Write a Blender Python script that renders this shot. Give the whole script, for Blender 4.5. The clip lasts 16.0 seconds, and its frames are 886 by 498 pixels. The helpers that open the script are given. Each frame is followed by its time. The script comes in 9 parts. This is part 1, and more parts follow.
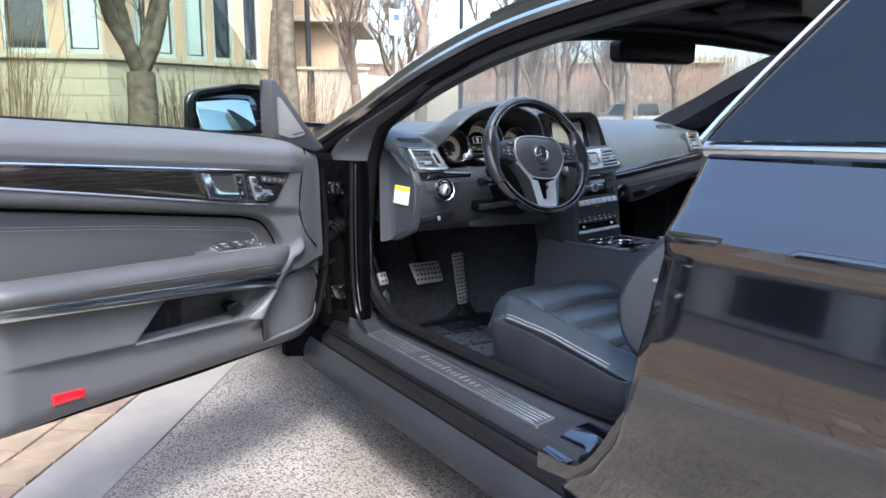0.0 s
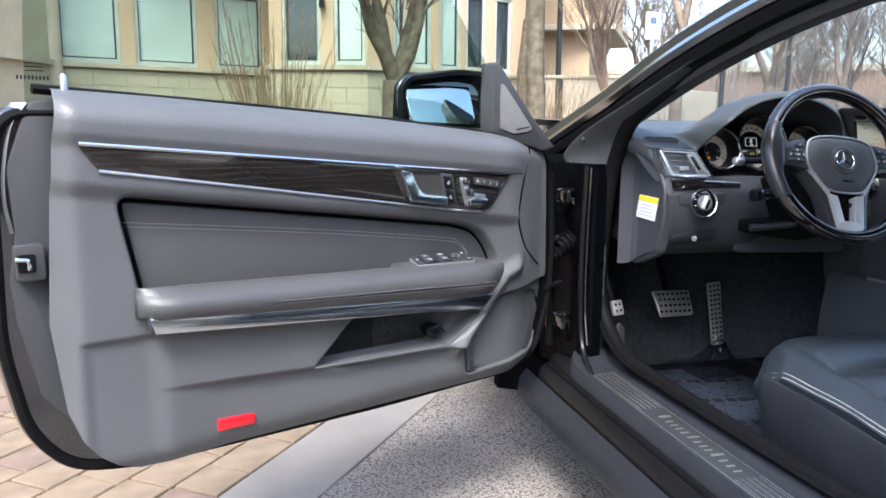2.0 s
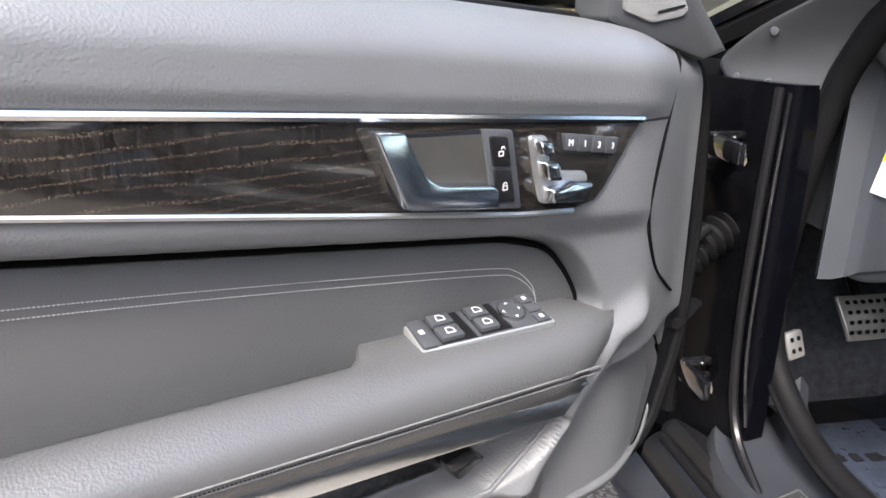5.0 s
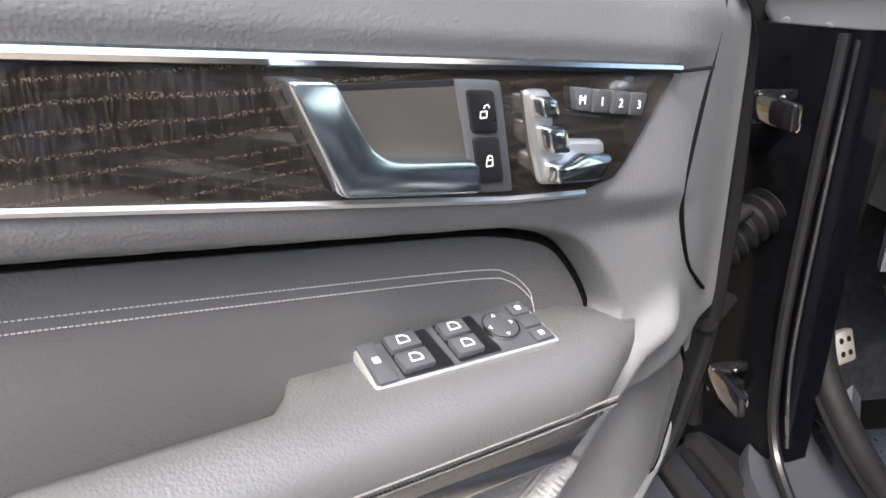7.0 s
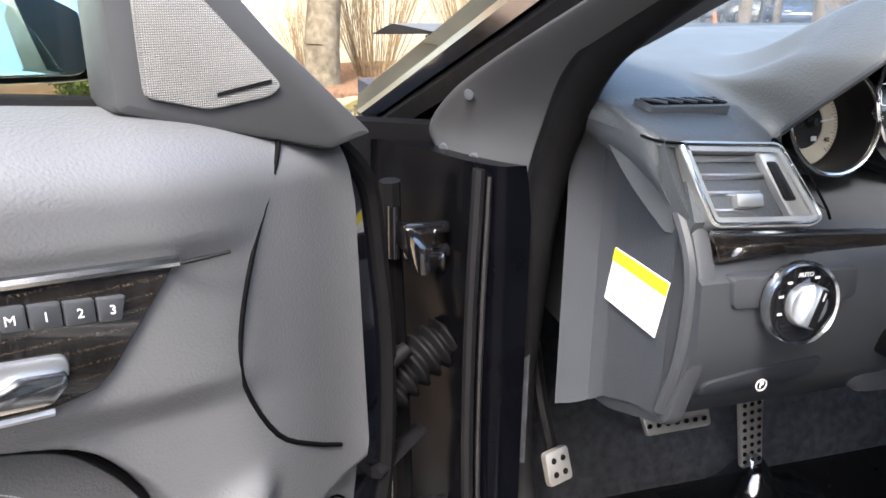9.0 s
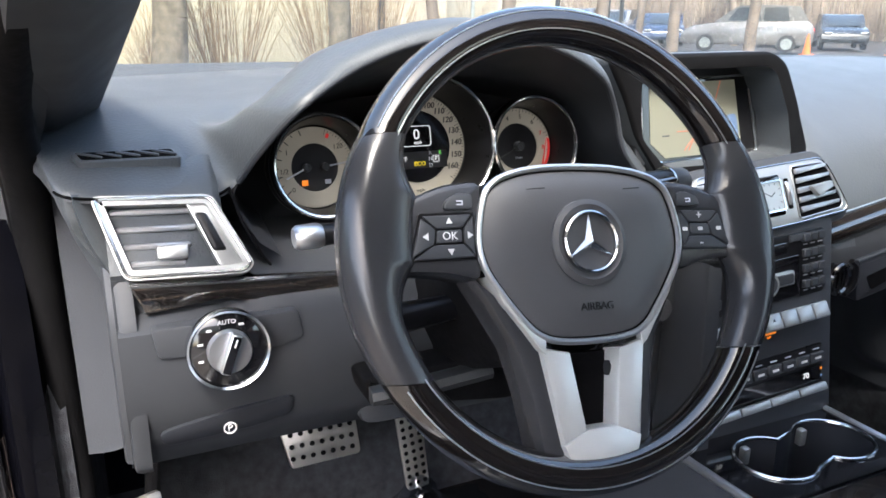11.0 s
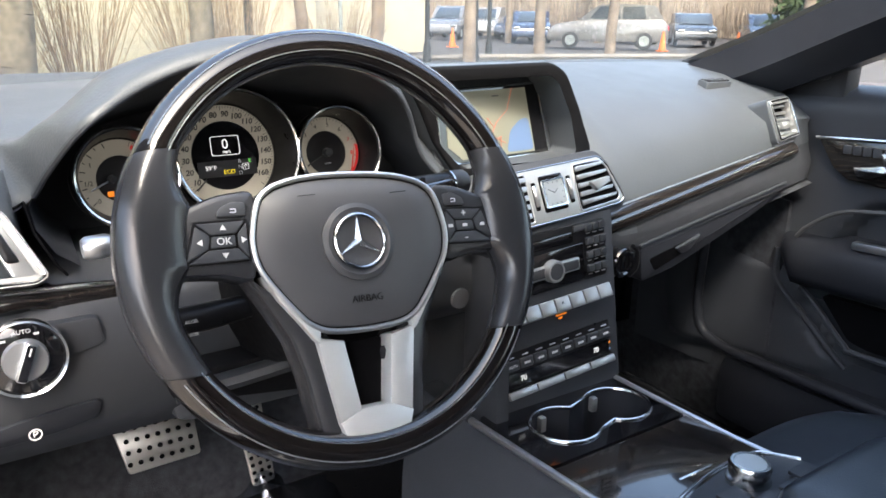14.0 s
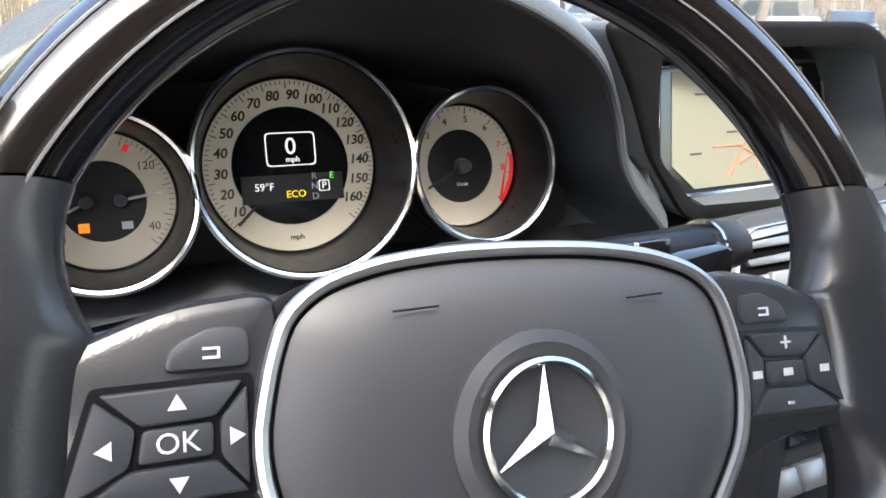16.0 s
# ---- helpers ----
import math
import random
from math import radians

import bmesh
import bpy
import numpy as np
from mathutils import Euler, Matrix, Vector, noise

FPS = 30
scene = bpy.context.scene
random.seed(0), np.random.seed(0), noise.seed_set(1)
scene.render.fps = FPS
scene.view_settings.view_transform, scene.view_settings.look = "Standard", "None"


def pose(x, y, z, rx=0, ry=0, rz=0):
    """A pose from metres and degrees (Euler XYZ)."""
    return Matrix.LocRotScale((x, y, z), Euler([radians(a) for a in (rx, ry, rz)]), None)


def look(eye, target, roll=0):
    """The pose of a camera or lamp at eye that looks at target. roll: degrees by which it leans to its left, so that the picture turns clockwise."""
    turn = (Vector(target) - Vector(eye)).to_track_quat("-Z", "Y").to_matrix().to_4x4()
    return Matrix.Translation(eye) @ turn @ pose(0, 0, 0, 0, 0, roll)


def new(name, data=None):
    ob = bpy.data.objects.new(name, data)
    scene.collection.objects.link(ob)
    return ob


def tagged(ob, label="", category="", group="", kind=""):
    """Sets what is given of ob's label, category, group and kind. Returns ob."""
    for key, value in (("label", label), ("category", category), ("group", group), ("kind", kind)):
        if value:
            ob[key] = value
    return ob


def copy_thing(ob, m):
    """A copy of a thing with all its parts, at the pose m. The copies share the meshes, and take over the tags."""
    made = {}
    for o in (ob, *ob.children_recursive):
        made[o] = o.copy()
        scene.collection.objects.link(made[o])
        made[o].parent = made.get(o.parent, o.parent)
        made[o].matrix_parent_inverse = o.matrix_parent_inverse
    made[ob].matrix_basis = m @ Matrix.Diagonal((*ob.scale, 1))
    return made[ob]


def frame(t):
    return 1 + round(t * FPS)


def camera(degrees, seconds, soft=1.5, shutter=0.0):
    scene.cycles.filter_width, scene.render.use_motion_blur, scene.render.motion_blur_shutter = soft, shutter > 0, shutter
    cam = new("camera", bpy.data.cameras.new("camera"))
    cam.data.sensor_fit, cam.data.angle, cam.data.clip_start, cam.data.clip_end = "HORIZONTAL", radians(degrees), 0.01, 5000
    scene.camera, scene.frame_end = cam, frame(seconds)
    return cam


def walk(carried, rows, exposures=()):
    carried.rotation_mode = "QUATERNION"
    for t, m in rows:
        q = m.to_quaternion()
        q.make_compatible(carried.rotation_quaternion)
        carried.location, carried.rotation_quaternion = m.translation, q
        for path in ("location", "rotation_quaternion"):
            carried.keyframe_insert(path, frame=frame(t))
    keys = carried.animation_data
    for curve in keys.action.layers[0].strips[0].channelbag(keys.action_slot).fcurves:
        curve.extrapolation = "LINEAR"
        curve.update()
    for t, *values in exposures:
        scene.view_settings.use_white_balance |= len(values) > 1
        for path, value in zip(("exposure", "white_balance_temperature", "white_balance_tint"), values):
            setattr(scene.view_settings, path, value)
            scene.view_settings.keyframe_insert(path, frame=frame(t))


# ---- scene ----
cam = camera(61.2, 16.0, soft=1.6)
METRES, EYE, TILT, LEAN, TURN = 3.0, 1.07, -10.0, 0.0, -32.0
ROWS = [
    (0.0, 0.0, 0.0, 0.0, 0.0, 0.0, -0.0),
    (0.5, -0.0108, 0.0453, 0.01, 6.05, 0.45, -1.27),
    (1.0, -0.0078, 0.0943, 0.0148, 11.32, 0.48, -2.34),
    (1.5, -0.0063, 0.1231, 0.0092, 15.44, 0.35, -3.15),
    (2.0, -0.007, 0.1351, 0.0077, 18.21, 0.28, -3.68),
    (2.5, -0.0047, 0.1438, 0.0083, 19.78, 0.22, -3.96),
    (3.0, -0.011, 0.1746, 0.019, 20.54, -0.1, -4.12),
    (3.5, -0.0402, 0.2372, 0.0348, 20.88, -1.32, -4.17),
    (4.0, -0.0678, 0.2961, 0.0424, 20.93, -3.64, -4.2),
    (4.5, -0.1004, 0.3867, 0.0576, 20.82, -7.12, -4.44),
    (7.0, -0.1288, 0.5066, 0.0624, 21.28, -11.8, -4.56),
    (7.5, -0.124, 0.5099, 0.0737, 20.86, -11.51, -4.37),
    (8.0, -0.1113, 0.5243, 0.0863, 19.66, -10.76, -3.94),
    (8.5, -0.0881, 0.5379, 0.0943, 17.79, -9.83, -3.59),
    (9.0, -0.0431, 0.5634, 0.1049, 15.61, -8.86, -3.2),
    (9.5, -0.0008, 0.585, 0.1134, 13.55, -8.06, -2.9),
    (10.0, 0.0356, 0.5938, 0.1178, 11.53, -7.61, -2.6),
    (12.5, 0.1233, 0.561, 0.1235, 1.61, -7.2, -0.85),
    (13.0, 0.1248, 0.5585, 0.1247, 0.11, -7.18, -0.62),
    (13.5, 0.1242, 0.5588, 0.125, -1.07, -7.21, -0.49),
    (14.0, 0.121, 0.5663, 0.1256, -1.69, -7.26, -0.52),
    (14.5, 0.1076, 0.5982, 0.1326, -1.3, -7.36, -0.77),
    (15.0, 0.0959, 0.6459, 0.1351, 0.47, -7.49, -1.29),
    (15.5, 0.0974, 0.678, 0.1311, 3.64, -7.65, -2.06),
    (16.0, 0.1005, 0.7054, 0.1309, 7.6, -7.93, -2.86),
]
START = pose(-1.834, -2.02, EYE, TILT, LEAN, TURN)
walk(cam, [(t, START @ pose(METRES * x, METRES * y, METRES * z, 90 + pitch, roll, yaw)) for t, x, y, z, yaw, pitch, roll in ROWS],
     exposures=[(0.0, 2.5, 6000, 10), (2.0, 2.35, 6100, 10), (4.5, 2.85, 6500, 10), (7.0, 3.2, 6750, 10), (8.0, 3.0, 6650, 10), (9.0, 3.1, 6650, 10), (10.0, 3.03, 6450, 10), (13.0, 3.12, 6950, 10), (14.5, 3.12, 6950, 10), (16.0, 3.3, 6800, 10)])

# ---- light ----
world = bpy.data.worlds.new("sky")
scene.world = world
world.use_nodes = True
wn = world.node_tree
sky = wn.nodes.new("ShaderNodeTexSky")
sky.sky_type = "NISHITA"
sky.sun_disc = False
sky.sun_elevation = radians(53)
sky.sun_rotation = radians(205)
sky.air_density, sky.dust_density = 1.0, 3.5
wn.links.new(sky.outputs[0], wn.nodes["Background"].inputs[0])
wn.nodes["Background"].inputs[1].default_value = 0.14
sun = new("sun", bpy.data.lights.new("sun", "SUN"))
sun.data.energy, sun.data.angle, sun.data.color = 0.95, radians(12), (1.0, 0.98, 0.95)
sun.matrix_world = look((0, 0, 30), (9, 19, 2))

# ---- materials ----
def mat(name, col, rough=0.5, metal=0.0, var=0.12, vscale=9.0, grain=None, coat=0.0, rvar=0.12, spec=0.5, wear=None):
    """Principled surface: colour varied at vscale, roughness varied, fine relief grain=(kind, scale, strength, depth)."""
    m = bpy.data.materials.new(name)
    m.use_nodes = True
    nt, b = m.node_tree, m.node_tree.nodes["Principled BSDF"]
    b.inputs["Roughness"].default_value, b.inputs["Metallic"].default_value = rough, metal
    b.inputs["Specular IOR Level"].default_value = spec
    b.inputs["Coat Weight"].default_value, b.inputs["Coat Roughness"].default_value = coat, 0.04
    tc = nt.nodes.new("ShaderNodeTexCoord")
    n1 = nt.nodes.new("ShaderNodeTexNoise")
    n1.inputs["Scale"].default_value, n1.inputs["Detail"].default_value = vscale, 6.0
    nt.links.new(tc.outputs["Object"], n1.inputs["Vector"])
    ramp = nt.nodes.new("ShaderNodeValToRGB")
    lo, hi = [max(0, c * (1 - var)) for c in col], [min(1, c * (1 + var)) for c in col]
    ramp.color_ramp.elements[0].position, ramp.color_ramp.elements[1].position = 0.3, 0.7
    ramp.color_ramp.elements[0].color, ramp.color_ramp.elements[1].color = (*lo, 1), (*hi, 1)
    nt.links.new(n1.outputs["Fac"], ramp.inputs["Fac"])
    nt.links.new(ramp.outputs["Color"], b.inputs["Base Color"])
    n2 = nt.nodes.new("ShaderNodeTexNoise")
    n2.inputs["Scale"].default_value, n2.inputs["Detail"].default_value = vscale * 3.7, 4.0
    nt.links.new(tc.outputs["Object"], n2.inputs["Vector"])
    mr = nt.nodes.new("ShaderNodeMapRange")
    mr.inputs["To Min"].default_value, mr.inputs["To Max"].default_value = max(0.02, rough - rvar), min(1, rough + rvar)
    nt.links.new(n2.outputs["Fac"], mr.inputs["Value"])
    nt.links.new(mr.outputs["Result"], b.inputs["Roughness"])
    if grain:
        kind, scale, strength, depth = grain
        if kind == "cells":
            g = nt.nodes.new("ShaderNodeTexVoronoi")
            g.feature = "SMOOTH_F1"
            g.inputs["Scale"].default_value = scale
            out = g.outputs["Distance"]
        elif kind == "mesh":
            g = nt.nodes.new("ShaderNodeTexVoronoi")
            g.inputs["Scale"].default_value = scale
            g.inputs["Randomness"].default_value = 0.0
            out = g.outputs["Distance"]
        else:
            g = nt.nodes.new("ShaderNodeTexNoise")
            g.inputs["Scale"].default_value, g.inputs["Detail"].default_value = scale, 5.0
            out = g.outputs["Fac"]
        nt.links.new(tc.outputs["Object"], g.inputs["Vector"])
        bump = nt.nodes.new("ShaderNodeBump")
        bump.inputs["Strength"].default_value, bump.inputs["Distance"].default_value = strength, depth
        nt.links.new(out, bump.inputs["Height"])
        nt.links.new(bump.outputs["Normal"], b.inputs["Normal"])
        if wear:
            mx = nt.nodes.new("ShaderNodeMix")
            mx.data_type = "RGBA"
            mx.blend_type = "MIX"
            r2 = nt.nodes.new("ShaderNodeValToRGB")
            r2.color_ramp.elements[0].position, r2.color_ramp.elements[1].position = wear[1], wear[2]
            nt.links.new(out, r2.inputs["Fac"])
            nt.links.new(r2.outputs["Color"], mx.inputs["Factor"])
            nt.links.new(ramp.outputs["Color"], mx.inputs["A"])
            mx.inputs["B"].default_value = (*wear[0], 1)
            nt.links.new(mx.outputs["Result"], b.inputs["Base Color"])
    return m


def glass(name, tint, ior=1.45, rough=0.0):
    """Thin pane: tinted see-through with a Fresnel gloss."""
    m = bpy.data.materials.new(name)
    m.use_nodes = True
    nt = m.node_tree
    nt.nodes.clear()
    out, mix = nt.nodes.new("ShaderNodeOutputMaterial"), nt.nodes.new("ShaderNodeMixShader")
    tr, gl, fr = nt.nodes.new("ShaderNodeBsdfTransparent"), nt.nodes.new("ShaderNodeBsdfGlossy"), nt.nodes.new("ShaderNodeLayerWeight")
    tr.inputs[0].default_value = (*tint, 1)
    gl.inputs["Roughness"].default_value = rough
    fr.inputs["Blend"].default_value = 0.5
    f0 = ((ior - 1) / (ior + 1)) ** 2
    pw, ma = nt.nodes.new("ShaderNodeMath"), nt.nodes.new("ShaderNodeMath")
    pw.operation, ma.operation = "POWER", "MULTIPLY_ADD"
    pw.inputs[1].default_value, ma.inputs[1].default_value, ma.inputs[2].default_value = 5.0, 1 - f0, f0
    nt.links.new(fr.outputs["Facing"], pw.inputs[0])
    nt.links.new(pw.outputs[0], ma.inputs[0])
    nt.links.new(ma.outputs[0], mix.inputs[0])
    nt.links.new(tr.outputs[0], mix.inputs[1])
    nt.links.new(gl.outputs[0], mix.inputs[2])
    nt.links.new(mix.outputs[0], out.inputs[0])
    return m


def glow(name, col, strength):
    m = bpy.data.materials.new(name)
    m.use_nodes = True
    b = m.node_tree.nodes["Principled BSDF"]
    b.inputs["Base Color"].default_value = (*[c * 0.35 for c in col], 1)
    b.inputs["Emission Color"].default_value, b.inputs["Emission Strength"].default_value = (*col, 1), strength
    return m


def veneer(name, dark, light, axis, scale=260.0):
    """Black ash under lacquer: fine streaks across, pale open pores in wavy lines along the strip."""
    m = mat(name, dark, rough=0.13, var=0.3, vscale=14, coat=1.0, rvar=0.05)
    nt, b = m.node_tree, m.node_tree.nodes["Principled BSDF"]
    tc, mp = nt.nodes.new("ShaderNodeTexCoord"), nt.nodes.new("ShaderNodeMapping")
    mp.inputs["Scale"].default_value = axis
    nt.links.new(tc.outputs["Object"], mp.inputs["Vector"])
    w = nt.nodes.new("ShaderNodeTexWave")
    w.bands_direction = "Z"
    w.inputs["Scale"].default_value, w.inputs["Distortion"].default_value = scale / 20.0, 6.0
    w.inputs["Detail"].default_value, w.inputs["Detail Scale"].default_value = 3.0, 0.9
    nt.links.new(mp.outputs[0], w.inputs["Vector"])
    r = nt.nodes.new("ShaderNodeValToRGB")
    r.color_ramp.elements[0].position, r.color_ramp.elements[1].position = 0.80, 0.97
    nt.links.new(w.outputs["Fac"], r.inputs["Fac"])
    mp2, ns = nt.nodes.new("ShaderNodeMapping"), nt.nodes.new("ShaderNodeTexNoise")
    mp2.inputs["Scale"].default_value = (axis[0] * 4 * 1.0, axis[1], axis[2] * 0.10)
    nt.links.new(tc.outputs["Object"], mp2.inputs["Vector"])
    ns.inputs["Scale"].default_value, ns.inputs["Detail"].default_value = 620.0, 3.0
    nt.links.new(mp2.outputs[0], ns.inputs["Vector"])
    nr = nt.nodes.new("ShaderNodeMapRange")
    nr.inputs["From Min"].default_value, nr.inputs["From Max"].default_value = 0.42, 0.66
    nt.links.new(ns.outputs["Fac"], nr.inputs["Value"])
    n3 = nt.nodes.new("ShaderNodeTexNoise")
    n3.inputs["Scale"].default_value, n3.inputs["Detail"].default_value = 900.0, 2.0
    nt.links.new(tc.outputs["Object"], n3.inputs["Vector"])
    r3 = nt.nodes.new("ShaderNodeMapRange")
    r3.inputs["From Min"].default_value, r3.inputs["From Max"].default_value = 0.48, 0.62
    nt.links.new(n3.outputs["Fac"], r3.inputs["Value"])
    mul = nt.nodes.new("ShaderNodeMath")
    mul.operation = "MULTIPLY"
    nt.links.new(r.outputs["Color"], mul.inputs[0])
    nt.links.new(r3.outputs["Result"], mul.inputs[1])
    mx0, mx = nt.nodes.new("ShaderNodeMix"), nt.nodes.new("ShaderNodeMix")
    mx0.data_type = mx.data_type = "RGBA"
    nt.links.new(nr.outputs["Result"], mx0.inputs["Factor"])
    mx0.inputs["A"].default_value, mx0.inputs["B"].default_value = (*dark, 1), (*[c * 2.2 + 0.006 for c in dark], 1)
    nt.links.new(mul.outputs[0], mx.inputs["Factor"])
    nt.links.new(mx0.outputs["Result"], mx.inputs["A"])
    mx.inputs["B"].default_value = (*light, 1)
    nt.links.new(mx.outputs["Result"], b.inputs["Base Color"])
    return m


M_DOOR = mat("door_grained_vinyl", (0.090, 0.093, 0.098), 0.46, var=0.07, vscale=5, grain=("cells", 430, 0.38, 0.0012), rvar=0.06)
M_DOORLEATHER = mat("door_leather", (0.060, 0.061, 0.063), 0.42, var=0.08, vscale=5, grain=("cells", 460, 0.42, 0.0010), rvar=0.06)
M_DASH = mat("dash_soft_vinyl", (0.058, 0.065, 0.071), 0.45, var=0.08, vscale=5, grain=("cells", 400, 0.3, 0.0010), rvar=0.06, spec=0.35)
M_HARD = mat("hard_charcoal_plastic", (0.038, 0.041, 0.046), 0.48, var=0.08, vscale=7, grain=("noise", 900, 0.12, 0.0005), spec=0.25)
M_GREYTRIM = mat("grey_pillar_trim", (0.042, 0.044, 0.047), 0.55, var=0.08, vscale=7, grain=("noise", 800, 0.15, 0.0005), spec=0.35)
M_BLACK = mat("black_plastic", (0.007, 0.007, 0.008), 0.32, var=0.15, vscale=20, spec=0.2)
M_GLOSS = mat("gloss_black_plastic", (0.006, 0.006, 0.007), 0.09, var=0.2, vscale=12, coat=0.6, rvar=0.05)
M_SILL = mat("black_sill_plastic", (0.021, 0.023, 0.028), 0.42, var=0.12, vscale=9, grain=("noise", 700, 0.12, 0.0005), spec=0.14)
# near-black with hardly any gloss: paints the shade inside gaps and recesses
M_CAVITY = mat("recess_shade", (0.004, 0.004, 0.0045), 0.9, var=0.2, vscale=20, spec=0.02)
M_CONSOLE = mat("black_console_vinyl", (0.042, 0.046, 0.053), 0.42, var=0.1, vscale=6, grain=("cells", 520, 0.3, 0.0008), spec=0.25)
M_RUBBER = mat("black_rubber_seal", (0.005, 0.005, 0.0055), 0.6, var=0.2, vscale=30, grain=("noise", 300, 0.2, 0.001), spec=0.08)
M_PAINT = mat("black_car_paint", (0.0015, 0.0018, 0.0036), 0.10, var=0.2, vscale=4, coat=1.0, rvar=0.03, spec=0.6)
M_PAINT.node_tree.nodes["Principled BSDF"].inputs["Coat IOR"].default_value = 1.75
M_DARKSATIN = mat("dark_satin_metal", (0.11, 0.115, 0.12), 0.42, 0.8, var=0.12, vscale=20, rvar=0.05)
M_CHROME = mat("chrome", (0.55, 0.56, 0.56), 0.17, 1.0, var=0.03, vscale=12, rvar=0.05)
M_POLISH = mat("polished_handle_metal", (0.62, 0.66, 0.70), 0.19, 1.0, var=0.05, vscale=20, rvar=0.05)
M_SATIN = mat("satin_silver", (0.50, 0.51, 0.52), 0.35, 0.92, var=0.04, vscale=30, rvar=0.03)
M_SPOKE = mat("silver_painted_spoke", (0.60, 0.61, 0.60), 0.38, 0.6, var=0.04, vscale=20, rvar=0.05)
M_HINGE = mat("black_hinge_metal", (0.002, 0.002, 0.0026), 0.20, var=0.2, vscale=20, spec=0.06)
M_PILLAR = mat("black_pillar_paint", (0.0015, 0.0016, 0.0026), 0.08, var=0.2, vscale=20, spec=0.06)
M_BRUSH = mat("brushed_steel", (0.62, 0.60, 0.56), 0.38, 0.85, var=0.08, vscale=25, rvar=0.05)
M_SILVERPLASTIC = mat("silver_painted_plastic", (0.40, 0.41, 0.40), 0.36, 0.75, var=0.05, vscale=20, rvar=0.06)
M_WOOD = veneer("black_ash_veneer", (0.007, 0.006, 0.0055), (0.060, 0.046, 0.034), (0.25, 1.0, 1.0), 640.0)
M_WOODX = veneer("black_ash_rim", (0.003, 0.0024, 0.0022), (0.014, 0.009, 0.007), (1.0, 1.0, 0.3), 200)
M_LEATHER = mat("black_smooth_leather", (0.023, 0.029, 0.037), 0.32, var=0.1, vscale=7, grain=("cells", 520, 0.2, 0.0008), rvar=0.08, spec=0.4)
M_WHEELLEATHER = mat("wheel_leather", (0.026, 0.027, 0.030), 0.23, var=0.04, vscale=10, grain=("cells", 800, 0.10, 0.0005), rvar=0.02)
M_AIRBAG = mat("airbag_vinyl", (0.052, 0.053, 0.057), 0.46, var=0.07, vscale=8, grain=("cells", 900, 0.12, 0.0005), rvar=0.06)
M_CARPET = mat("black_carpet", (0.045, 0.048, 0.055), 0.95, var=0.3, vscale=60, grain=("noise", 500, 0.6, 0.003), spec=0.1)
M_MAT = mat("plastic_covered_mat", (0.032, 0.040, 0.060), 0.32, var=0.25, vscale=14, grain=("noise", 18, 0.3, 0.008), rvar=0.18)
M_PRINT = mat("black_print", (0.006, 0.006, 0.007), 0.5, var=0.3, vscale=40)
M_STITCH = mat("pale_grey_thread", (0.30, 0.30, 0.30), 0.7, var=0.15, vscale=200)
M_STITCHD = mat("dark_grey_thread", (0.10, 0.10, 0.10), 0.7, var=0.15, vscale=200)
M_RED = mat("red_reflector", (0.62, 0.01, 0.02), 0.15, var=0.15, vscale=40, grain=("mesh", 180, 0.5, 0.002), coat=0.8)
M_GRILLE = mat("perforated_grille", (0.36, 0.36, 0.35), 0.5, 0.2, var=0.05, vscale=9, grain=("mesh", 620, 1.0, 0.0025), wear=((0.16, 0.16, 0.16), 0.30, 0.0))
M_SPKCLOTH = mat("dark_speaker_mesh", (0.072, 0.073, 0.076), 0.6, var=0.06, vscale=9, grain=("mesh", 420, 0.8, 0.002))
M_WHITEPRINT = mat("white_print", (0.52, 0.52, 0.52), 0.6, var=0.05, vscale=60)
M_PAPER = mat("white_label_paper", (0.72, 0.73, 0.78), 0.6, var=0.04, vscale=40)
M_YELLOW = mat("yellow_band", (0.72, 0.62, 0.02), 0.6, var=0.05, vscale=40)
M_GREYPRINT = mat("grey_print", (0.45, 0.46, 0.52), 0.7, var=0.2, vscale=60)
M_DIAL = glow("dial_face_cream", (0.80, 0.74, 0.62), 0.016)
M_DIALBLACK = mat("dial_black", (0.006, 0.006, 0.008), 0.45, var=0.2, vscale=40)
M_DIALPRINT = mat("dial_black_print", (0.02, 0.02, 0.02), 0.6)
M_REDPRINT = glow("red_scale", (0.75, 0.03, 0.03), 0.06)
M_LITWHITE = glow("lit_white", (0.85, 0.87, 0.9), 0.12)
M_LITYELLOW = glow("lit_yellow", (0.9, 0.68, 0.02), 0.12)
M_LITGREEN = glow("lit_green", (0.15, 0.75, 0.12), 0.12)
M_LITORANGE = glow("lit_orange", (0.9, 0.25, 0.02), 0.12)
M_SCREEN = glow("map_screen", (0.40, 0.40, 0.30), 0.022)
M_ROAD = glow("map_road", (0.75, 0.25, 0.15), 0.05)
M_SCREENBLUE = glow("map_blue", (0.2, 0.32, 0.55), 0.05)
M_GLASSDOOR = glass("door_glass", (0.74, 0.80, 0.76))
M_GLASS = glass("windscreen_glass", (0.94, 0.96, 0.95))
M_GLASSDARK = glass("privacy_glass", (0.10, 0.12, 0.16), 1.7)
M_MIRROR = mat("mirror_silver", (0.80, 0.88, 0.90), 0.02, 1.0, var=0.01, rvar=0.01)
M_ASPHALT = mat("aggregate_concrete", (0.235, 0.213, 0.187), 0.9, var=0.3, vscale=2.2, grain=("cells", 145, 1.0, 0.005), wear=((0.10, 0.088, 0.075), 0.34, 0.62), spec=0.2)
M_CONC = mat("smooth_concrete", (0.205, 0.188, 0.168), 0.88, var=0.14, vscale=4, grain=("noise", 160, 0.35, 0.002), spec=0.2)
M_PAVER = mat("brick_paver", (0.21, 0.16, 0.11), 0.9, var=0.25, vscale=9, grain=("noise", 190, 0.5, 0.002), spec=0.2)
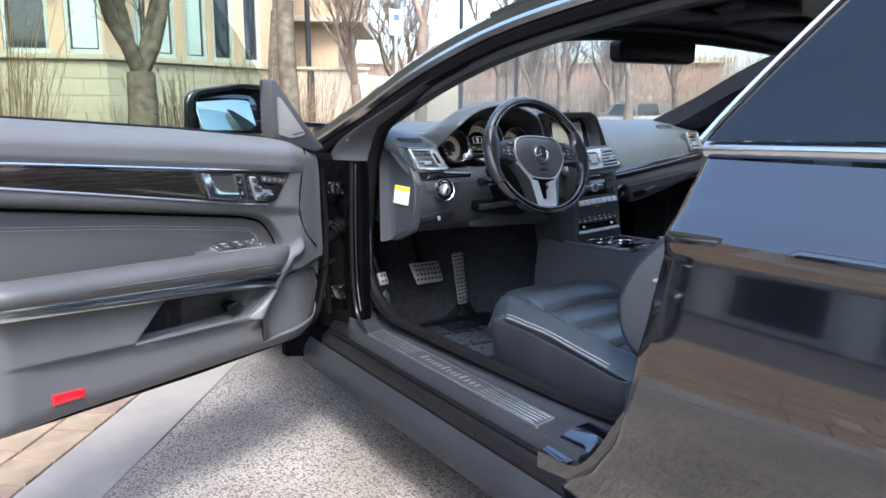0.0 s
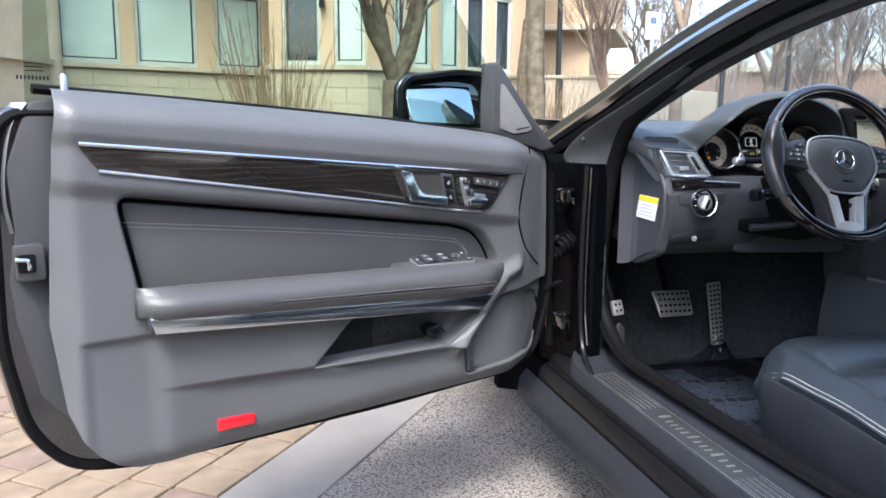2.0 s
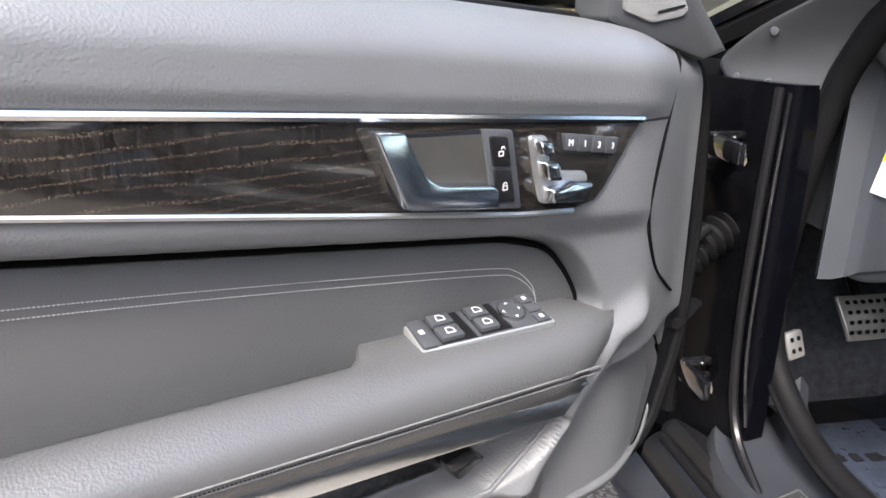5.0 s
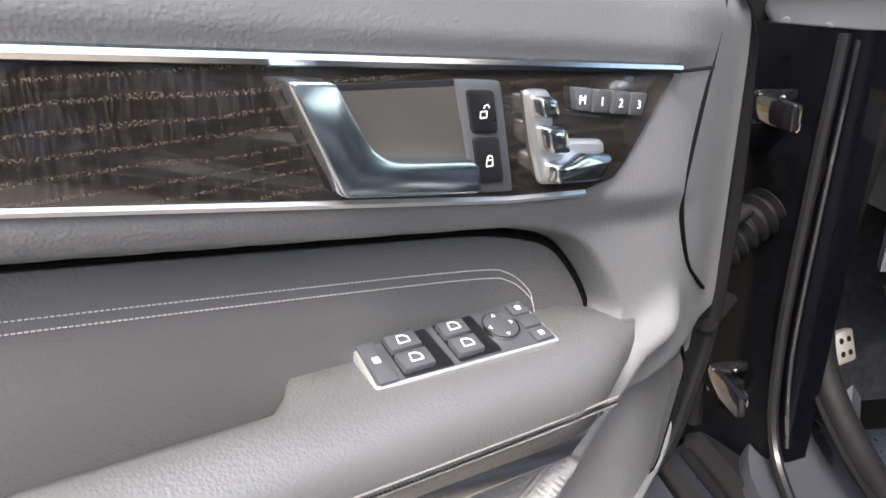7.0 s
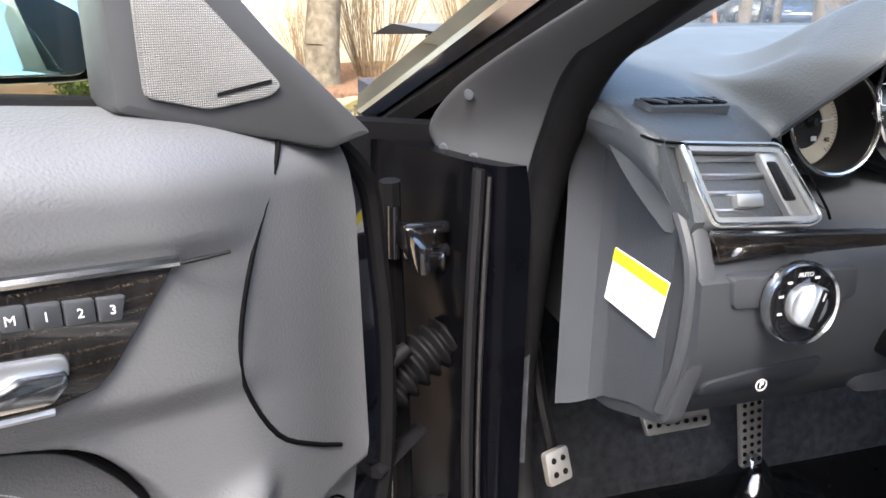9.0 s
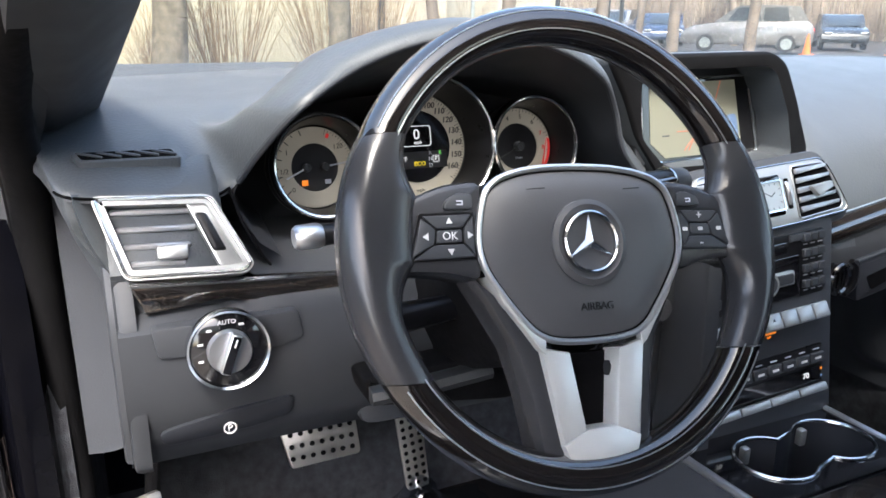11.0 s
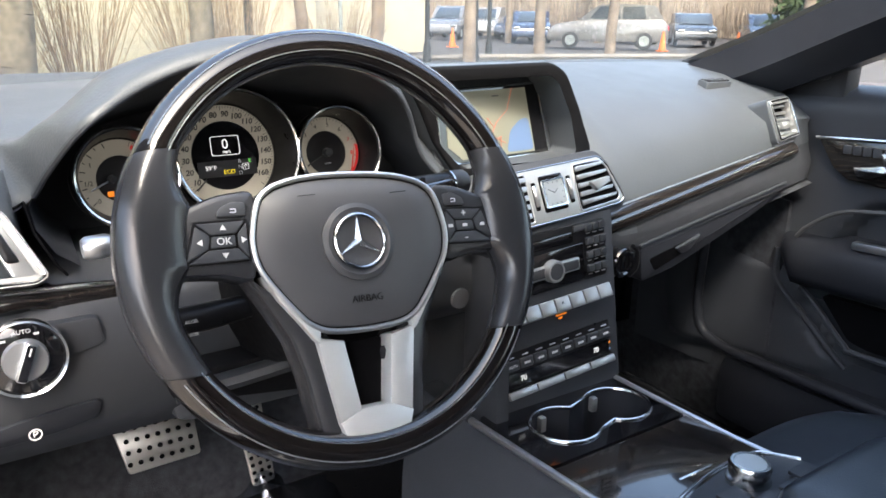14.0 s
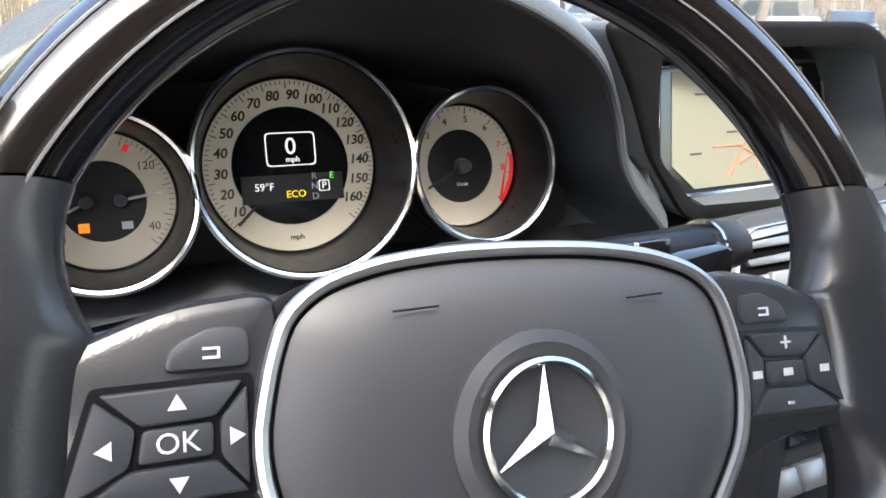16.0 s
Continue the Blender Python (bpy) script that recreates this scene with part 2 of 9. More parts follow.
M_PAVER2 = mat("brick_paver_red", (0.185, 0.135, 0.104), 0.9, var=0.25, vscale=9, grain=("noise", 190, 0.5, 0.002), spec=0.2)
M_BLOCK = mat("cream_stone_block", (0.44, 0.41, 0.29), 0.9, var=0.12, vscale=2.5, grain=("noise", 60, 0.3, 0.004), spec=0.2)
M_MORTAR = mat("mortar", (0.28, 0.25, 0.19), 0.95, var=0.15, vscale=5, spec=0.2)
M_OCHRE = mat("ochre_render", (0.50, 0.38, 0.25), 0.9, var=0.08, vscale=1.5, grain=("noise", 90, 0.3, 0.003), spec=0.2)
M_LEDGE = mat("stone_ledge", (0.42, 0.39, 0.28), 0.85, var=0.15, vscale=4, grain=("noise", 80, 0.3, 0.003))
M_FRAME = mat("pale_green_frame", (0.42, 0.47, 0.42), 0.5, var=0.08, vscale=5)
M_BLIND = mat("pale_blind", (0.46, 0.56, 0.50), 0.35, var=0.12, vscale=1.2, coat=0.5)
M_GLOSSPANE = mat("dark_window_glass", (0.03, 0.04, 0.045), 0.06, var=0.3, vscale=2, coat=0.5, rvar=0.03)
M_WHITEWALL = mat("white_rendered_wall", (0.52, 0.46, 0.34), 0.9, var=0.06, vscale=1.5, grain=("noise", 70, 0.2, 0.003))
M_FACADE = mat("white_painted_facade", (0.80, 0.78, 0.72), 0.85, var=0.06, vscale=1.5)
M_REDBRICK = mat("far_red_brick", (0.30, 0.17, 0.12), 0.9, var=0.2, vscale=2)
M_MULCH = mat("brown_mulch", (0.17, 0.10, 0.06), 0.95, var=0.35, vscale=14, grain=("noise", 70, 1.0, 0.03), spec=0.1)
M_GRASS = mat("dry_lawn", (0.23, 0.19, 0.07), 0.95, var=0.35, vscale=8, grain=("noise", 160, 1.0, 0.02), spec=0.1)
M_STREET = mat("asphalt", (0.075, 0.07, 0.068), 0.9, var=0.25, vscale=1.2, grain=("noise", 130, 0.6, 0.004), spec=0.3)
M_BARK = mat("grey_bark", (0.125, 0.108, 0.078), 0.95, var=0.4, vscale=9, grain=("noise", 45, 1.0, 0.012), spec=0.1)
# paler copy of the bark: paling with distance is set in its colour
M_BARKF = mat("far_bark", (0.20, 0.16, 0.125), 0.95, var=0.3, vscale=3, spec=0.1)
M_SHRUB = mat("dry_twigs", (0.24, 0.175, 0.105), 0.95, var=0.35, vscale=12, spec=0.1)
M_LEAFY = mat("green_shrub_leaves", (0.08, 0.10, 0.025), 0.8, var=0.4, vscale=8, spec=0.2)
M_CONIFER = mat("dark_conifer", (0.05, 0.07, 0.035), 0.9, var=0.4, vscale=4, spec=0.1)
M_POLE = mat("dark_painted_steel", (0.02, 0.022, 0.022), 0.45, 0.3, var=0.2, vscale=9)
M_GALV = mat("galvanised_steel", (0.33, 0.36, 0.34), 0.5, 0.6, var=0.2, vscale=12)
M_CONE = mat("orange_plastic", (0.75, 0.17, 0.03), 0.6, var=0.1, vscale=9)
M_TYRE = mat("tyre_rubber", (0.02, 0.02, 0.02), 0.8, var=0.2, vscale=20)


# ---- mesh helpers ----
def part(name, bm, material, parent=None, label="", smooth=True, angle=42):
    """Link a bmesh as one mesh object under a thing or a part."""
    bmesh.ops.recalc_face_normals(bm, faces=bm.faces)
    me = bpy.data.meshes.new(name)
    bm.to_mesh(me)
    bm.free()
    me.materials.append(material)
    if smooth:
        me.shade_smooth()
        me.set_sharp_from_angle(angle=radians(angle))
    ob = new(name, me)
    if parent is not None:
        ob.parent = parent
    if label:
        ob["label"] = label
    return ob


def box(bm, c, s, m=None, bev=0.0, seg=2):
    """A box at c of size s, with bevelled edges."""
    vs = bmesh.ops.create_cube(bm, size=1.0)["verts"]
    bmesh.ops.scale(bm, vec=s, verts=vs)
    if bev > 0:
        es = list({e for v in vs for e in v.link_edges})
        r = bmesh.ops.bevel(bm, geom=es, offset=bev, segments=seg, affect="EDGES", profile=0.5)
        vs = list({v for f in r["faces"] for v in f.verts} | {v for v in vs if v.is_valid})
    bmesh.ops.translate(bm, vec=c, verts=vs)
    if m is not None:
        bmesh.ops.transform(bm, matrix=m, verts=vs)
    return bm


def B(c, s, m=None, bev=0.0, seg=2):
    return box(bmesh.new(), c, s, m, bev, seg)


def offset(pts, d):
    """Polygon moved inwards by d (counter-clockwise or not)."""
    n = len(pts)
    area = sum(pts[i][0] * pts[(i + 1) % n][1] - pts[(i + 1) % n][0] * pts[i][1] for i in range(n))
    s = 1 if area > 0 else -1
    out = []
    for i in range(n):
        a, b, c = Vector(pts[i - 1]), Vector(pts[i]), Vector(pts[(i + 1) % n])
        d1, d2 = (b - a), (c - b)
        d1 = d1.normalized() if d1.length > 1e-9 else Vector((1, 0))
        d2 = d2.normalized() if d2.length > 1e-9 else d1
        n1, n2 = Vector((-d1.y, d1.x)) * s, Vector((-d2.y, d2.x)) * s
        k = 1 + n1.dot(n2)
        v = (n1 + n2) / max(k, 0.35)
        out.append((b.x + v.x * d, b.y + v.y * d))
    # corners that the offset has turned over close up to one point
    bad = [(out[(i + 1) % n][0] - out[i][0]) * (pts[(i + 1) % n][0] - pts[i][0]) + (out[(i + 1) % n][1] - out[i][1]) * (pts[(i + 1) % n][1] - pts[i][1]) < 0 for i in range(n)]
    if any(bad) and not all(bad):
        for i in range(n):
            if bad[i] and not bad[i - 1]:
                j = i
                while bad[j % n]:
                    j += 1
                p0, p1, p2, p3 = [Vector(out[k % n]) for k in (i - 1, i, j, j + 1)]
                u, w = p1 - p0, p3 - p2
                den = u.x * w.y - u.y * w.x
                mid = (p1 + p2) / 2
                if abs(den) > 1e-9:
                    k = ((p2 - p0).x * w.y - (p2 - p0).y * w.x) / den
                    hit = p0 + u * k
                    if (hit - mid).length < 6 * abs(d):
                        mid = hit
                for k in range(i, j + 1):
                    out[k % n] = (mid.x, mid.y)
    return out


def rnd(pts, r, seg=4):
    """Polygon with rounded corners."""
    n, out = len(pts), []
    for i in range(n):
        a, b, c = Vector(pts[i - 1]), Vector(pts[i]), Vector(pts[(i + 1) % n])
        k = min(r, (a - b).length * 0.45, (c - b).length * 0.45)
        p, q = b + (a - b).normalized() * k, b + (c - b).normalized() * k
        for j in range(seg + 1):
            t = j / seg
            v = p * (1 - t) ** 2 + b * 2 * t * (1 - t) + q * t * t
            out.append((v.x, v.y))
    return out


def prism(bm, pts, f, d0, d1, bev=0.0):
    """Polygon pts pushed from depth d0 to d1 with a bevelled front edge; f maps (a, b, depth) to a place."""
    rings = [[f(a, b, d0) for a, b in pts]]
    if bev > 0:
        k = bev if d1 > d0 else -bev
        rings.append([f(a, b, d1 - k) for a, b in pts])
        rings.append([f(a, b, d1 - k * 0.3) for a, b in offset(pts, bev * 0.3)])
        rings.append([f(a, b, d1) for a, b in offset(pts, bev)])
    else:
        rings.append([f(a, b, d1) for a, b in pts])
    vs = [[bm.verts.new(p) for p in r] for r in rings]
    n = len(pts)
    for r, s in zip(vs, vs[1:]):
        for i in range(n):
            bm.faces.new((r[i], r[(i + 1) % n], s[(i + 1) % n], s[i]))
    for r in (vs[0], vs[-1]):
        f0 = bm.faces.new(r)
    return bm


def P(pts, f, d0, d1, bev=0.0):
    return prism(bmesh.new(), pts, f, d0, d1, bev)


def ring_prism(outer, inner, f, d0, d1):
    """A flat frame between two outlines with the same number of points."""
    bm = bmesh.new()
    n = len(outer)
    v = [[bm.verts.new(f(a, b, d)) for a, b in pts] for pts, d in ((outer, d0), (outer, d1), (inner, d1), (inner, d0))]
    for k in range(4):
        r, s = v[k], v[(k + 1) % 4]
        for i in range(n):
            bm.faces.new((r[i], r[(i + 1) % n], s[(i + 1) % n], s[i]))
    return bm


def loft(bm, secs, closed=True, caps=True):
    """Skin over rings of points."""
    vs = [[bm.verts.new(p) for p in s] for s in secs]
    n = len(vs[0])
    for r, s in zip(vs, vs[1:]):
        for i in range(n if closed else n - 1):
            bm.faces.new((r[i], r[(i + 1) % n], s[(i + 1) % n], s[i]))
    if caps and closed:
        bm.faces.new(vs[0])
        bm.faces.new(vs[-1])
    return bm


def smooth_path(pts, k=6, closed=False):
    """Catmull-Rom through pts."""
    ps = [Vector(p) for p in pts]
    n, out = len(ps), []
    for i in range(n if closed else n - 1):
        a, b = ps[i], ps[(i + 1) % n]
        p = ps[i - 1] if (closed or i > 0) else a * 2 - b
        q = ps[(i + 2) % n] if (closed or i + 2 < n) else b * 2 - a
        for j in range(k):
            t = j / k
            out.append(0.5 * ((2 * a) + (b - p) * t + (2 * p - 5 * a + 4 * b - q) * t * t + (3 * a - p - 3 * b + q) * t ** 3))
    if not closed:
        out.append(ps[-1])
    return out


def tube(bm, pts, r, seg=8, closed=False, flat=1.0):
    """Round bar along pts; r a number or one for each point; flat squeezes it."""
    ps = [Vector(p) for p in pts]
    n = len(ps)
    rs = r if isinstance(r, (list, tuple)) else [r] * n
    secs, up = [], None
    for i in range(n):
        a = ps[i - 1] if (closed or i > 0) else ps[i]
        b = ps[(i + 1) % n] if (closed or i + 1 < n) else ps[i]
        d = (b - a).normalized()
        if up is None:
            up = Vector((0, 0, 1)) if abs(d.z) < 0.9 else Vector((1, 0, 0))
        x = d.cross(up).normalized()
        up = x.cross(d).normalized()
        secs.append([ps[i] + (x * math.cos(t) + up * math.sin(t) * flat) * rs[i] for t in [2 * math.pi * k / seg for k in range(seg)]])
    if closed:
        secs.append(secs[0])
        vs = [[bm.verts.new(p) for p in s] for s in secs[:-1]]
        for k in range(n):
            r0, r1 = vs[k], vs[(k + 1) % n]
            for i in range(seg):
                bm.faces.new((r0[i], r0[(i + 1) % seg], r1[(i + 1) % seg], r1[i]))
        return bm
    return loft(bm, secs)


def T(pts, r, seg=8, closed=False, flat=1.0):
    return tube(bmesh.new(), pts, r, seg, closed, flat)


def lathe(bm, prof, m, seg=32, squash=1.0):
    """Turned shape: prof of (radius, height) round the axis z of the pose m."""
    secs = [[m @ Vector((r * math.cos(a), r * math.sin(a) * squash, h)) for a in [2 * math.pi * k / seg for k in range(seg)]] for r, h in prof]
    if prof[0][0] > 0.0005 and prof[-1][0] > 0.0005:
        return loft(bm, secs + [secs[0]], caps=False)
    return loft(bm, secs)


def LA(prof, m, seg=32, squash=1.0):
    return lathe(bmesh.new(), prof, m, seg, squash)


def circle(cx, cy, r, n=24, a0=0.0, a1=360.0):
    return [(cx + r * math.cos(radians(a0 + (a1 - a0) * i / n)), cy + r * math.sin(radians(a0 + (a1 - a0) * i / n))) for i in range(n)]


def sheet(fn, nu, nv, wall=None):
    """Surface fn(s, v), s and v from 0 to 1; wall: a second surface behind it that closes the body."""
    bm = bmesh.new()
    g = [[bm.verts.new(fn(i / nu, j / nv)) for j in range(nv + 1)] for i in range(nu + 1)]
    for i in range(nu):
        for j in range(nv):
            bm.faces.new((g[i][j], g[i + 1][j], g[i + 1][j + 1], g[i][j + 1]))
    if wall:
        h = [[bm.verts.new(wall(i / nu, j / nv)) for j in range(nv + 1)] for i in range(nu + 1)]
        for i in range(nu):
            for j in range(nv):
                bm.faces.new((h[i][j], h[i][j + 1], h[i + 1][j + 1], h[i + 1][j]))
        rim = [(i, 0) for i in range(nu)] + [(nu, j) for j in range(nv)] + [(i, nv) for i in range(nu, 0, -1)] + [(0, j) for j in range(nv, 0, -1)]
        for k in range(len(rim)):
            (a, b), (c, d) = rim[k], rim[(k + 1) % len(rim)]
            bm.faces.new((g[a][b], h[a][b], h[c][d], g[c][d]))
    return bm


def words(name, body, size, m, material, parent, depth=0.0004, align="CENTER", label="", slant=0.0, bold=0.0):
    """Lettering as a mesh, lying in the xy plane of the pose m."""
    cu = bpy.data.curves.new(name, "FONT")
    cu.body, cu.size, cu.extrude, cu.align_x, cu.align_y, cu.shear = body, size, depth, align, "CENTER", slant
    cu.resolution_u, cu.offset = 3, bold
    tmp = bpy.data.objects.new(name, cu)
    me = bpy.data.meshes.new_from_object(tmp)
    bpy.data.objects.remove(tmp)
    me.transform(m)
    me.materials.clear()
    me.materials.append(material)
    ob = new(name, me)
    ob.parent = parent
    if label:
        ob["label"] = label
    return ob


def lerp(a, b, t):
    return a + (b - a) * t


def table(x, xs, ys):
    return float(np.interp(x, xs, ys))


def sst(x):
    x = min(1.0, max(0.0, x))
    return x * x * (3 - 2 * x)


def inside(x, y, pts):
    """Signed distance to a polygon: positive inside."""
    best, c, n = 1e9, False, len(pts)
    for i in range(n):
        (x0, y0), (x1, y1) = pts[i], pts[(i + 1) % n]
        dx, dy = x1 - x0, y1 - y0
        t = max(0, min(1, ((x - x0) * dx + (y - y0) * dy) / (dx * dx + dy * dy + 1e-12)))
        best = min(best, math.hypot(x - x0 - t * dx, y - y0 - t * dy))
        if (y0 > y) != (y1 > y) and x < dx * (y - y0) / (dy + 1e-12) + x0:
            c = not c
    return best if c else -best


def frame_from(o, x, y, z):
    return Matrix(((x[0], y[0], z[0], o[0]), (x[1], y[1], z[1], o[1]), (x[2], y[2], z[2], o[2]), (0, 0, 0, 1)))


def thing(name, label, category, group="", m=None):
    e = new(name)
    e.empty_display_size = 0.2
    if m is not None:
        e.matrix_world = m
    return tagged(e, label, category, group)

# ---- ground and buildings ----
XY = lambda a, b, d: Vector((a, b, d))
ground = part("ground", B((0, 0, -0.25), (900, 900, 0.4)), M_STREET, smooth=False)
tagged(ground, "worn grey asphalt reaching to the horizon", "ground", kind="structure")
pavement = part("pavement", P([(-9, -12), (9, -12), (9, 6.2), (2.6, 6.2), (-1.40, 0.46), (-5.6, -5.0)], XY, -0.045, 0.0), M_ASPHALT, smooth=False)
tagged(pavement, "buff exposed-aggregate concrete drive under the car", "pavement", kind="structure")

# gutter strip beside the drive, and the paved walk beyond it
GD = Vector((0.575, 0.818))
GN = Vector((-0.818, 0.575))
G0 = Vector((-1.40, 0.46))


def gut(a, b, d):
    p = G0 + GD * a + GN * b
    return Vector((p.x, p.y, d))


strip = part("gutter", P([(-7, 0.004), (9, 0.004), (9, 0.262), (-7, 0.262)], gut, -0.05, 0.004, 0.004), M_CONC, smooth=False)
tagged(strip, "smooth grey concrete gutter strip beside the drive", "gutter", kind="structure")
walkway = part("paved_walk", P([(-7, 0.266), (9, 0.266), (9, 3.2), (-7, 3.2)], gut, -0.05, -0.012), M_MORTAR, smooth=False)
tagged(walkway, "tan and red brick pavers in sand joints", "paving", kind="structure")
lawn = part("lawn", P([(1.5, 3.2), (9, 3.2), (9, 40), (1.5, 40)], gut, -0.1, 0.02), M_GRASS, smooth=False)
tagged(lawn, "pale dry winter lawn", "lawn", kind="structure")
bed = part("mulch_bed", P([(-5.5, 8.2), (0.2, 8.2), (3.0, 9.4), (8.2, 9.6), (8.2, 13.6), (-5.5, 13.6)], XY, -0.1, 0.06, 0.03), M_MULCH, smooth=False)
tagged(bed, "brown bark mulch bed along the building", "planting bed", kind="structure")

# ---- the car: body ----
car = thing("car", "black two-door coupe with its driver's door wide open", "car")
XZ = lambda y: (lambda a, b, d: Vector((a, y + d, b)))


def side_x(z):
    """How far out the body's skin stands at height z."""
    hs, xo = [0.20, 0.32, 0.45, 0.58, 0.66, 0.72, 0.78, 0.84, 0.88, 0.92, 1.00, 1.03, 1.38], [-0.84, -0.873, -0.902, -0.923, -0.929, -0.928, -0.922, -0.912, -0.907, -0.894, -0.853, -0.840, -0.60]
    return sum(table(z + 0.012 * k, hs, xo) for k in range(-2, 3)) / 5


# rear quarter: front edge follows the door opening
def q_front(z):
    return table(z, [0.22, 0.33, 0.40, 0.50, 0.60, 0.74, 0.90, 1.03], [-0.86, -0.93, -1.03, -1.11, -1.15, -1.185, -1.205, -1.225])


def quarter(s, v):
    z = lerp(0.22, 1.005, v)
    y = lerp(q_front(z), -2.95, s ** 1.3)
    crease = 0.012 * math.exp(-((z - 0.885 - 0.02 * s) / 0.018) ** 2)
    x = side_x(z) - crease - 0.015 * math.sin(min(1, s * 1.2) * math.pi) * sst((0.8 - z) / 0.5)
    if s < 0.02:
        x += 0.012 * (1 - s / 0.02)
    return Vector((x, y, z))


part("rear_quarter", sheet(quarter, 70, 60, lambda s, v: quarter(s, v) + Vector((0.10, 0.0, 0))), M_PAINT, car, "glossy black rear quarter panel")
part("belt_strip", sheet(lambda s, v: Vector((side_x(1.02) - 0.006 * math.sin(v * math.pi), lerp(-1.222, -2.6, s), lerp(1.008, 1.032, v) + 0.02 * s)), 20, 6,
                         lambda s, v: Vector((-0.835, lerp(-1.222, -2.6, s), lerp(1.008, 1.032, v) + 0.02 * s))), M_CHROME, car, "bright chrome strip under the windows")


def qwin(s, v):
    z = lerp(1.034, 1.36, v)
    yf = -1.228 - (z - 1.03) * 0.62
    y = lerp(yf, -2.3 + (z - 1.03) * 1.0, s)
    return Vector((lerp(-0.852, -0.63, v ** 1.15), y, z + 0.02 * s * (1 - v)))


qw = part("rear_side_window", sheet(qwin, 12, 12, lambda s, v: qwin(s, v) + Vector((0.004, 0, 0))), M_GLASSDARK, car, "dark tinted rear side window")
qw.visible_shadow = False
fe = [qwin(0, k / 10) + Vector((-0.004, 0.006, 0)) for k in range(11)]
part("window_edge", T(fe, 0.006, 6), M_CHROME, car, "thin bright edge of the rear window")
# inside of the rear cabin
part("rear_inner_panel", B((-0.745, -2.0, 0.62), (0.05, 1.5, 0.74), None, 0.02), M_HARD, car)

# door opening: rear jamb
jam = [Vector((side_x(z) + 0.012, q_front(z), z)) for z in [0.33 + 0.7 * k / 20 for k in range(21)]]
secs = [[p, p + Vector((0.05, 0.035, 0)), p + Vector((0.13, 0.02, 0)), p + Vector((0.13, -0.1, 0)), p + Vector((0.02, -0.1, 0))] for p in jam]
part("door_jamb", loft(bmesh.new(), secs), M_PAINT, car, "black painted rear edge of the door opening")
def jamb_foot(s, v):
    x, y = lerp(-0.872, -0.690, s), lerp(-0.86, -1.10, v)
    return Vector((x + 0.02 * v * (1 - s), y, 0.372 + 0.03 * sst(s * 1.6) + 0.20 * sst((-0.93 - y) / 0.20) ** 1.4))


part("jamb_foot", sheet(jamb_foot, 14, 16, lambda s, v: jamb_foot(s, v) - Vector((0, 0, 0.10))), M_PAINT, car, "glossy black corner of the door opening")
part("jamb_seal", T([p + Vector((0.105, 0.03, 0)) for p in jam], 0.012, 8), M_RUBBER, car)
bm = bmesh.new()
lathe(bm, [(0.0, 0.02), (0.008, 0.02), (0.011, 0.012), (0.011, 0.0), (0.0, 0.0)], pose(-0.85, -1.175, 0.79, -70, 0, -20), 12)
tube(bm, [(-0.868, -1.168, 0.80), (-0.868, -1.155, 0.796), (-0.855, -1.155, 0.784), (-0.855, -1.17, 0.78)], 0.004, 6)
part("door_striker", bm, M_CHROME, car, "bright steel latch striker")

# sill: a long section swept along the car
SILL = [(-0.878, 0.30), (-0.872, 0.335), (-0.858, 0.347), (-0.846, 0.352), (-0.842, 0.372), (-0.833, 0.384), (-0.742, 0.386), (-0.728, 0.392), (-0.715, 0.415),
        (-0.700, 0.422), (-0.685, 0.412), (-0.665, 0.36), (-0.65, 0.27), (-0.66, 0.20), (-0.85, 0.20), (-0.87, 0.22)]
bm = bmesh.new()
loft(bm, [[Vector((x, y, z)) for x, z in SILL] for y in (0.30, 0.0, -0.4, -0.84, -0.95)])
part("sill", bm, M_BLACK, car, "smooth black painted sill")
SCOV = [(-0.8465, 0.350), (-0.8445, 0.375), (-0.834, 0.3875), (-0.742, 0.3895), (-0.728, 0.3955), (-0.715, 0.4185), (-0.700, 0.4255), (-0.683, 0.4145), (-0.690, 0.38), (-0.83, 0.355)]
part("sill_cover", loft(bmesh.new(), [[Vector((x + dx, y, 0.36 + (z - 0.36) * k)) for x, z in SCOV] for y, k, dx in ((0.215, 1.9, 0.03), (0.195, 1.55, 0.018), (0.17, 1.25, 0.008), (0.13, 1.05, 0.0), (0.06, 1.0, 0.0), (-0.4, 1.0, 0.0), (-0.84, 1.0, 0.0), (-0.95, 1.0, 0.0))]), M_SILL, car, "black plastic sill cover")
bm = bmesh.new()
sk = [(-0.868, 0.20), (-0.898, 0.215), (-0.908, 0.25), (-0.902, 0.285), (-0.884, 0.312), (-0.874, 0.300)]
loft(bm, [[Vector((x, y, z)) for x, z in sk] for y in (0.42, 0.30, -0.5, -0.98)])
part("sill_skirt", bm, M_SILL, car, "black outer sill")
part("sill_seal", T([(-0.851, y, 0.352) for y in (0.28, 0.0, -0.4, -0.90)], 0.008, 8), M_RUBBER, car)
plate = rnd([(-0.826, 0.055), (-0.752, 0.078), (-0.752, -0.785), (-0.826, -0.80)], 0.01)
sp = part("sill_plate", P(plate, XY, 0.384, 0.3915, 0.002), M_DARKSATIN, car, "dark satin sill plate with silver ribs and worn lettering")
part("plate_recess", ring_prism(offset(plate, 0.004), offset(plate, 0.006), XY, 0.390, 0.3922), M_SATIN, sp)
for k in range(5):
    x = -0.815 + 0.0125 * k
    for y0, y1 in ((0.055, -0.19), (-0.545, -0.775)):
        part("rib", B((x, (y0 + y1) / 2, 0.3918), (0.0014, abs(y1 - y0), 0.0024), None, 0.0004, 1), M_SATIN, sp)
random.seed(4)
y = -0.225
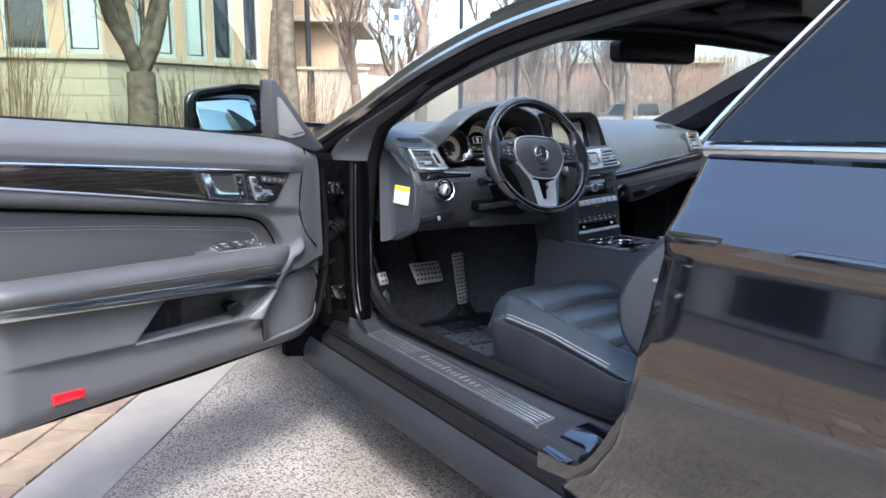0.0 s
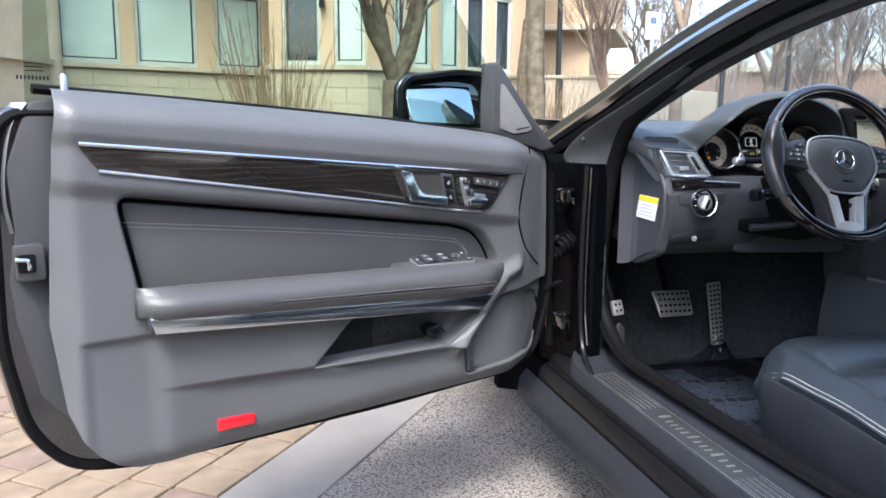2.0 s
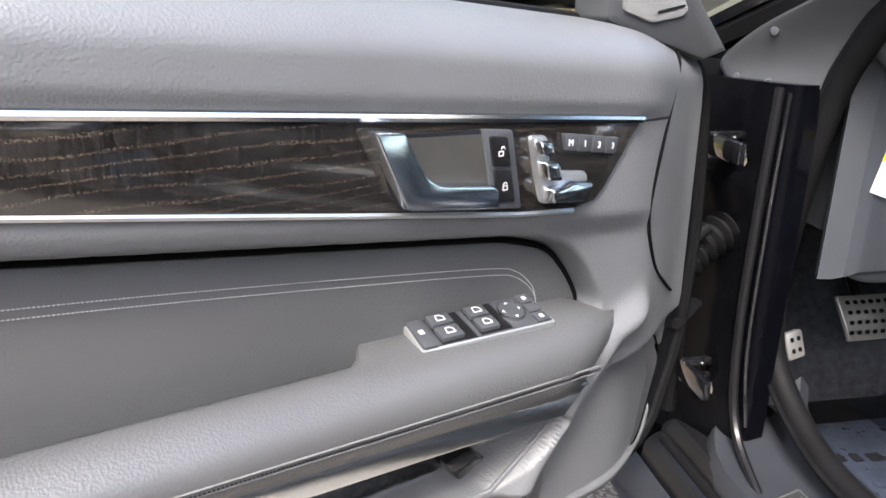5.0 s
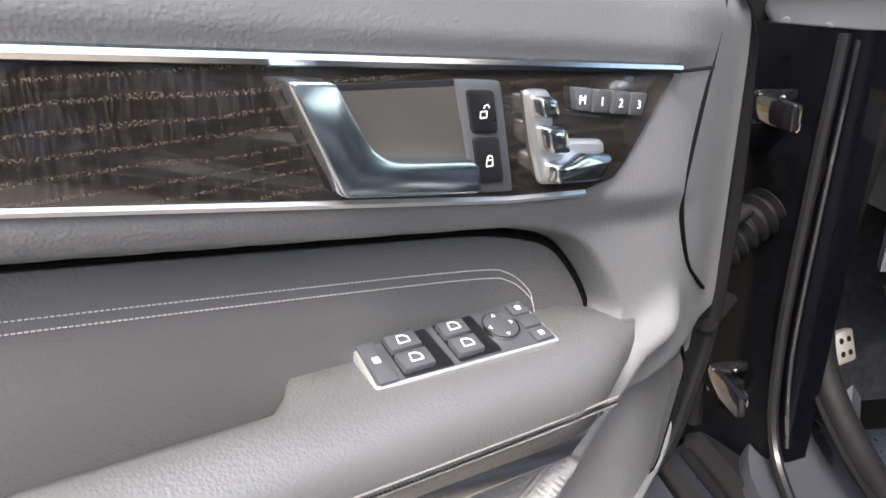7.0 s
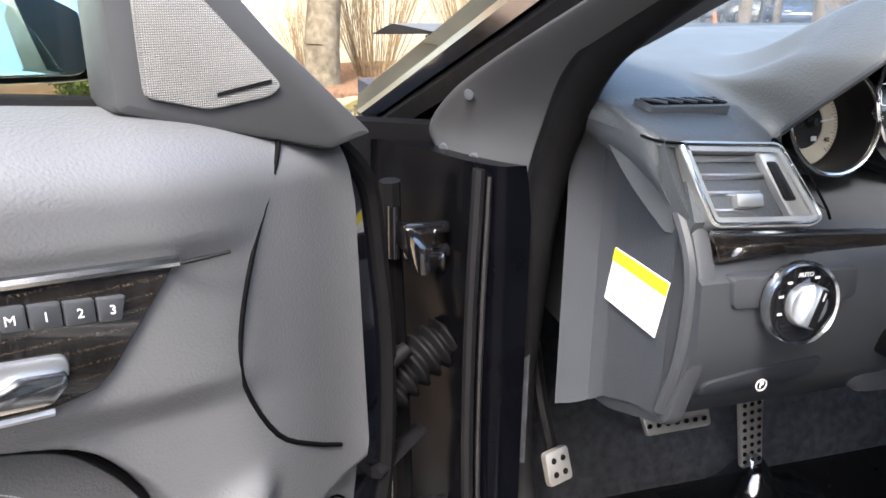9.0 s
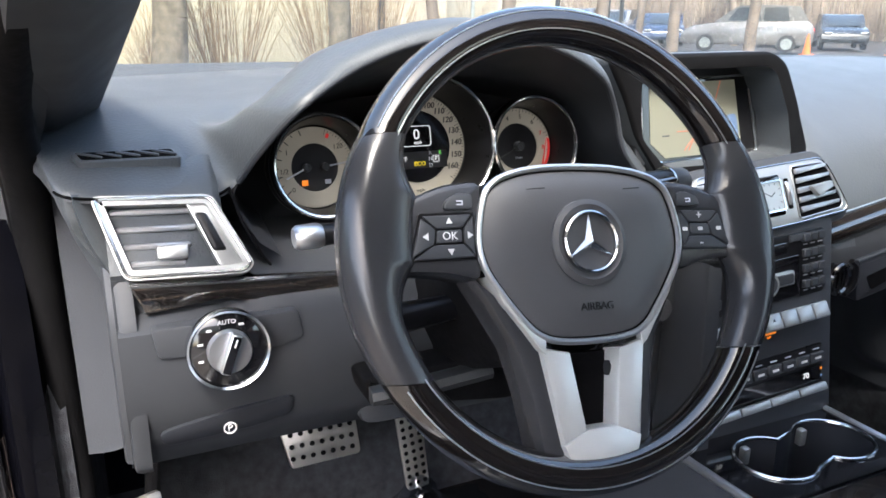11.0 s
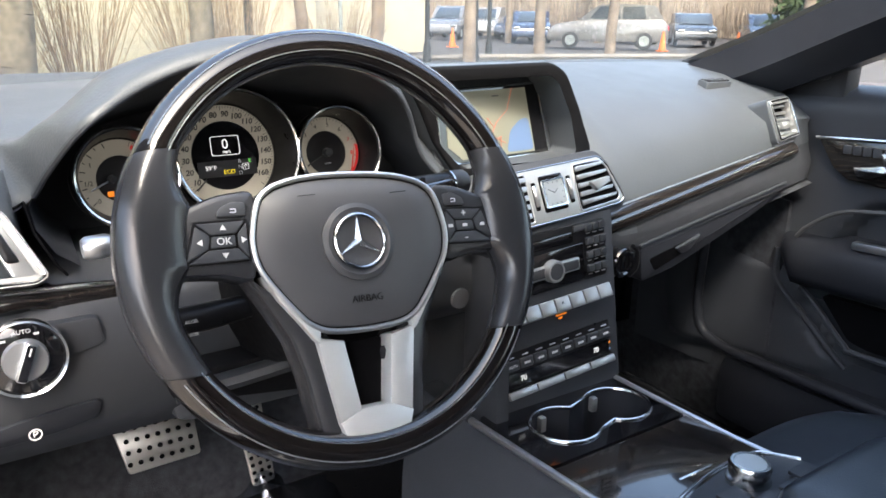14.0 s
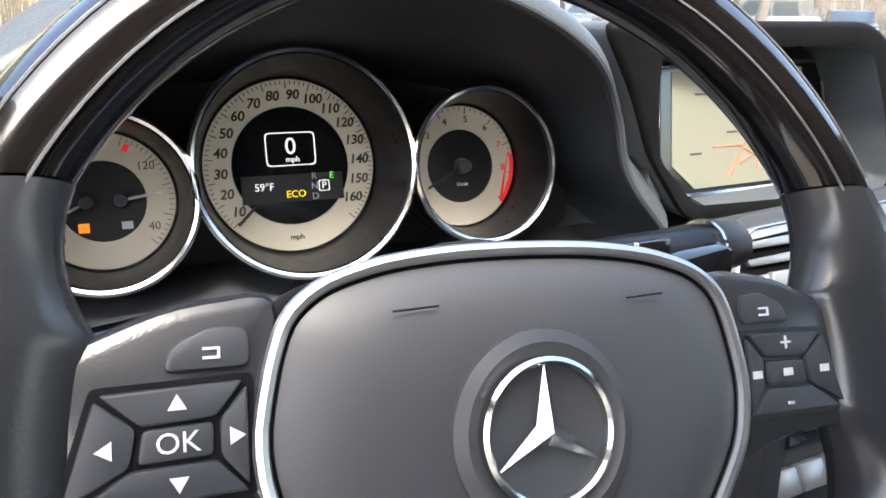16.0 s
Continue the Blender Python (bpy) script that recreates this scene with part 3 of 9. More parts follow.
for w in (0.030, 0.016, 0.013, 0.014, 0.017, 0.020, 0.016, 0.015, 0.010, 0.024, 0.017, 0.018, 0.015):
    h = 0.028 if w in (0.030, 0.020, 0.024) else 0.018
    part("letter_bar", B((-0.789 + (h - 0.018) / 2, y - w / 2, 0.3918), (h, w * 0.34, 0.0012)), M_SILVERPLASTIC, sp)
    y -= w + 0.006

# dark floor pan, firewall and tunnel inside
part("floor", P([(-0.70, -1.4), (0.82, -1.4), (0.82, 0.85), (-0.70, 0.85)], XY, 0.16, 0.245), M_CARPET, car, "black carpet floor")
part("firewall", sheet(lambda s, v: Vector((lerp(-0.80, 0.85, s), lerp(0.50, 0.74, sst(v * 1.4)), lerp(0.24, 0.95, v))), 8, 10,
                       lambda s, v: Vector((lerp(-0.80, 0.85, s), 0.86, lerp(0.24, 0.95, v)))), M_CARPET, car, "black carpeted bulkhead")
part("rear_seat", P(rnd([(-1.40, 0.25), (-1.40, 0.55), (-1.85, 0.50), (-2.15, 1.0), (-2.35, 1.0), (-2.3, 0.25)], 0.06), lambda a, b, d: Vector((d, a, b)), -0.66, 0.70), M_LEATHER, car, "black leather rear bench")

# driver's floor mat under clear film
mat_pts = rnd([(-0.64, 0.40), (-0.20, 0.40), (-0.17, -0.05), (-0.30, -0.42), (-0.62, -0.42)], 0.05)
fm = part("floor_mat", P(mat_pts, XY, 0.246, 0.268, 0.006), M_MAT, car, "dark mat under a clear protective film")
random.seed(11)
for k in range(4):
    yb = 0.28 - 0.16 * k
    x = -0.60
    while x < -0.25:
        w = random.uniform(0.012, 0.035)
        part("print_bar", B((x + w / 2, yb - 0.5 * (x + 0.45) * 0.25, 0.2695), (w, 0.022, 0.002), pose(0, 0, 0)), M_PRINT, fm)
        x += w + random.uniform(0.006, 0.02)

# A-pillar and roof rail, front to back
RAIL = [(-0.835, 0.60, 0.925), (-0.80, 0.42, 0.997), (-0.765, 0.15, 1.095), (-0.725, -0.12, 1.203), (-0.680, -0.40, 1.286), (-0.640, -0.70, 1.335), (-0.615, -1.05, 1.365), (-0.61, -1.5, 1.37), (-0.62, -2.0, 1.33)]
rail = smooth_path(RAIL, 6)


def swept(path, prof):
    """Sweep a section given as (outward, up) along a path that runs mainly along the car."""
    secs = []
    for i, p in enumerate(path):
        d = (path[min(i + 1, len(path) - 1)] - path[max(i - 1, 0)]).normalized()
        right = d.cross(Vector((0, 0, 1))).normalized()
        up = right.cross(d)
        secs.append([p + right * a + up * b for a, b in prof])
    return loft(bmesh.new(), secs)


# path runs to the rear, so the outward side is positive
part("roof_rail", swept(rail, [(0.0, -0.012), (0.012, 0.004), (0.006, 0.030), (-0.03, 0.055), (-0.075, 0.060), (-0.075, 0.02), (-0.02, -0.012)]), M_PAINT, car, "glossy black windscreen pillar and roof rail")
part("rail_trim", swept(rail, [(0.006, -0.016), (0.016, -0.004), (0.012, 0.006), (-0.006, -0.008)]), M_CHROME, car, "bright chrome strip along the roof rail")
part("rail_seal", swept(rail, [(0.0, -0.016), (0.006, -0.026), (0.0, -0.046), (-0.018, -0.050), (-0.026, -0.036), (-0.014, -0.014)]), M_RUBBER, car)
part("pillar_trim", swept(rail[3:], [(-0.018, -0.046), (-0.03, -0.066), (-0.075, -0.066), (-0.125, -0.030), (-0.125, 0.02), (-0.03, 0.02)]), M_GREYTRIM, car, "dark cloth pillar trim")


def mirrored(path):
    return [Vector((0.12 - p.x, p.y, p.z)) for p in path]


rr = mirrored(rail)
part("roof_rail", swept(rr, [(-a, b) for a, b in [(0.0, -0.012), (0.012, 0.004), (0.006, 0.030), (-0.03, 0.055), (-0.075, 0.060), (-0.075, 0.02), (-0.02, -0.012)]]), M_PAINT, car)
part("pillar_trim", swept(rr[1:], [(-a, b) for a, b in [(0.0, -0.03), (-0.03, -0.075), (-0.09, -0.080), (-0.145, -0.035), (-0.135, 0.03), (-0.01, 0.02)]]), M_SILL, car, "dark cloth pillar trim")


def roofs(s, v):
    k = 24 + s * (len(rail) - 25)
    i = int(k)
    a, b = rail[i].lerp(rail[min(i + 1, len(rail) - 1)], k - i), rr[i].lerp(rr[min(i + 1, len(rr) - 1)], k - i)
    p = a.lerp(b, v)
    return p + Vector((0, 0, 0.045 + 0.05 * math.sin(v * math.pi)))


part("roof", sheet(roofs, 16, 14, lambda s, v: roofs(s, v) - Vector((0, 0, 0.012))), M_PAINT, car, "glossy black roof")
part("headlining", sheet(lambda s, v: roofs(s, v) - Vector((0, 0, 0.05)), 10, 10, lambda s, v: roofs(s, v) - Vector((0, 0, 0.03))), M_BLACK, car, "black cloth headlining")
part("header_trim", T([rail[24].lerp(rr[24], k / 10) + Vector((0, 0.03 * math.sin(k / 10 * math.pi), 0.0 + 0.045 * math.sin(k / 10 * math.pi))) for k in range(11)], 0.035, 10), M_BLACK, car)


def wscreen(s, v):
    k = 2 + s * 22
    i = int(k)
    a, b = rail[i].lerp(rail[i + 1], k - i), rr[i].lerp(rr[i + 1], k - i)
    p = a.lerp(b, v)
    return p + Vector((0, lerp(0.16, 0.05, s) * math.sin(v * math.pi), 0.035 + 0.03 * math.sin(v * math.pi)))


ws = part("windscreen", sheet(wscreen, 14, 16, lambda s, v: wscreen(s, v) - Vector((0, 0, 0.004))), M_GLASS, car, "clear laminated windscreen")
ws.visible_shadow = False
# bonnet, wing and scuttle
part("bonnet", sheet(lambda s, v: Vector((lerp(-0.70, 0.82, v), lerp(0.72, 2.1, s) + 0.10 * math.sin(v * math.pi), lerp(0.945, 0.70, s ** 1.3) + 0.03 * math.sin(v * math.pi))), 14, 14,
                     lambda s, v: Vector((lerp(-0.70, 0.82, v), lerp(0.72, 2.1, s) + 0.1 * math.sin(v * math.pi), 0.6))), M_PAINT, car, "glossy black bonnet")
for sx in (-1, 1):
    X = lambda x: 0.06 + sx * (x + 0.06) if sx > 0 else -x
    part("front_wing", sheet(lambda s, v: Vector((0.06 + sx * lerp(0.78, 0.97, math.sin(v * math.pi / 2)), lerp(0.50, 2.1, s), lerp(0.945, 0.68, s ** 1.3) - lerp(0, 0.55, v ** 2))), 12, 12,
                             lambda s, v: Vector((0.06 + sx * 0.7, lerp(0.50, 2.1, s), 0.4))), M_PAINT, car, "glossy black front wing")
part("scuttle", B((0.06, 0.74, 0.92), (1.5, 0.16, 0.05), None, 0.015), M_BLACK, car)
tl = [(-0.66, 0.62, 0.99), (-0.45, 0.76, 1.0), (-0.1, 0.85, 1.01)]
part("wiper", T(smooth_path(tl, 5), 0.006, 6), M_BLACK, car, "black wiper arm")
for sx, y in ((-1, 1.55), (1, 1.55), (-1, -1.75), (1, -1.75)):
    w = part("wheel", LA([(0.0, 0.09), (0.20, 0.10), (0.225, 0.11), (0.225, -0.10), (0.0, -0.10)], pose(0.06 + sx * 0.845, y, 0.33, 0, 90 * sx, 0), 28), M_SATIN, car)
    part("tyre", LA([(0.225, 0.10), (0.30, 0.115), (0.325, 0.09), (0.33, 0.0), (0.325, -0.09), (0.30, -0.115), (0.225, -0.10)], pose(0.06 + sx * 0.845, y, 0.33, 0, 90 * sx, 0), 32), M_TYRE, w)
part("underbody", B((0.06, -0.3, 0.21), (1.5, 4.2, 0.08), None, 0.02), M_BLACK, car)
for sx in (-1, 1):
    for y in (1.55, -1.75):
        part("wheel_arch", LA([(0.0, 0.0), (0.385, 0.0), (0.385, 0.03), (0.0, 0.03)], pose(0.06 + sx * 0.885, y, 0.34, 0, 90 * sx, 0), 36), M_BLACK, car, "black wheel arch opening")
    part("headlamp", P(rnd([(0.50, 0.66), (0.84, 0.70), (0.88, 0.58), (0.56, 0.55)], 0.03, 3), lambda a, b, d: Vector((0.06 + sx * a, 2.16 - 0.35 * max(0, a - 0.5) + d, b)), -0.10, 0.05, 0.02), M_GLOSS, car, "clear headlamp")
    part("tail_lamp", P(rnd([(0.56, 0.86), (0.88, 0.88), (0.88, 0.72), (0.58, 0.72)], 0.03, 3), lambda a, b, d: Vector((0.06 + sx * a, -3.0 + 0.25 * max(0, a - 0.6) - d, b)), -0.06, 0.03, 0.015), M_RED, car, "red tail lamp")


def bumper(y0, bulge, z0, z1, s, v):
    x = lerp(-0.93, 0.93, s)
    return Vector((0.06 + x, y0 + bulge * (1 - abs(x / 0.95) ** 3) * (0.7 + 0.3 * math.sin(v * math.pi)), lerp(z0, z1, v)))


part("front_bumper", sheet(lambda s, v: bumper(2.08, 0.24, 0.20, 0.64, s, v), 24, 10, lambda s, v: bumper(1.90, 0.20, 0.20, 0.68, s, v)), M_PAINT, car, "glossy black front bumper")
part("front_grille", P(rnd([(-0.32, 0.60), (0.44, 0.60), (0.38, 0.40), (-0.26, 0.40)], 0.04, 4), lambda a, b, d: Vector((a, 2.30 + d, b)), -0.04, 0.045, 0.01), M_BLACK, car, "dark radiator grille")
part("rear_bumper", sheet(lambda s, v: bumper(-2.90, -0.22, 0.24, 0.70, s, v), 24, 10, lambda s, v: bumper(-2.75, -0.10, 0.24, 0.72, s, v)), M_PAINT, car, "glossy black rear bumper")
part("boot_lid", sheet(lambda s, v: Vector((lerp(-0.80, 0.92, s), lerp(-2.48, -3.02, v), 1.035 + 0.025 * math.sin(s * math.pi) - 0.03 * v - 0.30 * sst((v - 0.8) / 0.2))), 16, 14,
                       lambda s, v: Vector((lerp(-0.80, 0.92, s), lerp(-2.48, -2.98, v), 0.70))), M_PAINT, car, "glossy black boot lid")
# right side and tail close the cabin
part("right_door_skin", sheet(lambda s, v: Vector((0.12 - side_x(lerp(0.22, 1.0, v)), lerp(0.5, -2.95, s), lerp(0.22, 1.0, v))), 20, 16,
                              lambda s, v: Vector((0.86, lerp(0.5, -2.95, s), lerp(0.22, 1.0, v)))), M_PAINT, car)
part("tail", sheet(lambda s, v: Vector((lerp(-0.86, 0.98, s), lerp(-2.95, -2.2, v ** 2), lerp(0.3, 1.03, min(1, v * 1.4)))), 10, 12,
                   lambda s, v: Vector((lerp(-0.86, 0.98, s), -2.2, 0.3))), M_PAINT, car)
rg = part("side_glass", sheet(lambda s, v: (lambda p: Vector((0.12 - p.x, p.y, p.z)))(Vector((lerp(-0.868, -0.63, v), lerp(0.35 - 0.9 * v, -2.2 + 0.5 * v, s), lerp(1.03, 1.34, v)))), 10, 6,
                                 lambda s, v: Vector((0.12 + lerp(0.862, 0.625, v), lerp(0.35 - 0.9 * v, -2.2 + 0.5 * v, s), lerp(1.03, 1.34, v)))), M_GLASS, car, "side window")
rg.visible_shadow = False
bw = part("rear_screen", sheet(lambda s, v: Vector((lerp(-0.6, 0.72, s), lerp(-2.55, -1.95, v), lerp(1.03, 1.37, v))), 8, 6,
                               lambda s, v: Vector((lerp(-0.6, 0.72, s), lerp(-2.55, -1.95, v), lerp(1.026, 1.366, v)))), M_GLASSDARK, car)
bw.visible_shadow = False

# ---- the open driver's door, in its own frame: u to the rear, n towards the cabin, z up ----
DOOR = frame_from((-1.0773, 0.0346, 0), (-0.9056, -0.4241, 0), (0.4241, -0.9056, 0), (0, 0, 1))
DF = lambda a, b, d: Vector((a, d, b))


def z_top(u):
    return table(u, [-0.19, 0.012, 0.319, 0.785, 0.99], [0.99, 1.012, 1.04, 1.071, 1.081])


def z_trim(u):
    return 0.909 + 0.0815 * (u + 0.009)


def z_arm(u):
    """Top of the armrest's front edge."""
    return 0.697 + 0.040 * u


door = part("driver_door", bmesh.new(), M_DOOR, car, "open driver's door with grey grained lining")
door.matrix_local = DOOR
U_F = ([0.40, 0.43, 0.47, 0.69, 0.98, 1.05], [-0.09, -0.138, -0.168, -0.202, -0.192, -0.18])
U_R = ([0.40, 0.42, 0.445, 0.48, 0.53, 0.68, 1.00, 1.06, 1.08], [0.86, 0.90, 0.93, 0.955, 0.972, 0.987, 0.970, 0.962, 0.952])
INSERT = rnd([(0.880, 0.905), (0.14, 0.806), (0.075, 0.785), (0.040, 0.745), (0.016, 0.70), (0.10, 0.66), (0.840, 0.70)], 0.03, 5)
POCKET = rnd([(0.427, 0.626), (0.518, 0.536), (0.165, 0.525), (0.067, 0.590), (0.10, 0.602)], 0.012, 3)
SPEAKER = rnd([(-0.02, 0.626), (-0.17, 0.604), (-0.205, 0.55), (-0.15, 0.45), (0.098, 0.432), (0.107, 0.515), (0.047, 0.585)], 0.02, 4)
RIB = [(-0.055, 0.69), (0.0, 0.672), (0.055, 0.615), (0.118, 0.540), (0.135, 0.510)]
LOWER = rnd([(1.2, 0.58), (0.10, 0.510), (0.02, 0.62), (-0.3, 0.64), (-0.3, 0.2), (1.2, 0.2)], 0.02, 3)


def away(u, z, line):
    """Distance from a point to an open line."""
    best = 1e9
    for (x0, y0), (x1, y1) in zip(line, line[1:]):
        dx, dy = x1 - x0, y1 - y0
        t = max(0, min(1, ((u - x0) * dx + (z - y0) * dy) / (dx * dx + dy * dy)))
        best = min(best, math.hypot(u - x0 - t * dx, z - y0 - t * dy))
    return best


def relief(u, z):
    n = 0.0
    zt, zb = z_top(u), z_trim(u)
    f = sst((u + 0.10) / 0.12)
    n += 0.013 * f * sst((z - 0.785 - 0.122 * u) / 0.035)
    n += 0.010 * f * sst((z - zb + 0.004) / 0.03)
    n -= 0.085 * (1 - math.sqrt(max(0.0, 1 - min(1, max(0, (z - zt + 0.055) / 0.055)) ** 2)))
    n -= 0.043 * sst(inside(u, z, INSERT) / 0.014 + 0.5)
    n -= 0.055 * sst(inside(u, z, POCKET) / 0.006 + 0.3)
    n -= 0.016 * sst(inside(u, z, LOWER) / 0.008 + 0.5) * sst((0.86 - u) / 0.2)
    n -= 0.007 * sst(inside(u, z, SPEAKER) / 0.006 + 0.5)
    if u < 0.22 and 0.46 < z < 0.76:
        n += 0.020 * math.exp(-(away(u, z, RIB) / 0.019) ** 2) * sst((u + 0.09) / 0.06)
    n -= 0.009 * sst((0.664 - z) / 0.012) * sst((u - 0.80) / 0.05) * (1 - sst((u - 0.93) / 0.03))
    n -= 0.055 * sst((-0.02 - u) / 0.20) ** 1.2
    n -= 0.05 * sst((0.47 - z) / 0.10) ** 2
    n -= 0.045 * sst((u - 0.925) / 0.07) ** 2
    return n


def lining(s, v):
    z0 = lerp(0.40, 1.07, v)
    u = lerp(table(z0, *U_F), table(z0, *U_R), s)
    z = lerp(0.402 + 0.012 * u, z_top(u), v)
    return Vector((u, relief(u, z), z))


bm = sheet(lining, 300, 170)
bmesh.ops.recalc_face_normals(bm, faces=bm.faces)
bm.to_mesh(door.data)
bm.free()
door.data.materials.append(M_DOOR)
door.data.shade_smooth()

# shell of the door behind the lining
shell = [(-0.19, 0.98), (-0.235, 0.93), (-0.255, 0.75), (-0.25, 0.58), (-0.20, 0.43), (-0.12, 0.385), (0.30, 0.380), (0.85, 0.390), (0.97, 0.415), (1.035, 0.50), (1.065, 0.66), (1.06, 0.95), (1.04, 1.05), (0.80, 1.055), (0.30, 1.025), (0.0, 0.998)]
part("door_shell", P(rnd(shell, 0.04, 4), DF, -0.150, -0.072, 0.012), M_PAINT, door, "glossy black painted door frame")
part("door_seal", T([Vector((a, -0.074, b)) for a, b in rnd(offset(shell, 0.012), 0.05, 5)], 0.010, 8, True), M_RUBBER, door, "black rubber seal round the door")

# wood strip, its chrome line and front corner
TF = lambda a, b, d: Vector((a + 0.016, d + 0.012, b + 0.006))
wood = [(0.921, 0.982), (-0.012, 0.9075), (0.035, 0.845), (0.047, 0.834), (0.075, 0.829), (0.15, 0.836), (0.895, 0.945)]
part("wood_strip", P(wood, TF, -0.012, 0.006, 0.0025), M_WOOD, door, "dark open-pore wood strip under lacquer")
line = [TF(u, z_trim(u) + 0.0015, 0.006) for u in (0.922, 0.6, 0.3, -0.014)]
part("chrome_line", T(line, 0.0042, 8), M_CHROME, door, "thin chrome line above the wood")
part("lower_line", T([TF(a, b, 0.003) for a, b in ((0.893, 0.942), (0.6, 0.9005), (0.3, 0.856), (0.15, 0.834), (0.075, 0.8265))], 0.003, 6), M_SATIN, door, "dull metal line below the wood")
part("seam", T([TF(a, b, 0.0105) for a, b in ((-0.014, 0.9095), (-0.05, 0.910))], 0.0016, 6), M_BLACK, door)

# leather insert and stitching
# near-black tube paints the shaded chamfer round the insert
part("insert_shade", T([Vector((a, -0.031, b)) for a, b in offset(INSERT, 0.0065)], 0.0035, 6, True), M_CAVITY, door)
ins = rnd(offset(INSERT, 0.008), 0.02, 4)
part("leather_insert", P(ins, DF, -0.045, -0.026, 0.007), M_DOORLEATHER, door, "dark grey leather door insert")


def stitches(path, n, material, parent, r=0.0008, fill=0.68, label=""):
    """A row of short thread stitches along a path."""
    bm = bmesh.new()
    ps = smooth_path(path, 10)
    ln = [0.0]
    for a, b in zip(ps, ps[1:]):
        ln.append(ln[-1] + (b - a).length)

    def at(d):
        i = min(len(ps) - 2, max(0, int(np.searchsorted(ln, d)) - 1))
        return ps[i].lerp(ps[i + 1], (d - ln[i]) / max(1e-9, ln[i + 1] - ln[i]))
    for k in range(n):
        a, b = at(ln[-1] * k / n), at(ln[-1] * (k + fill) / n)
        tube(bm, [a, b], r, 5)
    return part("stitching", bm, material, parent, label)


st = [(0.868, 0.858), (0.70, 0.840), (0.50, 0.818), (0.30, 0.792), (0.16, 0.772), (0.125, 0.762), (0.102, 0.742), (0.095, 0.725)]
stitches([Vector((a, -0.0254, b)) for a, b in st], 260, M_STITCH, door, r=0.0005, label="double row of pale stitching")
stitches([Vector((a - 0.002, -0.0254, b - 0.0075)) for a, b in st], 260, M_STITCH, door, r=0.0005)

# armrest: rounded section along the door
def arm_sec(u):
    zt = z_arm(u)
    zb = 0.634 + 0.072 * u
    k = sst((u - 0.300) / 0.035)
    back = lerp(-0.042, 0.000, k)
    nose = lerp(0.012, 0.050, sst((u + 0.004) / 0.09) ** 0.7)
    nose = nose * lerp(0.4, 1, sst((0.862 - u) / 0.03))
    top = zt + lerp(0.019, 0.016, k) * sst((u - 0.0) / 0.07)
    return [(-0.05, zb), (nose * 0.8, zb), (nose - 0.001, zb + 0.006), (nose + 0.003, lerp(zb, zt, 0.40)), (nose + 0.004, lerp(zb, zt, 0.62)), (nose + 0.001, lerp(zb, zt, 0.85)), (nose - 0.007, zt + 0.003), (nose - 0.018, lerp(zt, top, 0.35) + 0.004), (lerp(0.006, nose * 0.45, k), lerp(zt, top, 0.7) + 0.004),
            (back + lerp(0.004, 0.010, k), top + 0.001), (back, top - 0.003), (back - 0.004, top - 0.02), (-0.05, zb + 0.02)]


us = [0.0, 0.006, 0.015, 0.03, 0.06, 0.10, 0.15, 0.20, 0.25, 0.29, 0.302, 0.312, 0.322, 0.335, 0.36, 0.40, 0.5, 0.6, 0.7, 0.78, 0.83, 0.85, 0.862]
# the front end is cut off aslant, along the rib of the lining
bm = loft(bmesh.new(), [[Vector((u + 0.60 * max(0.0, 0.706 - b) * (1 - sst(u / 0.25)), a, b)) for a, b in arm_sec(u)] for u in us])
part("armrest", bm, M_DOORLEATHER, door, "padded dark leather armrest", angle=75)
for dz in (0.40, 0.52):
    part("arm_seam", T([Vector((u, arm_sec(u)[3][0] + lerp(0.0, 0.0006, (dz - 0.4) / 0.12), lerp(0.634 + 0.072 * u, z_arm(u), dz))) for u in (0.07, 0.15, 0.25, 0.4, 0.6, 0.845)], 0.0011, 6), M_STITCHD, door)
stitches([Vector((u, arm_sec(u)[3][0] + 0.0014, lerp(0.634 + 0.072 * u, z_arm(u), 0.46))) for u in (0.07, 0.2, 0.4, 0.6, 0.845)], 230, M_BLACK, door)
SIL = lambda a, b, d: Vector((a, d - 0.014 * (1 - sst(a / 0.4)), b))
sil = [(0.849, 0.697), (0.840, 0.668), (0.70, 0.657), (0.49, 0.640), (0.25, 0.619), (0.085, 0.600), (0.047, 0.632), (0.30, 0.656), (0.60, 0.678)]
part("silver_strip", P(sil, SIL, -0.02, 0.034, 0.004), M_POLISH, door, "polished silver strip under the armrest")
part("strip_edge", T([SIL(a, b, 0.0345) for a, b in ((0.848, 0.6965), (0.60, 0.6775), (0.30, 0.6555), (0.052, 0.6325))], 0.0022, 6), M_CHROME, door)

# pull handle with its cup
cup = rnd([(0.305, 0.9225), (0.19, 0.9175), (0.178, 0.845), (0.285, 0.862)], 0.006, 3)
part("handle_cup", P(cup, TF, -0.010, 0.0075, 0.001), M_BLACK, door, "dark cup behind the door handle")
part("cup_back", P(offset(cup, 0.004), TF, 0.0065, 0.0082), mat("cup_grey", (0.030, 0.029, 0.026), 0.5, var=0.2, vscale=18), door)
pull = [(0.312, 0.9275), (0.283, 0.9245), (0.276, 0.910), (0.262, 0.886), (0.252, 0.879), (0.240, 0.8765), (0.192, 0.8705), (0.186, 0.866), (0.184, 0.848), (0.281, 0.8605)]
part("door_handle", P(rnd(pull, 0.004, 2), TF, 0.007, 0.021, 0.0025), M_POLISH, door, "chrome interior door handle")
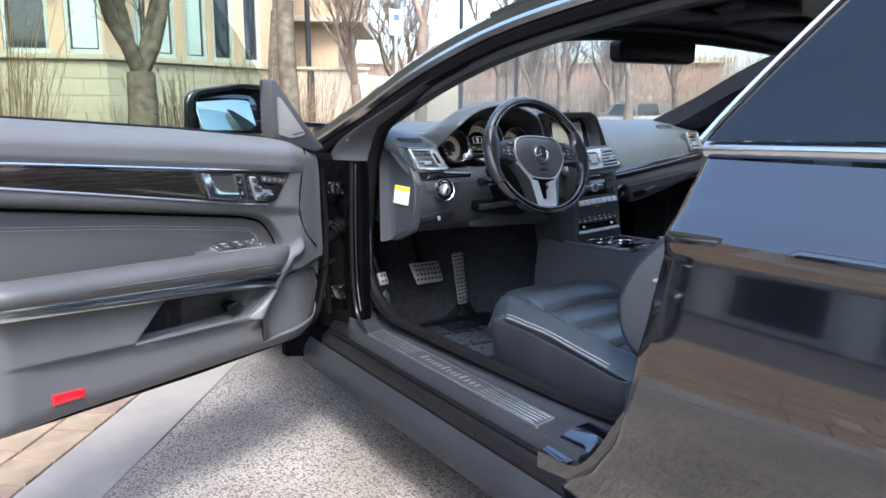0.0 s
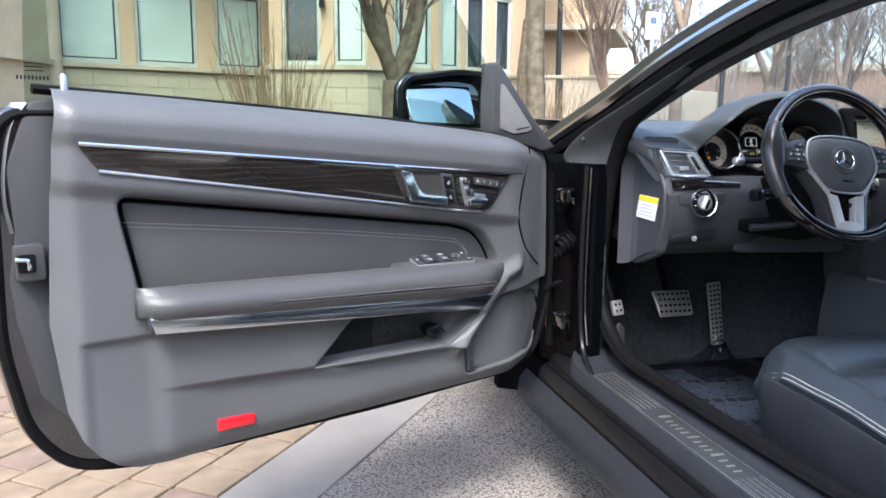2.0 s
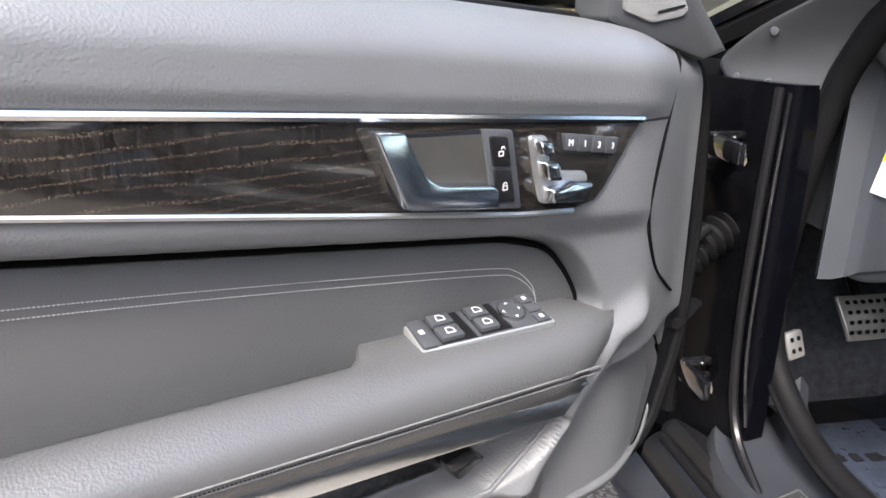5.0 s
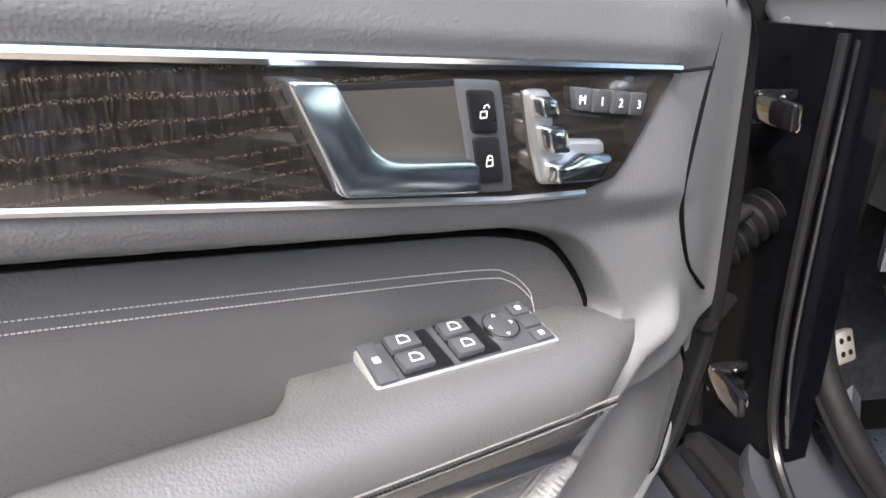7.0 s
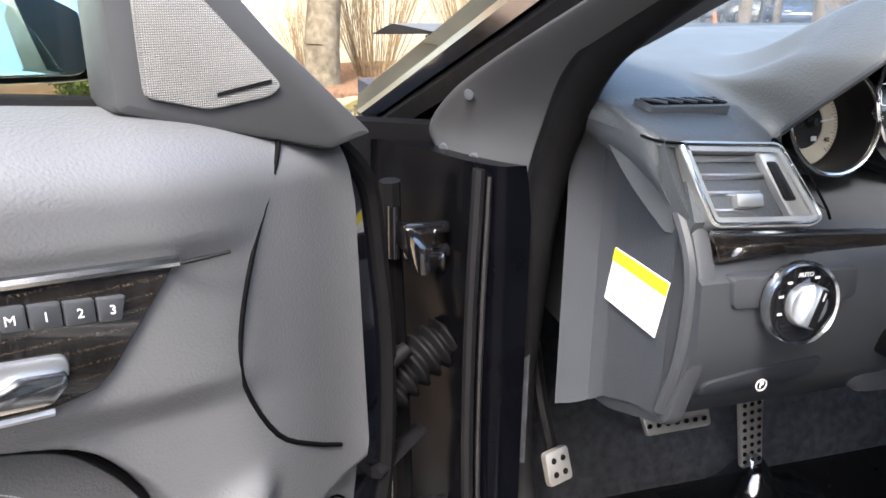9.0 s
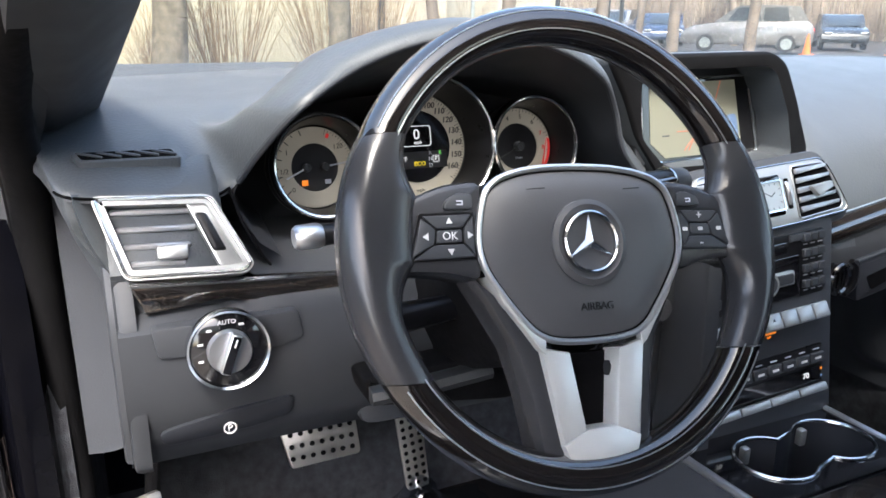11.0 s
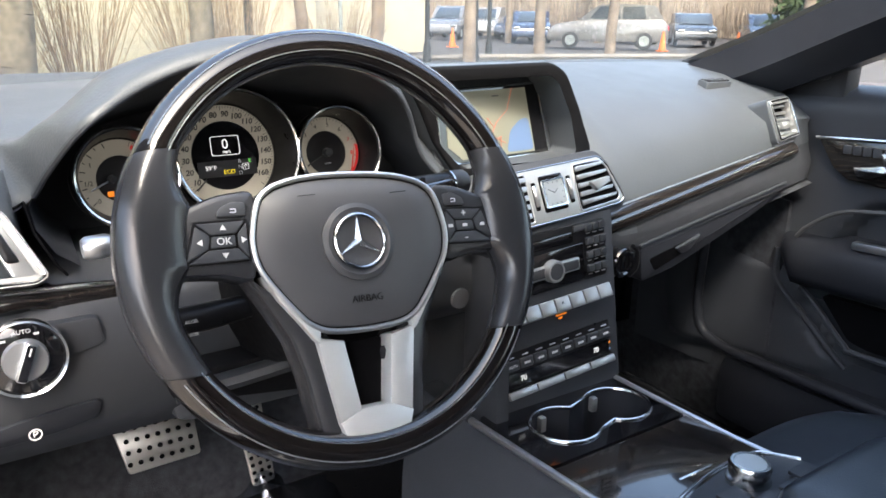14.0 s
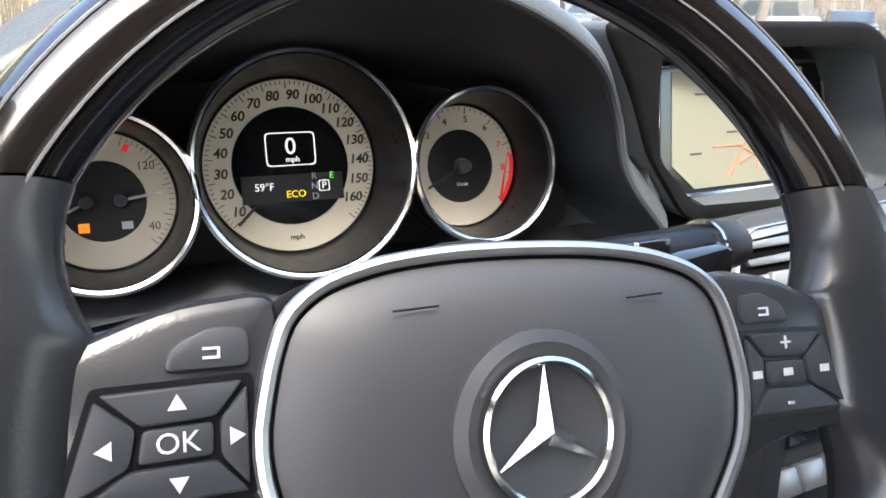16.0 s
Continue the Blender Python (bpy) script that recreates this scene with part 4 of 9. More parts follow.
# lock buttons
lk = rnd([(0.199, 0.9185), (0.164, 0.9150), (0.149, 0.841), (0.183, 0.8455)], 0.003, 2)
part("lock_switch", P(lk, TF, 0.0, 0.0105, 0.002), M_HARD, door, "pair of grey lock buttons")
for z0, z1, ico in ((0.884, 0.911, 1), (0.851, 0.881, 0)):
    ub, ut = 0.151 + (z0 - 0.841) * 0.20, 0.151 + (z1 - 0.841) * 0.20
    part("button", P(rnd([(ub + 0.027, z0 + 0.001), (ub + 0.006, z0 - 0.001), (ut + 0.006, z1 - 0.001), (ut + 0.027, z1 + 0.001)], 0.003, 3), TF, 0.009, 0.0125, 0.0012), M_BLACK, door)
    cu, cz = (ub + ut) / 2 + 0.0165, (z0 + z1) / 2
    body = rnd([(cu - 0.0028, cz - 0.0040), (cu + 0.0028, cz - 0.0040), (cu + 0.0028, cz + 0.0006), (cu - 0.0028, cz + 0.0006)], 0.0006, 2)
    part("icon", ring_prism(body, offset(body, 0.0007), TF, 0.0122, 0.0129), M_WHITEPRINT, door)
    part("icon", T([TF(a, b, 0.0127) for a, b in circle(cu - 0.0022 * ico, cz + 0.0012 + 0.001 * ico, 0.0020, 8, -10, 215)], 0.0004, 5), M_WHITEPRINT, door)
# memory buttons
for k, ch in enumerate("M123"):
    u0 = 0.101 - 0.0195 * k
    zc = 0.8975 - 0.0028 * k
    l, r = (0.004 if k == 0 else 0, 0.004 if k == 3 else 0)
    part("memory_button", P(rnd([(u0 - 0.0005, zc + 0.0085), (u0 - 0.0185, zc + 0.0065), (u0 - 0.0185 + r, zc - 0.0095), (u0 - 0.0005 - l, zc - 0.0075)], 0.0015, 2), TF, 0.004, 0.0105, 0.0012), M_HARD, door)
    words("memory_digit", ch, 0.0088, frame_from(TF(u0 - 0.0095, zc - 0.001, 0.0108), (-1, 0, -0.1), (0, 0, 1), (0, 1, 0)), M_WHITEPRINT, door)
# seat-shaped switches in a chrome surround
part("switch_base", P(rnd([(0.143, 0.908), (0.120, 0.906), (0.113, 0.872), (0.064, 0.866), (0.062, 0.852), (0.076, 0.836), (0.124, 0.841), (0.134, 0.870)], 0.006, 3), TF, 0.003, 0.0095, 0.003), M_SATIN, door, "chrome bed of the seat switches")
for pts, h in (([(0.138, 0.904), (0.122, 0.902), (0.119, 0.888), (0.134, 0.889)], 0.021), ([(0.131, 0.884), (0.113, 0.882), (0.107, 0.863), (0.126, 0.865)], 0.022),
               ([(0.121, 0.857), (0.105, 0.858), (0.095, 0.862), (0.067, 0.858), (0.066, 0.851), (0.078, 0.839), (0.119, 0.843)], 0.022)):
    part("seat_switch", P(rnd(pts, 0.004, 3), TF, 0.008, h, 0.005), M_CHROME, door, "chrome seat adjuster switch")

# window switch pack lying on the armrest
SX, SY = Vector((-0.99, 0.05, -0.015)).normalized(), Vector((-0.02, -0.95, 0.26)).normalized()
SW = frame_from((0.186, -0.010, 0.7275), SX, SX.cross(SY).cross(SX).normalized(), SX.cross(SY).normalized()) @ Matrix.Diagonal((0.84, 0.92, 0.84, 1.0))
SF = lambda a, b, d: SW @ Vector((a, b, d))
pk = [(-0.096, -0.029), (0.092, -0.033), (0.088, 0.026), (-0.092, 0.024)]
pack = part("switch_pack", P(rnd(pk, 0.004, 3), SF, -0.02, 0.003, 0.002), M_SILVERPLASTIC, door, "window switch pack with a satin silver rim")
part("pack_face", P(rnd(offset(pk, 0.003), 0.003, 3), SF, 0.002, 0.0036), M_HARD, door)
for a0, a1 in ((-0.067, -0.020), (-0.014, 0.030)):
    part("switch_well", P(rnd([(a0, -0.026), (a1, -0.027), (a1 - 0.002, 0.019), (a0, 0.019)], 0.002, 2), SF, 0.003, 0.0042), M_BLACK, door)
    for b0, b1 in ((-0.023, -0.004), (-0.001, 0.016)):
        part("window_switch", P(rnd([(a0 + 0.001, b0), (a1 - 0.016, b0), (a1 - 0.016, b1), (a0 + 0.001, b1)], 0.002, 2), SF, 0.003, 0.0098, 0.002), M_HARD, door, "rocker window switch")
        c, d = (a0 + a1 - 0.015) / 2, (b0 + b1) / 2
        part("icon", ring_prism(rnd([(c - 0.006, d - 0.004), (c + 0.006, d - 0.004), (c + 0.006, d + 0.002), (c + 0.002, d + 0.005), (c - 0.004, d + 0.005)], 0.001, 2),
                                rnd(offset([(c - 0.006, d - 0.004), (c + 0.006, d - 0.004), (c + 0.006, d + 0.002), (c + 0.002, d + 0.005), (c - 0.004, d + 0.005)], 0.001), 0.001, 2), SF, 0.0096, 0.0103), M_WHITEPRINT, door)
part("window_lock_switch", P(rnd([(-0.091, -0.027), (-0.073, -0.027), (-0.073, 0.019), (-0.090, 0.019)], 0.002, 2), SF, 0.003, 0.0065, 0.001), M_HARD, door)
part("icon", B((-0.082, -0.004, 0.007), (0.006, 0.006, 0.0006), SW), M_WHITEPRINT, door)
part("mirror_knob", P(circle(0.046, -0.002, 0.0165, 28), SF, 0.003, 0.0068, 0.001), M_HARD, door, "round mirror adjuster")
part("knob_ring", ring_prism(circle(0.046, -0.002, 0.0172, 28), circle(0.046, -0.002, 0.0160, 28), SF, 0.004, 0.0075), M_CHROME, door)
for ang in (0, 90, 180, 270):
    c, s = math.cos(radians(ang)), math.sin(radians(ang))
    part("icon", P([(0.046 + 0.0105 * c - 0.0022 * s, -0.002 + 0.0105 * s + 0.0022 * c), (0.046 + 0.0105 * c + 0.0022 * s, -0.002 + 0.0105 * s - 0.0022 * c), (0.046 + 0.0135 * c, -0.002 + 0.0135 * s)], SF, 0.0066, 0.0073), M_WHITEPRINT, door)
for b in (-0.022, -0.005, 0.012):
    part("mirror_button", P(rnd([(0.067, b - 0.007), (0.086, b - 0.007), (0.086, b + 0.007), (0.067, b + 0.007)], 0.002, 2), SF, 0.003, 0.0065, 0.001), M_HARD, door)
    if b != -0.005:
        part("icon", B((0.0765, b, 0.0068), (0.005, 0.005, 0.0005), SW), M_WHITEPRINT, door)

# lower door: pocket rim, speaker cover, reflector, pocket plug
part("pocket_rim", T([Vector((a, -0.002, b)) for a, b in ((0.516, 0.537), (0.35, 0.530), (0.168, 0.5235), (0.120, 0.555), (0.070, 0.590))], 0.0032, 8), M_DOOR, door)
part("pocket_back", P(offset(POCKET, 0.002), DF, -0.062, -0.055), M_BLACK, door, "dark woven back of the map pocket")
part("socket", P(rnd([(0.215, 0.566), (0.180, 0.572), (0.158, 0.552), (0.196, 0.536)], 0.006, 3), DF, -0.056, -0.020, 0.004), M_GLOSS, door)
part("speaker_cover", P(rnd(offset(SPEAKER, 0.008), 0.01, 3), lambda a, b, d: Vector((a, relief(a, b) + d, b)), -0.006, 0.0035, 0.002), M_SPKCLOTH, door, "fine perforated speaker cover")
part("speaker_gap", T([Vector((a, relief(a, b) + 0.002, b)) for a, b in offset(SPEAKER, 0.002)], 0.0014, 6, True), M_CAVITY, door)
rf = [(0.7215, 0.4745), (0.6455, 0.4685), (0.645, 0.447), (0.721, 0.449)]
part("reflector", P(rnd(rf, 0.004, 2), lambda a, b, d: Vector((a, relief(0.68, b) + d, b)), -0.01, 0.007, 0.003), M_RED, door, "red door reflector")
part("pad_gap", T(smooth_path([Vector((a, relief(a, b) + 0.0002, b)) for a, b in ((-0.145, 0.984), (-0.120, 0.984), (-0.098, 0.965), (-0.062, 0.90), (-0.045, 0.842), (-0.047, 0.795), (-0.077, 0.735), (-0.120, 0.700), (-0.160, 0.674))], 4), 0.0023, 6), M_CAVITY, door)
part("lock_pin", LA([(0.0, 0.0), (0.006, 0.0), (0.006, 0.028), (0.004, 0.032), (0.0, 0.033)], pose(0.938, -0.05, 1.070), 12), M_SATIN, door, "pale lock pin")
part("latch", P(rnd([(1.03, 0.83), (0.985, 0.83), (0.985, 0.77), (1.03, 0.77)], 0.008, 3), DF, -0.06, -0.040, 0.003), M_GREYTRIM, door, "door latch plate")
part("latch_mouth", P(rnd([(1.026, 0.815), (1.0, 0.815), (1.0, 0.785), (1.026, 0.785)], 0.005, 3), DF, -0.05, -0.0385), M_BLACK, door)
part("latch_hook", T([Vector((1.03, -0.036, 0.808)), Vector((1.012, -0.034, 0.806)), Vector((1.01, -0.034, 0.79))], 0.004, 6), M_CHROME, door)

# sail panel with tweeter, glass, outside mirror
sail = [(0.017, 1.173), (0.0, 1.176), (-0.045, 1.128), (-0.11, 1.058), (-0.20, 0.975), (-0.155, 0.965), (-0.02, 1.000), (0.016, 1.010)]
part("sail_panel", P(rnd(sail, 0.006, 2), DF, -0.075, -0.028, 0.008), M_GREYTRIM, door, "dark grey triangular corner panel")
grl = rnd([(-0.002, 1.125), (-0.014, 1.125), (-0.06, 1.077), (-0.111, 1.022), (-0.100, 1.014), (-0.05, 1.008), (-0.004, 1.020)], 0.006, 3)
part("tweeter_grille", P(grl, DF, -0.03, -0.024, 0.003), M_GRILLE, door, "pale perforated tweeter grille")
part("grille_badge", P([(-0.056, 1.0175), (-0.100, 1.0245), (-0.100, 1.0275), (-0.056, 1.0205)], DF, -0.025, -0.0232), M_BLACK, door)


def pane(s, v):
    z = lerp(1.0, 1.36, v)
    uf = table(z, [1.0, 1.173, 1.294, 1.40], [0.01, 0.017, 0.17, 0.34])
    return Vector((lerp(uf, 0.99, s), -0.085 + 0.16 * v * v * 0.8, z))


gl = part("window_glass", sheet(pane, 10, 10, lambda s, v: pane(s, v) - Vector((0, 0.004, 0))), M_GLASSDOOR, door, "raised frameless window glass, lightly tinted")
gl.visible_shadow = False
part("belt_seal", T([Vector((u, -0.078, z_top(u) - 0.002)) for u in (0.0, 0.3, 0.6, 0.98)], 0.012, 8, flat=0.7), M_RUBBER, door)

mo = rnd([(0.213, 1.035), (0.208, 1.120), (0.185, 1.143), (0.02, 1.166), (-0.075, 1.163), (-0.10, 1.12), (-0.085, 1.03), (0.0, 1.020), (0.18, 1.022)], 0.03, 5)
mc = (0.06, 1.105)
secs = [[Vector((mc[0] + (a - mc[0]) * k - sh, n, mc[1] + (b - mc[1]) * k)) for a, b in mo] for n, k, sh in ((-0.150, 0.97, 0.0), (-0.157, 1.0, 0.0), (-0.18, 1.0, 0.015), (-0.21, 0.94, 0.05), (-0.24, 0.83, 0.085), (-0.265, 0.66, 0.11), (-0.28, 0.4, 0.125), (-0.285, 0.1, 0.13))]
part("mirror_housing", loft(bmesh.new(), secs), M_PAINT, door, "glossy black outside mirror housing", angle=70)
part("mirror_rim", ring_prism(rnd(offset(mo, 0.004), 0.02, 4), rnd(offset(mo, 0.014), 0.02, 4), DF, -0.170, -0.132), M_BLACK, door)
mg = rnd([(0.196, 1.034), (0.192, 1.118), (0.170, 1.135), (0.030, 1.150), (-0.012, 1.145), (0.004, 1.030)], 0.015, 4)
part("mirror_glass", P(mg, lambda a, b, d: Vector((a, d - 0.50 * (b - 1.09), b)), -0.150, -0.134, 0.002), M_MIRROR, door, "mirror glass reflecting pale sky")
part("mirror_foot", P(rnd([(-0.02, 1.06), (-0.02, 1.02), (-0.12, 1.02), (-0.10, 1.06)], 0.01, 3), DF, -0.20, -0.07, 0.006), M_BLACK, door)
# rear edge: grey cover, silver strip painting the sky's gleam, screws and the etched marks on the glass
part("edge_cover", P(rnd([(0.945, 1.068), (0.990, 1.055), (1.028, 0.952), (1.022, 0.84), (1.035, 0.77), (1.03, 0.70), (1.0, 0.56), (0.95, 0.50), (0.93, 0.60)], 0.01, 3), DF, -0.10, -0.066, 0.004), M_GREYTRIM, door, "grey plastic cover on the rear door edge")
part("edge_gleam", sheet(lambda s, v: (lambda p: Vector((p.x + 0.018 * v, -0.066 - 0.022 * v, p.z)))(smooth_path([(0.990, 0, 1.056), (1.014, 0, 1.02), (1.028, 0, 0.955), (1.031, 0, 0.90), (1.024, 0, 0.846)], 6)[int(round(s * 24))]), 24, 4,
                       lambda s, v: (lambda p: Vector((p.x + 0.018 * v, -0.080 - 0.022 * v, p.z)))(smooth_path([(0.990, 0, 1.056), (1.014, 0, 1.02), (1.028, 0, 0.955), (1.031, 0, 0.90), (1.024, 0, 0.846)], 6)[int(round(s * 24))])), M_SATIN, door, "silver strip standing for the sky's gleam on the rear door edge")
for u, z in ((1.046, 0.985), (1.048, 0.875), (1.046, 0.835)):
    part("edge_screw", LA([(0.0, 0.004), (0.004, 0.004), (0.005, 0.0), (0.0, 0.0)], pose(u, -0.073, z, -90, 0, 0), 10), M_CHROME, door)
for k in range(9):
    part("glass_mark", B((0.999 - 0.0055 * k, -0.0795, 1.096), (0.003, 0.0006, 0.006)), M_PRINT, door)
for k in range(3):
    part("glass_mark", B((0.974, -0.0785, 1.107 + 0.006 * k), (0.026, 0.0006, 0.0018)), M_PRINT, door)

# ---- dashboard ----
def dash_sec(x):
    """Section of the dashboard at x, as (y, z) from the windscreen over the top and face to the underside."""
    p = sst((x - 0.12) / 0.12)
    r = (x - 0.2) / 0.55
    top = lerp(0.992, 1.045, sst((x + 0.62) / 0.35)) if x < 0.2 else lerp(1.045, 1.02, max(0, r))
    wz, wy = lerp(0.900, 0.862 + 0.055 * max(0, r), p), lerp(0.030, 0.022 + 0.055 * max(0, r), p)
    low = sst((-0.34 - x) / 0.06)
    pts = [(0.72, 1.030), (0.62, lerp(1.044, 1.052, p)), (0.42, lerp(1.034, 1.058, p)), (lerp(0.20, 0.26, p), lerp(top, 1.04, p)), (lerp(0.11, 0.15, p), lerp(top - 0.004, 1.01, p)),
           (lerp(0.062, 0.085, p), lerp(0.974, 0.968, p)), (lerp(0.026, 0.045, p) + 0.04 * max(0, r) * p, lerp(0.910, 0.925, p) + 0.03 * p * max(0, r)), (wy, wz + 0.004), (wy, lerp(0.872, wz, p)),
           (lerp(0.006, wy - 0.012, p), lerp(0.861, wz - 0.035, p)), (lerp(0.002, wy - 0.01, p), lerp(0.805, wz - 0.07, p)), (lerp(0.030, wy + 0.01, p), lerp(lerp(0.764, 0.745, low), 0.752 + 0.092 * r, p)), (0.06, lerp(lerp(0.752, 0.704, low), 0.744 + 0.092 * r, p)), (0.30, lerp(0.74, 0.715, low) + 0.05 * max(0, r)), (0.60, 0.76), (0.74, 0.80)]
    k = sst((x + 0.566) / 0.030) * sst((-0.025 - x) / 0.05)
    hole = [(0.72, 1.030), (0.62, 1.042), (0.46, 1.030), (0.36, 1.01), (0.30, 0.99), (0.26, 0.96), (0.235, 0.92), (0.21, 0.903), (0.040, 0.896)]
    pts = [(lerp(p[0], h[0], k), lerp(p[1], h[1], k)) for p, h in zip(pts, hole + pts[9:])]
    k = sst((x + 0.075) / 0.03) * sst((0.205 - x) / 0.045)
    back = {2: (0.42, 1.045), 3: (0.28, 1.03), 4: (0.20, 0.99), 5: (0.14, 0.935)}
    pts = [(lerp(q[0], back[i][0], k), lerp(q[1], back[i][1], k)) if i in back else q for i, q in enumerate(pts)]
    if x < -0.663:
        pts = [(max(y, 0.168), max(z, 0.965)) for y, z in pts]
    return [Vector((x, y, z)) for y, z in pts]


xs = [-0.712, -0.705, -0.690, -0.6635, -0.662, -0.655, -0.645, -0.632, -0.618, -0.60, -0.57, -0.562, -0.554, -0.546, -0.538, -0.53, -0.5, -0.45, -0.41, -0.38, -0.36, -0.34, -0.30, -0.22, -0.14, -0.08, -0.065, -0.05, -0.035, -0.02, 0.02, 0.10, 0.14, 0.18, 0.22, 0.26, 0.32, 0.40, 0.48, 0.56, 0.64, 0.70, 0.75, 0.78, 0.80]
dash = part("dashboard", loft(bmesh.new(), [dash_sec(x) for x in xs]), M_DASH, car, "soft black dashboard with grained top", angle=60)
dash.data.materials.append(M_HARD)
for pl in dash.data.polygons:
    if pl.center.z < (0.9 if pl.center.x < 0.16 else 0.845 + 0.1 * (pl.center.x - 0.2)):
        pl.material_index = 1

# grained top on the driver's side: runs from the vent panel up over the hood of the dials, in one piece
LIP = smooth_path([(-0.722, 0.150, 0.995), (-0.704, 0.095, 0.988), (-0.684, 0.052, 0.979), (-0.590, 0.058, 0.971), (-0.562, 0.074, 0.967), (-0.541, 0.080, 0.980), (-0.526, 0.052, 1.010), (-0.495, 0.018, 1.053), (-0.434, 0.033, 1.088),
                   (-0.365, 0.036, 1.111), (-0.30, 0.034, 1.117), (-0.22, 0.036, 1.103), (-0.155, 0.046, 1.073), (-0.117, 0.066, 1.034), (-0.095, 0.073, 0.985), (-0.055, 0.074, 0.940)], 10)
FOOT = 48


def top_z(y):
    return table(y, [0.03, 0.06, 0.10, 0.14, 0.25, 0.42, 0.62, 0.72], [0.968, 0.980, 0.997, 1.005, 1.026, 1.045, 1.052, 1.032])


def hood(s, v):
    k = s * (len(LIP) - 1)
    i = min(int(k), len(LIP) - 2)
    f = LIP[i].lerp(LIP[i + 1], k - i)
    v = v ** 1.7
    y = lerp(f.y, 0.72, v)
    bx = table(f.x, [-0.722, -0.60, -0.54, -0.31, -0.055], [-0.80, -0.72, -0.66, -0.31, 0.06])
    far = table(f.x, [-0.60, -0.54, -0.45, -0.15, -0.06], [0.10, 0.13, 0.25, 0.25, 0.14])
    z = top_z(y) + (f.z - top_z(f.y)) * (1 - sst((y - f.y) / far))
    e = max(0.0, 1 - (y - f.y) / 0.012)
    return Vector((lerp(f.x, bx, v ** 0.8), y, z - 0.008 * (1 - math.sqrt(max(0.0, 1 - e * e)))))


part("binnacle", sheet(hood, 150, 44), M_DASH, car, "grained dash top rising to a hood over the dials", angle=70)
CAVE = [Vector(p) for p in ((-0.512, 0.040, 0.906), (-0.532, 0.046, 0.920), (-0.546, 0.060, 0.945), (-0.547, 0.074, 0.965))] + [p - Vector((0, 0, 0.008)) for p in LIP[FOOT + 2:]] + [Vector((-0.048, 0.066, 0.912)), Vector((-0.055, 0.05, 0.900))]


def cave(s, v):
    k = s * (len(CAVE) - 1)
    i = min(int(k), len(CAVE) - 2)
    f = CAVE[i].lerp(CAVE[i + 1], k - i)
    q = 1 - 0.05 * v
    return Vector((-0.30 + (f.x + 0.30) * q, lerp(f.y + 0.001, 0.215, v), 0.985 + (f.z - 0.985) * (1 - (0.60 if f.z > 0.985 else 0.05) * v)))


part("binnacle_lining", sheet(cave, 110, 10), M_HARD, car, "matt black inside of the dial hood", angle=70)
part("hood_edge", T([p + Vector((0, 0.0035, -0.0085)) for p in LIP[FOOT + 2:]], 0.0035, 8), M_CONSOLE, car)
def cheek(s, v):
    top = Vector((-0.704, 0.135, 0.986)).lerp(Vector((-0.684, 0.050, 0.977)), s)
    low = Vector((-0.668, 0.060, 0.893)).lerp(Vector((-0.650, 0.028, 0.893)), s)
    return top.lerp(low, v) + Vector((-0.006 * math.sin(v * math.pi), 0, 0))


part("vent_cheek", sheet(cheek, 10, 14, lambda s, v: cheek(s, v) + Vector((0.03, 0.02, 0))), M_DASH, car, angle=70)


def skirt(s, v):
    f = LIP[min(int(s * 19), 18)].lerp(LIP[min(int(s * 19), 18) + 1], s * 19 - min(int(s * 19), 18))
    low = Vector((lerp(-0.672, -0.664, s), f.y + lerp(0.0, -0.006, s), f.z - lerp(0.050, 0.070, s)))
    return (f + Vector((0, 0, -0.003))).lerp(low, v) + Vector((-0.008 * math.sin(v * math.pi), 0, 0))


part("hood_flank", sheet(skirt, 24, 8, lambda s, v: skirt(s, v) + Vector((0.02, 0.012, -0.004))), M_DASH, car, "rolled edge of the dash top above the end cap", angle=80)
part("vent_seam", T([p + Vector((0, -0.001, -0.004)) for p in LIP[16:FOOT - 2]] + [Vector((-0.548, 0.033, 0.945)), Vector((-0.534, 0.020, 0.915)), Vector((-0.527, 0.022, 0.905))], 0.0013, 6), M_CAVITY, car)

# defroster slot
DV = frame_from((-0.633, 0.100, 0.9985), Vector((1, 0.06, -0.02)).normalized(), Vector((-0.06, 1, 0.30)).normalized(), Vector((0.02, -0.30, 1.0)).normalized())
DVF = lambda a, b, d: DV @ Vector((a, b, d))
dvp = rnd([(-0.044, -0.010), (0.044, -0.010), (0.040, 0.012), (-0.050, 0.012)], 0.006, 3)
dv = part("defrost_vent", P(dvp, DVF, -0.012, 0.002, 0.0015), M_DASH, car, "small defroster outlet")
part("defrost_slot", P(offset(dvp, 0.004), DVF, -0.004, 0.0028), M_CAVITY, dv)
for k in range(5):
    part("defrost_slat", B((0, 0, 0), (0.022, 0.0022, 0.003), DV @ pose(-0.034 + 0.016 * k, 0.0, 0.0030, 0, 0, -28)), M_DASH, dv)

# end cap with the service label
cap = rnd([(0.175, 0.965), (0.13, 0.985), (0.085, 0.960), (0.030, 0.905), (0.008, 0.86), (0.012, 0.78), (0.035, 0.708), (0.145, 0.665), (0.185, 0.66)], 0.014, 4)
ec = part("end_cap", P(cap, lambda a, b, d: Vector((-0.640 - d, a, b)), 0.006, 0.022, 0.006), M_HARD, car, "charcoal dashboard end cap")
part("cap_border", T([Vector((-0.6625, p.x, p.y)) for p in smooth_path([(0.150, 0.978, 0), (0.128, 0.972, 0), (0.085, 0.948, 0), (0.036, 0.896, 0), (0.020, 0.855, 0), (0.024, 0.785, 0), (0.045, 0.722, 0)], 5)], 0.0065, 8), M_HARD, ec)
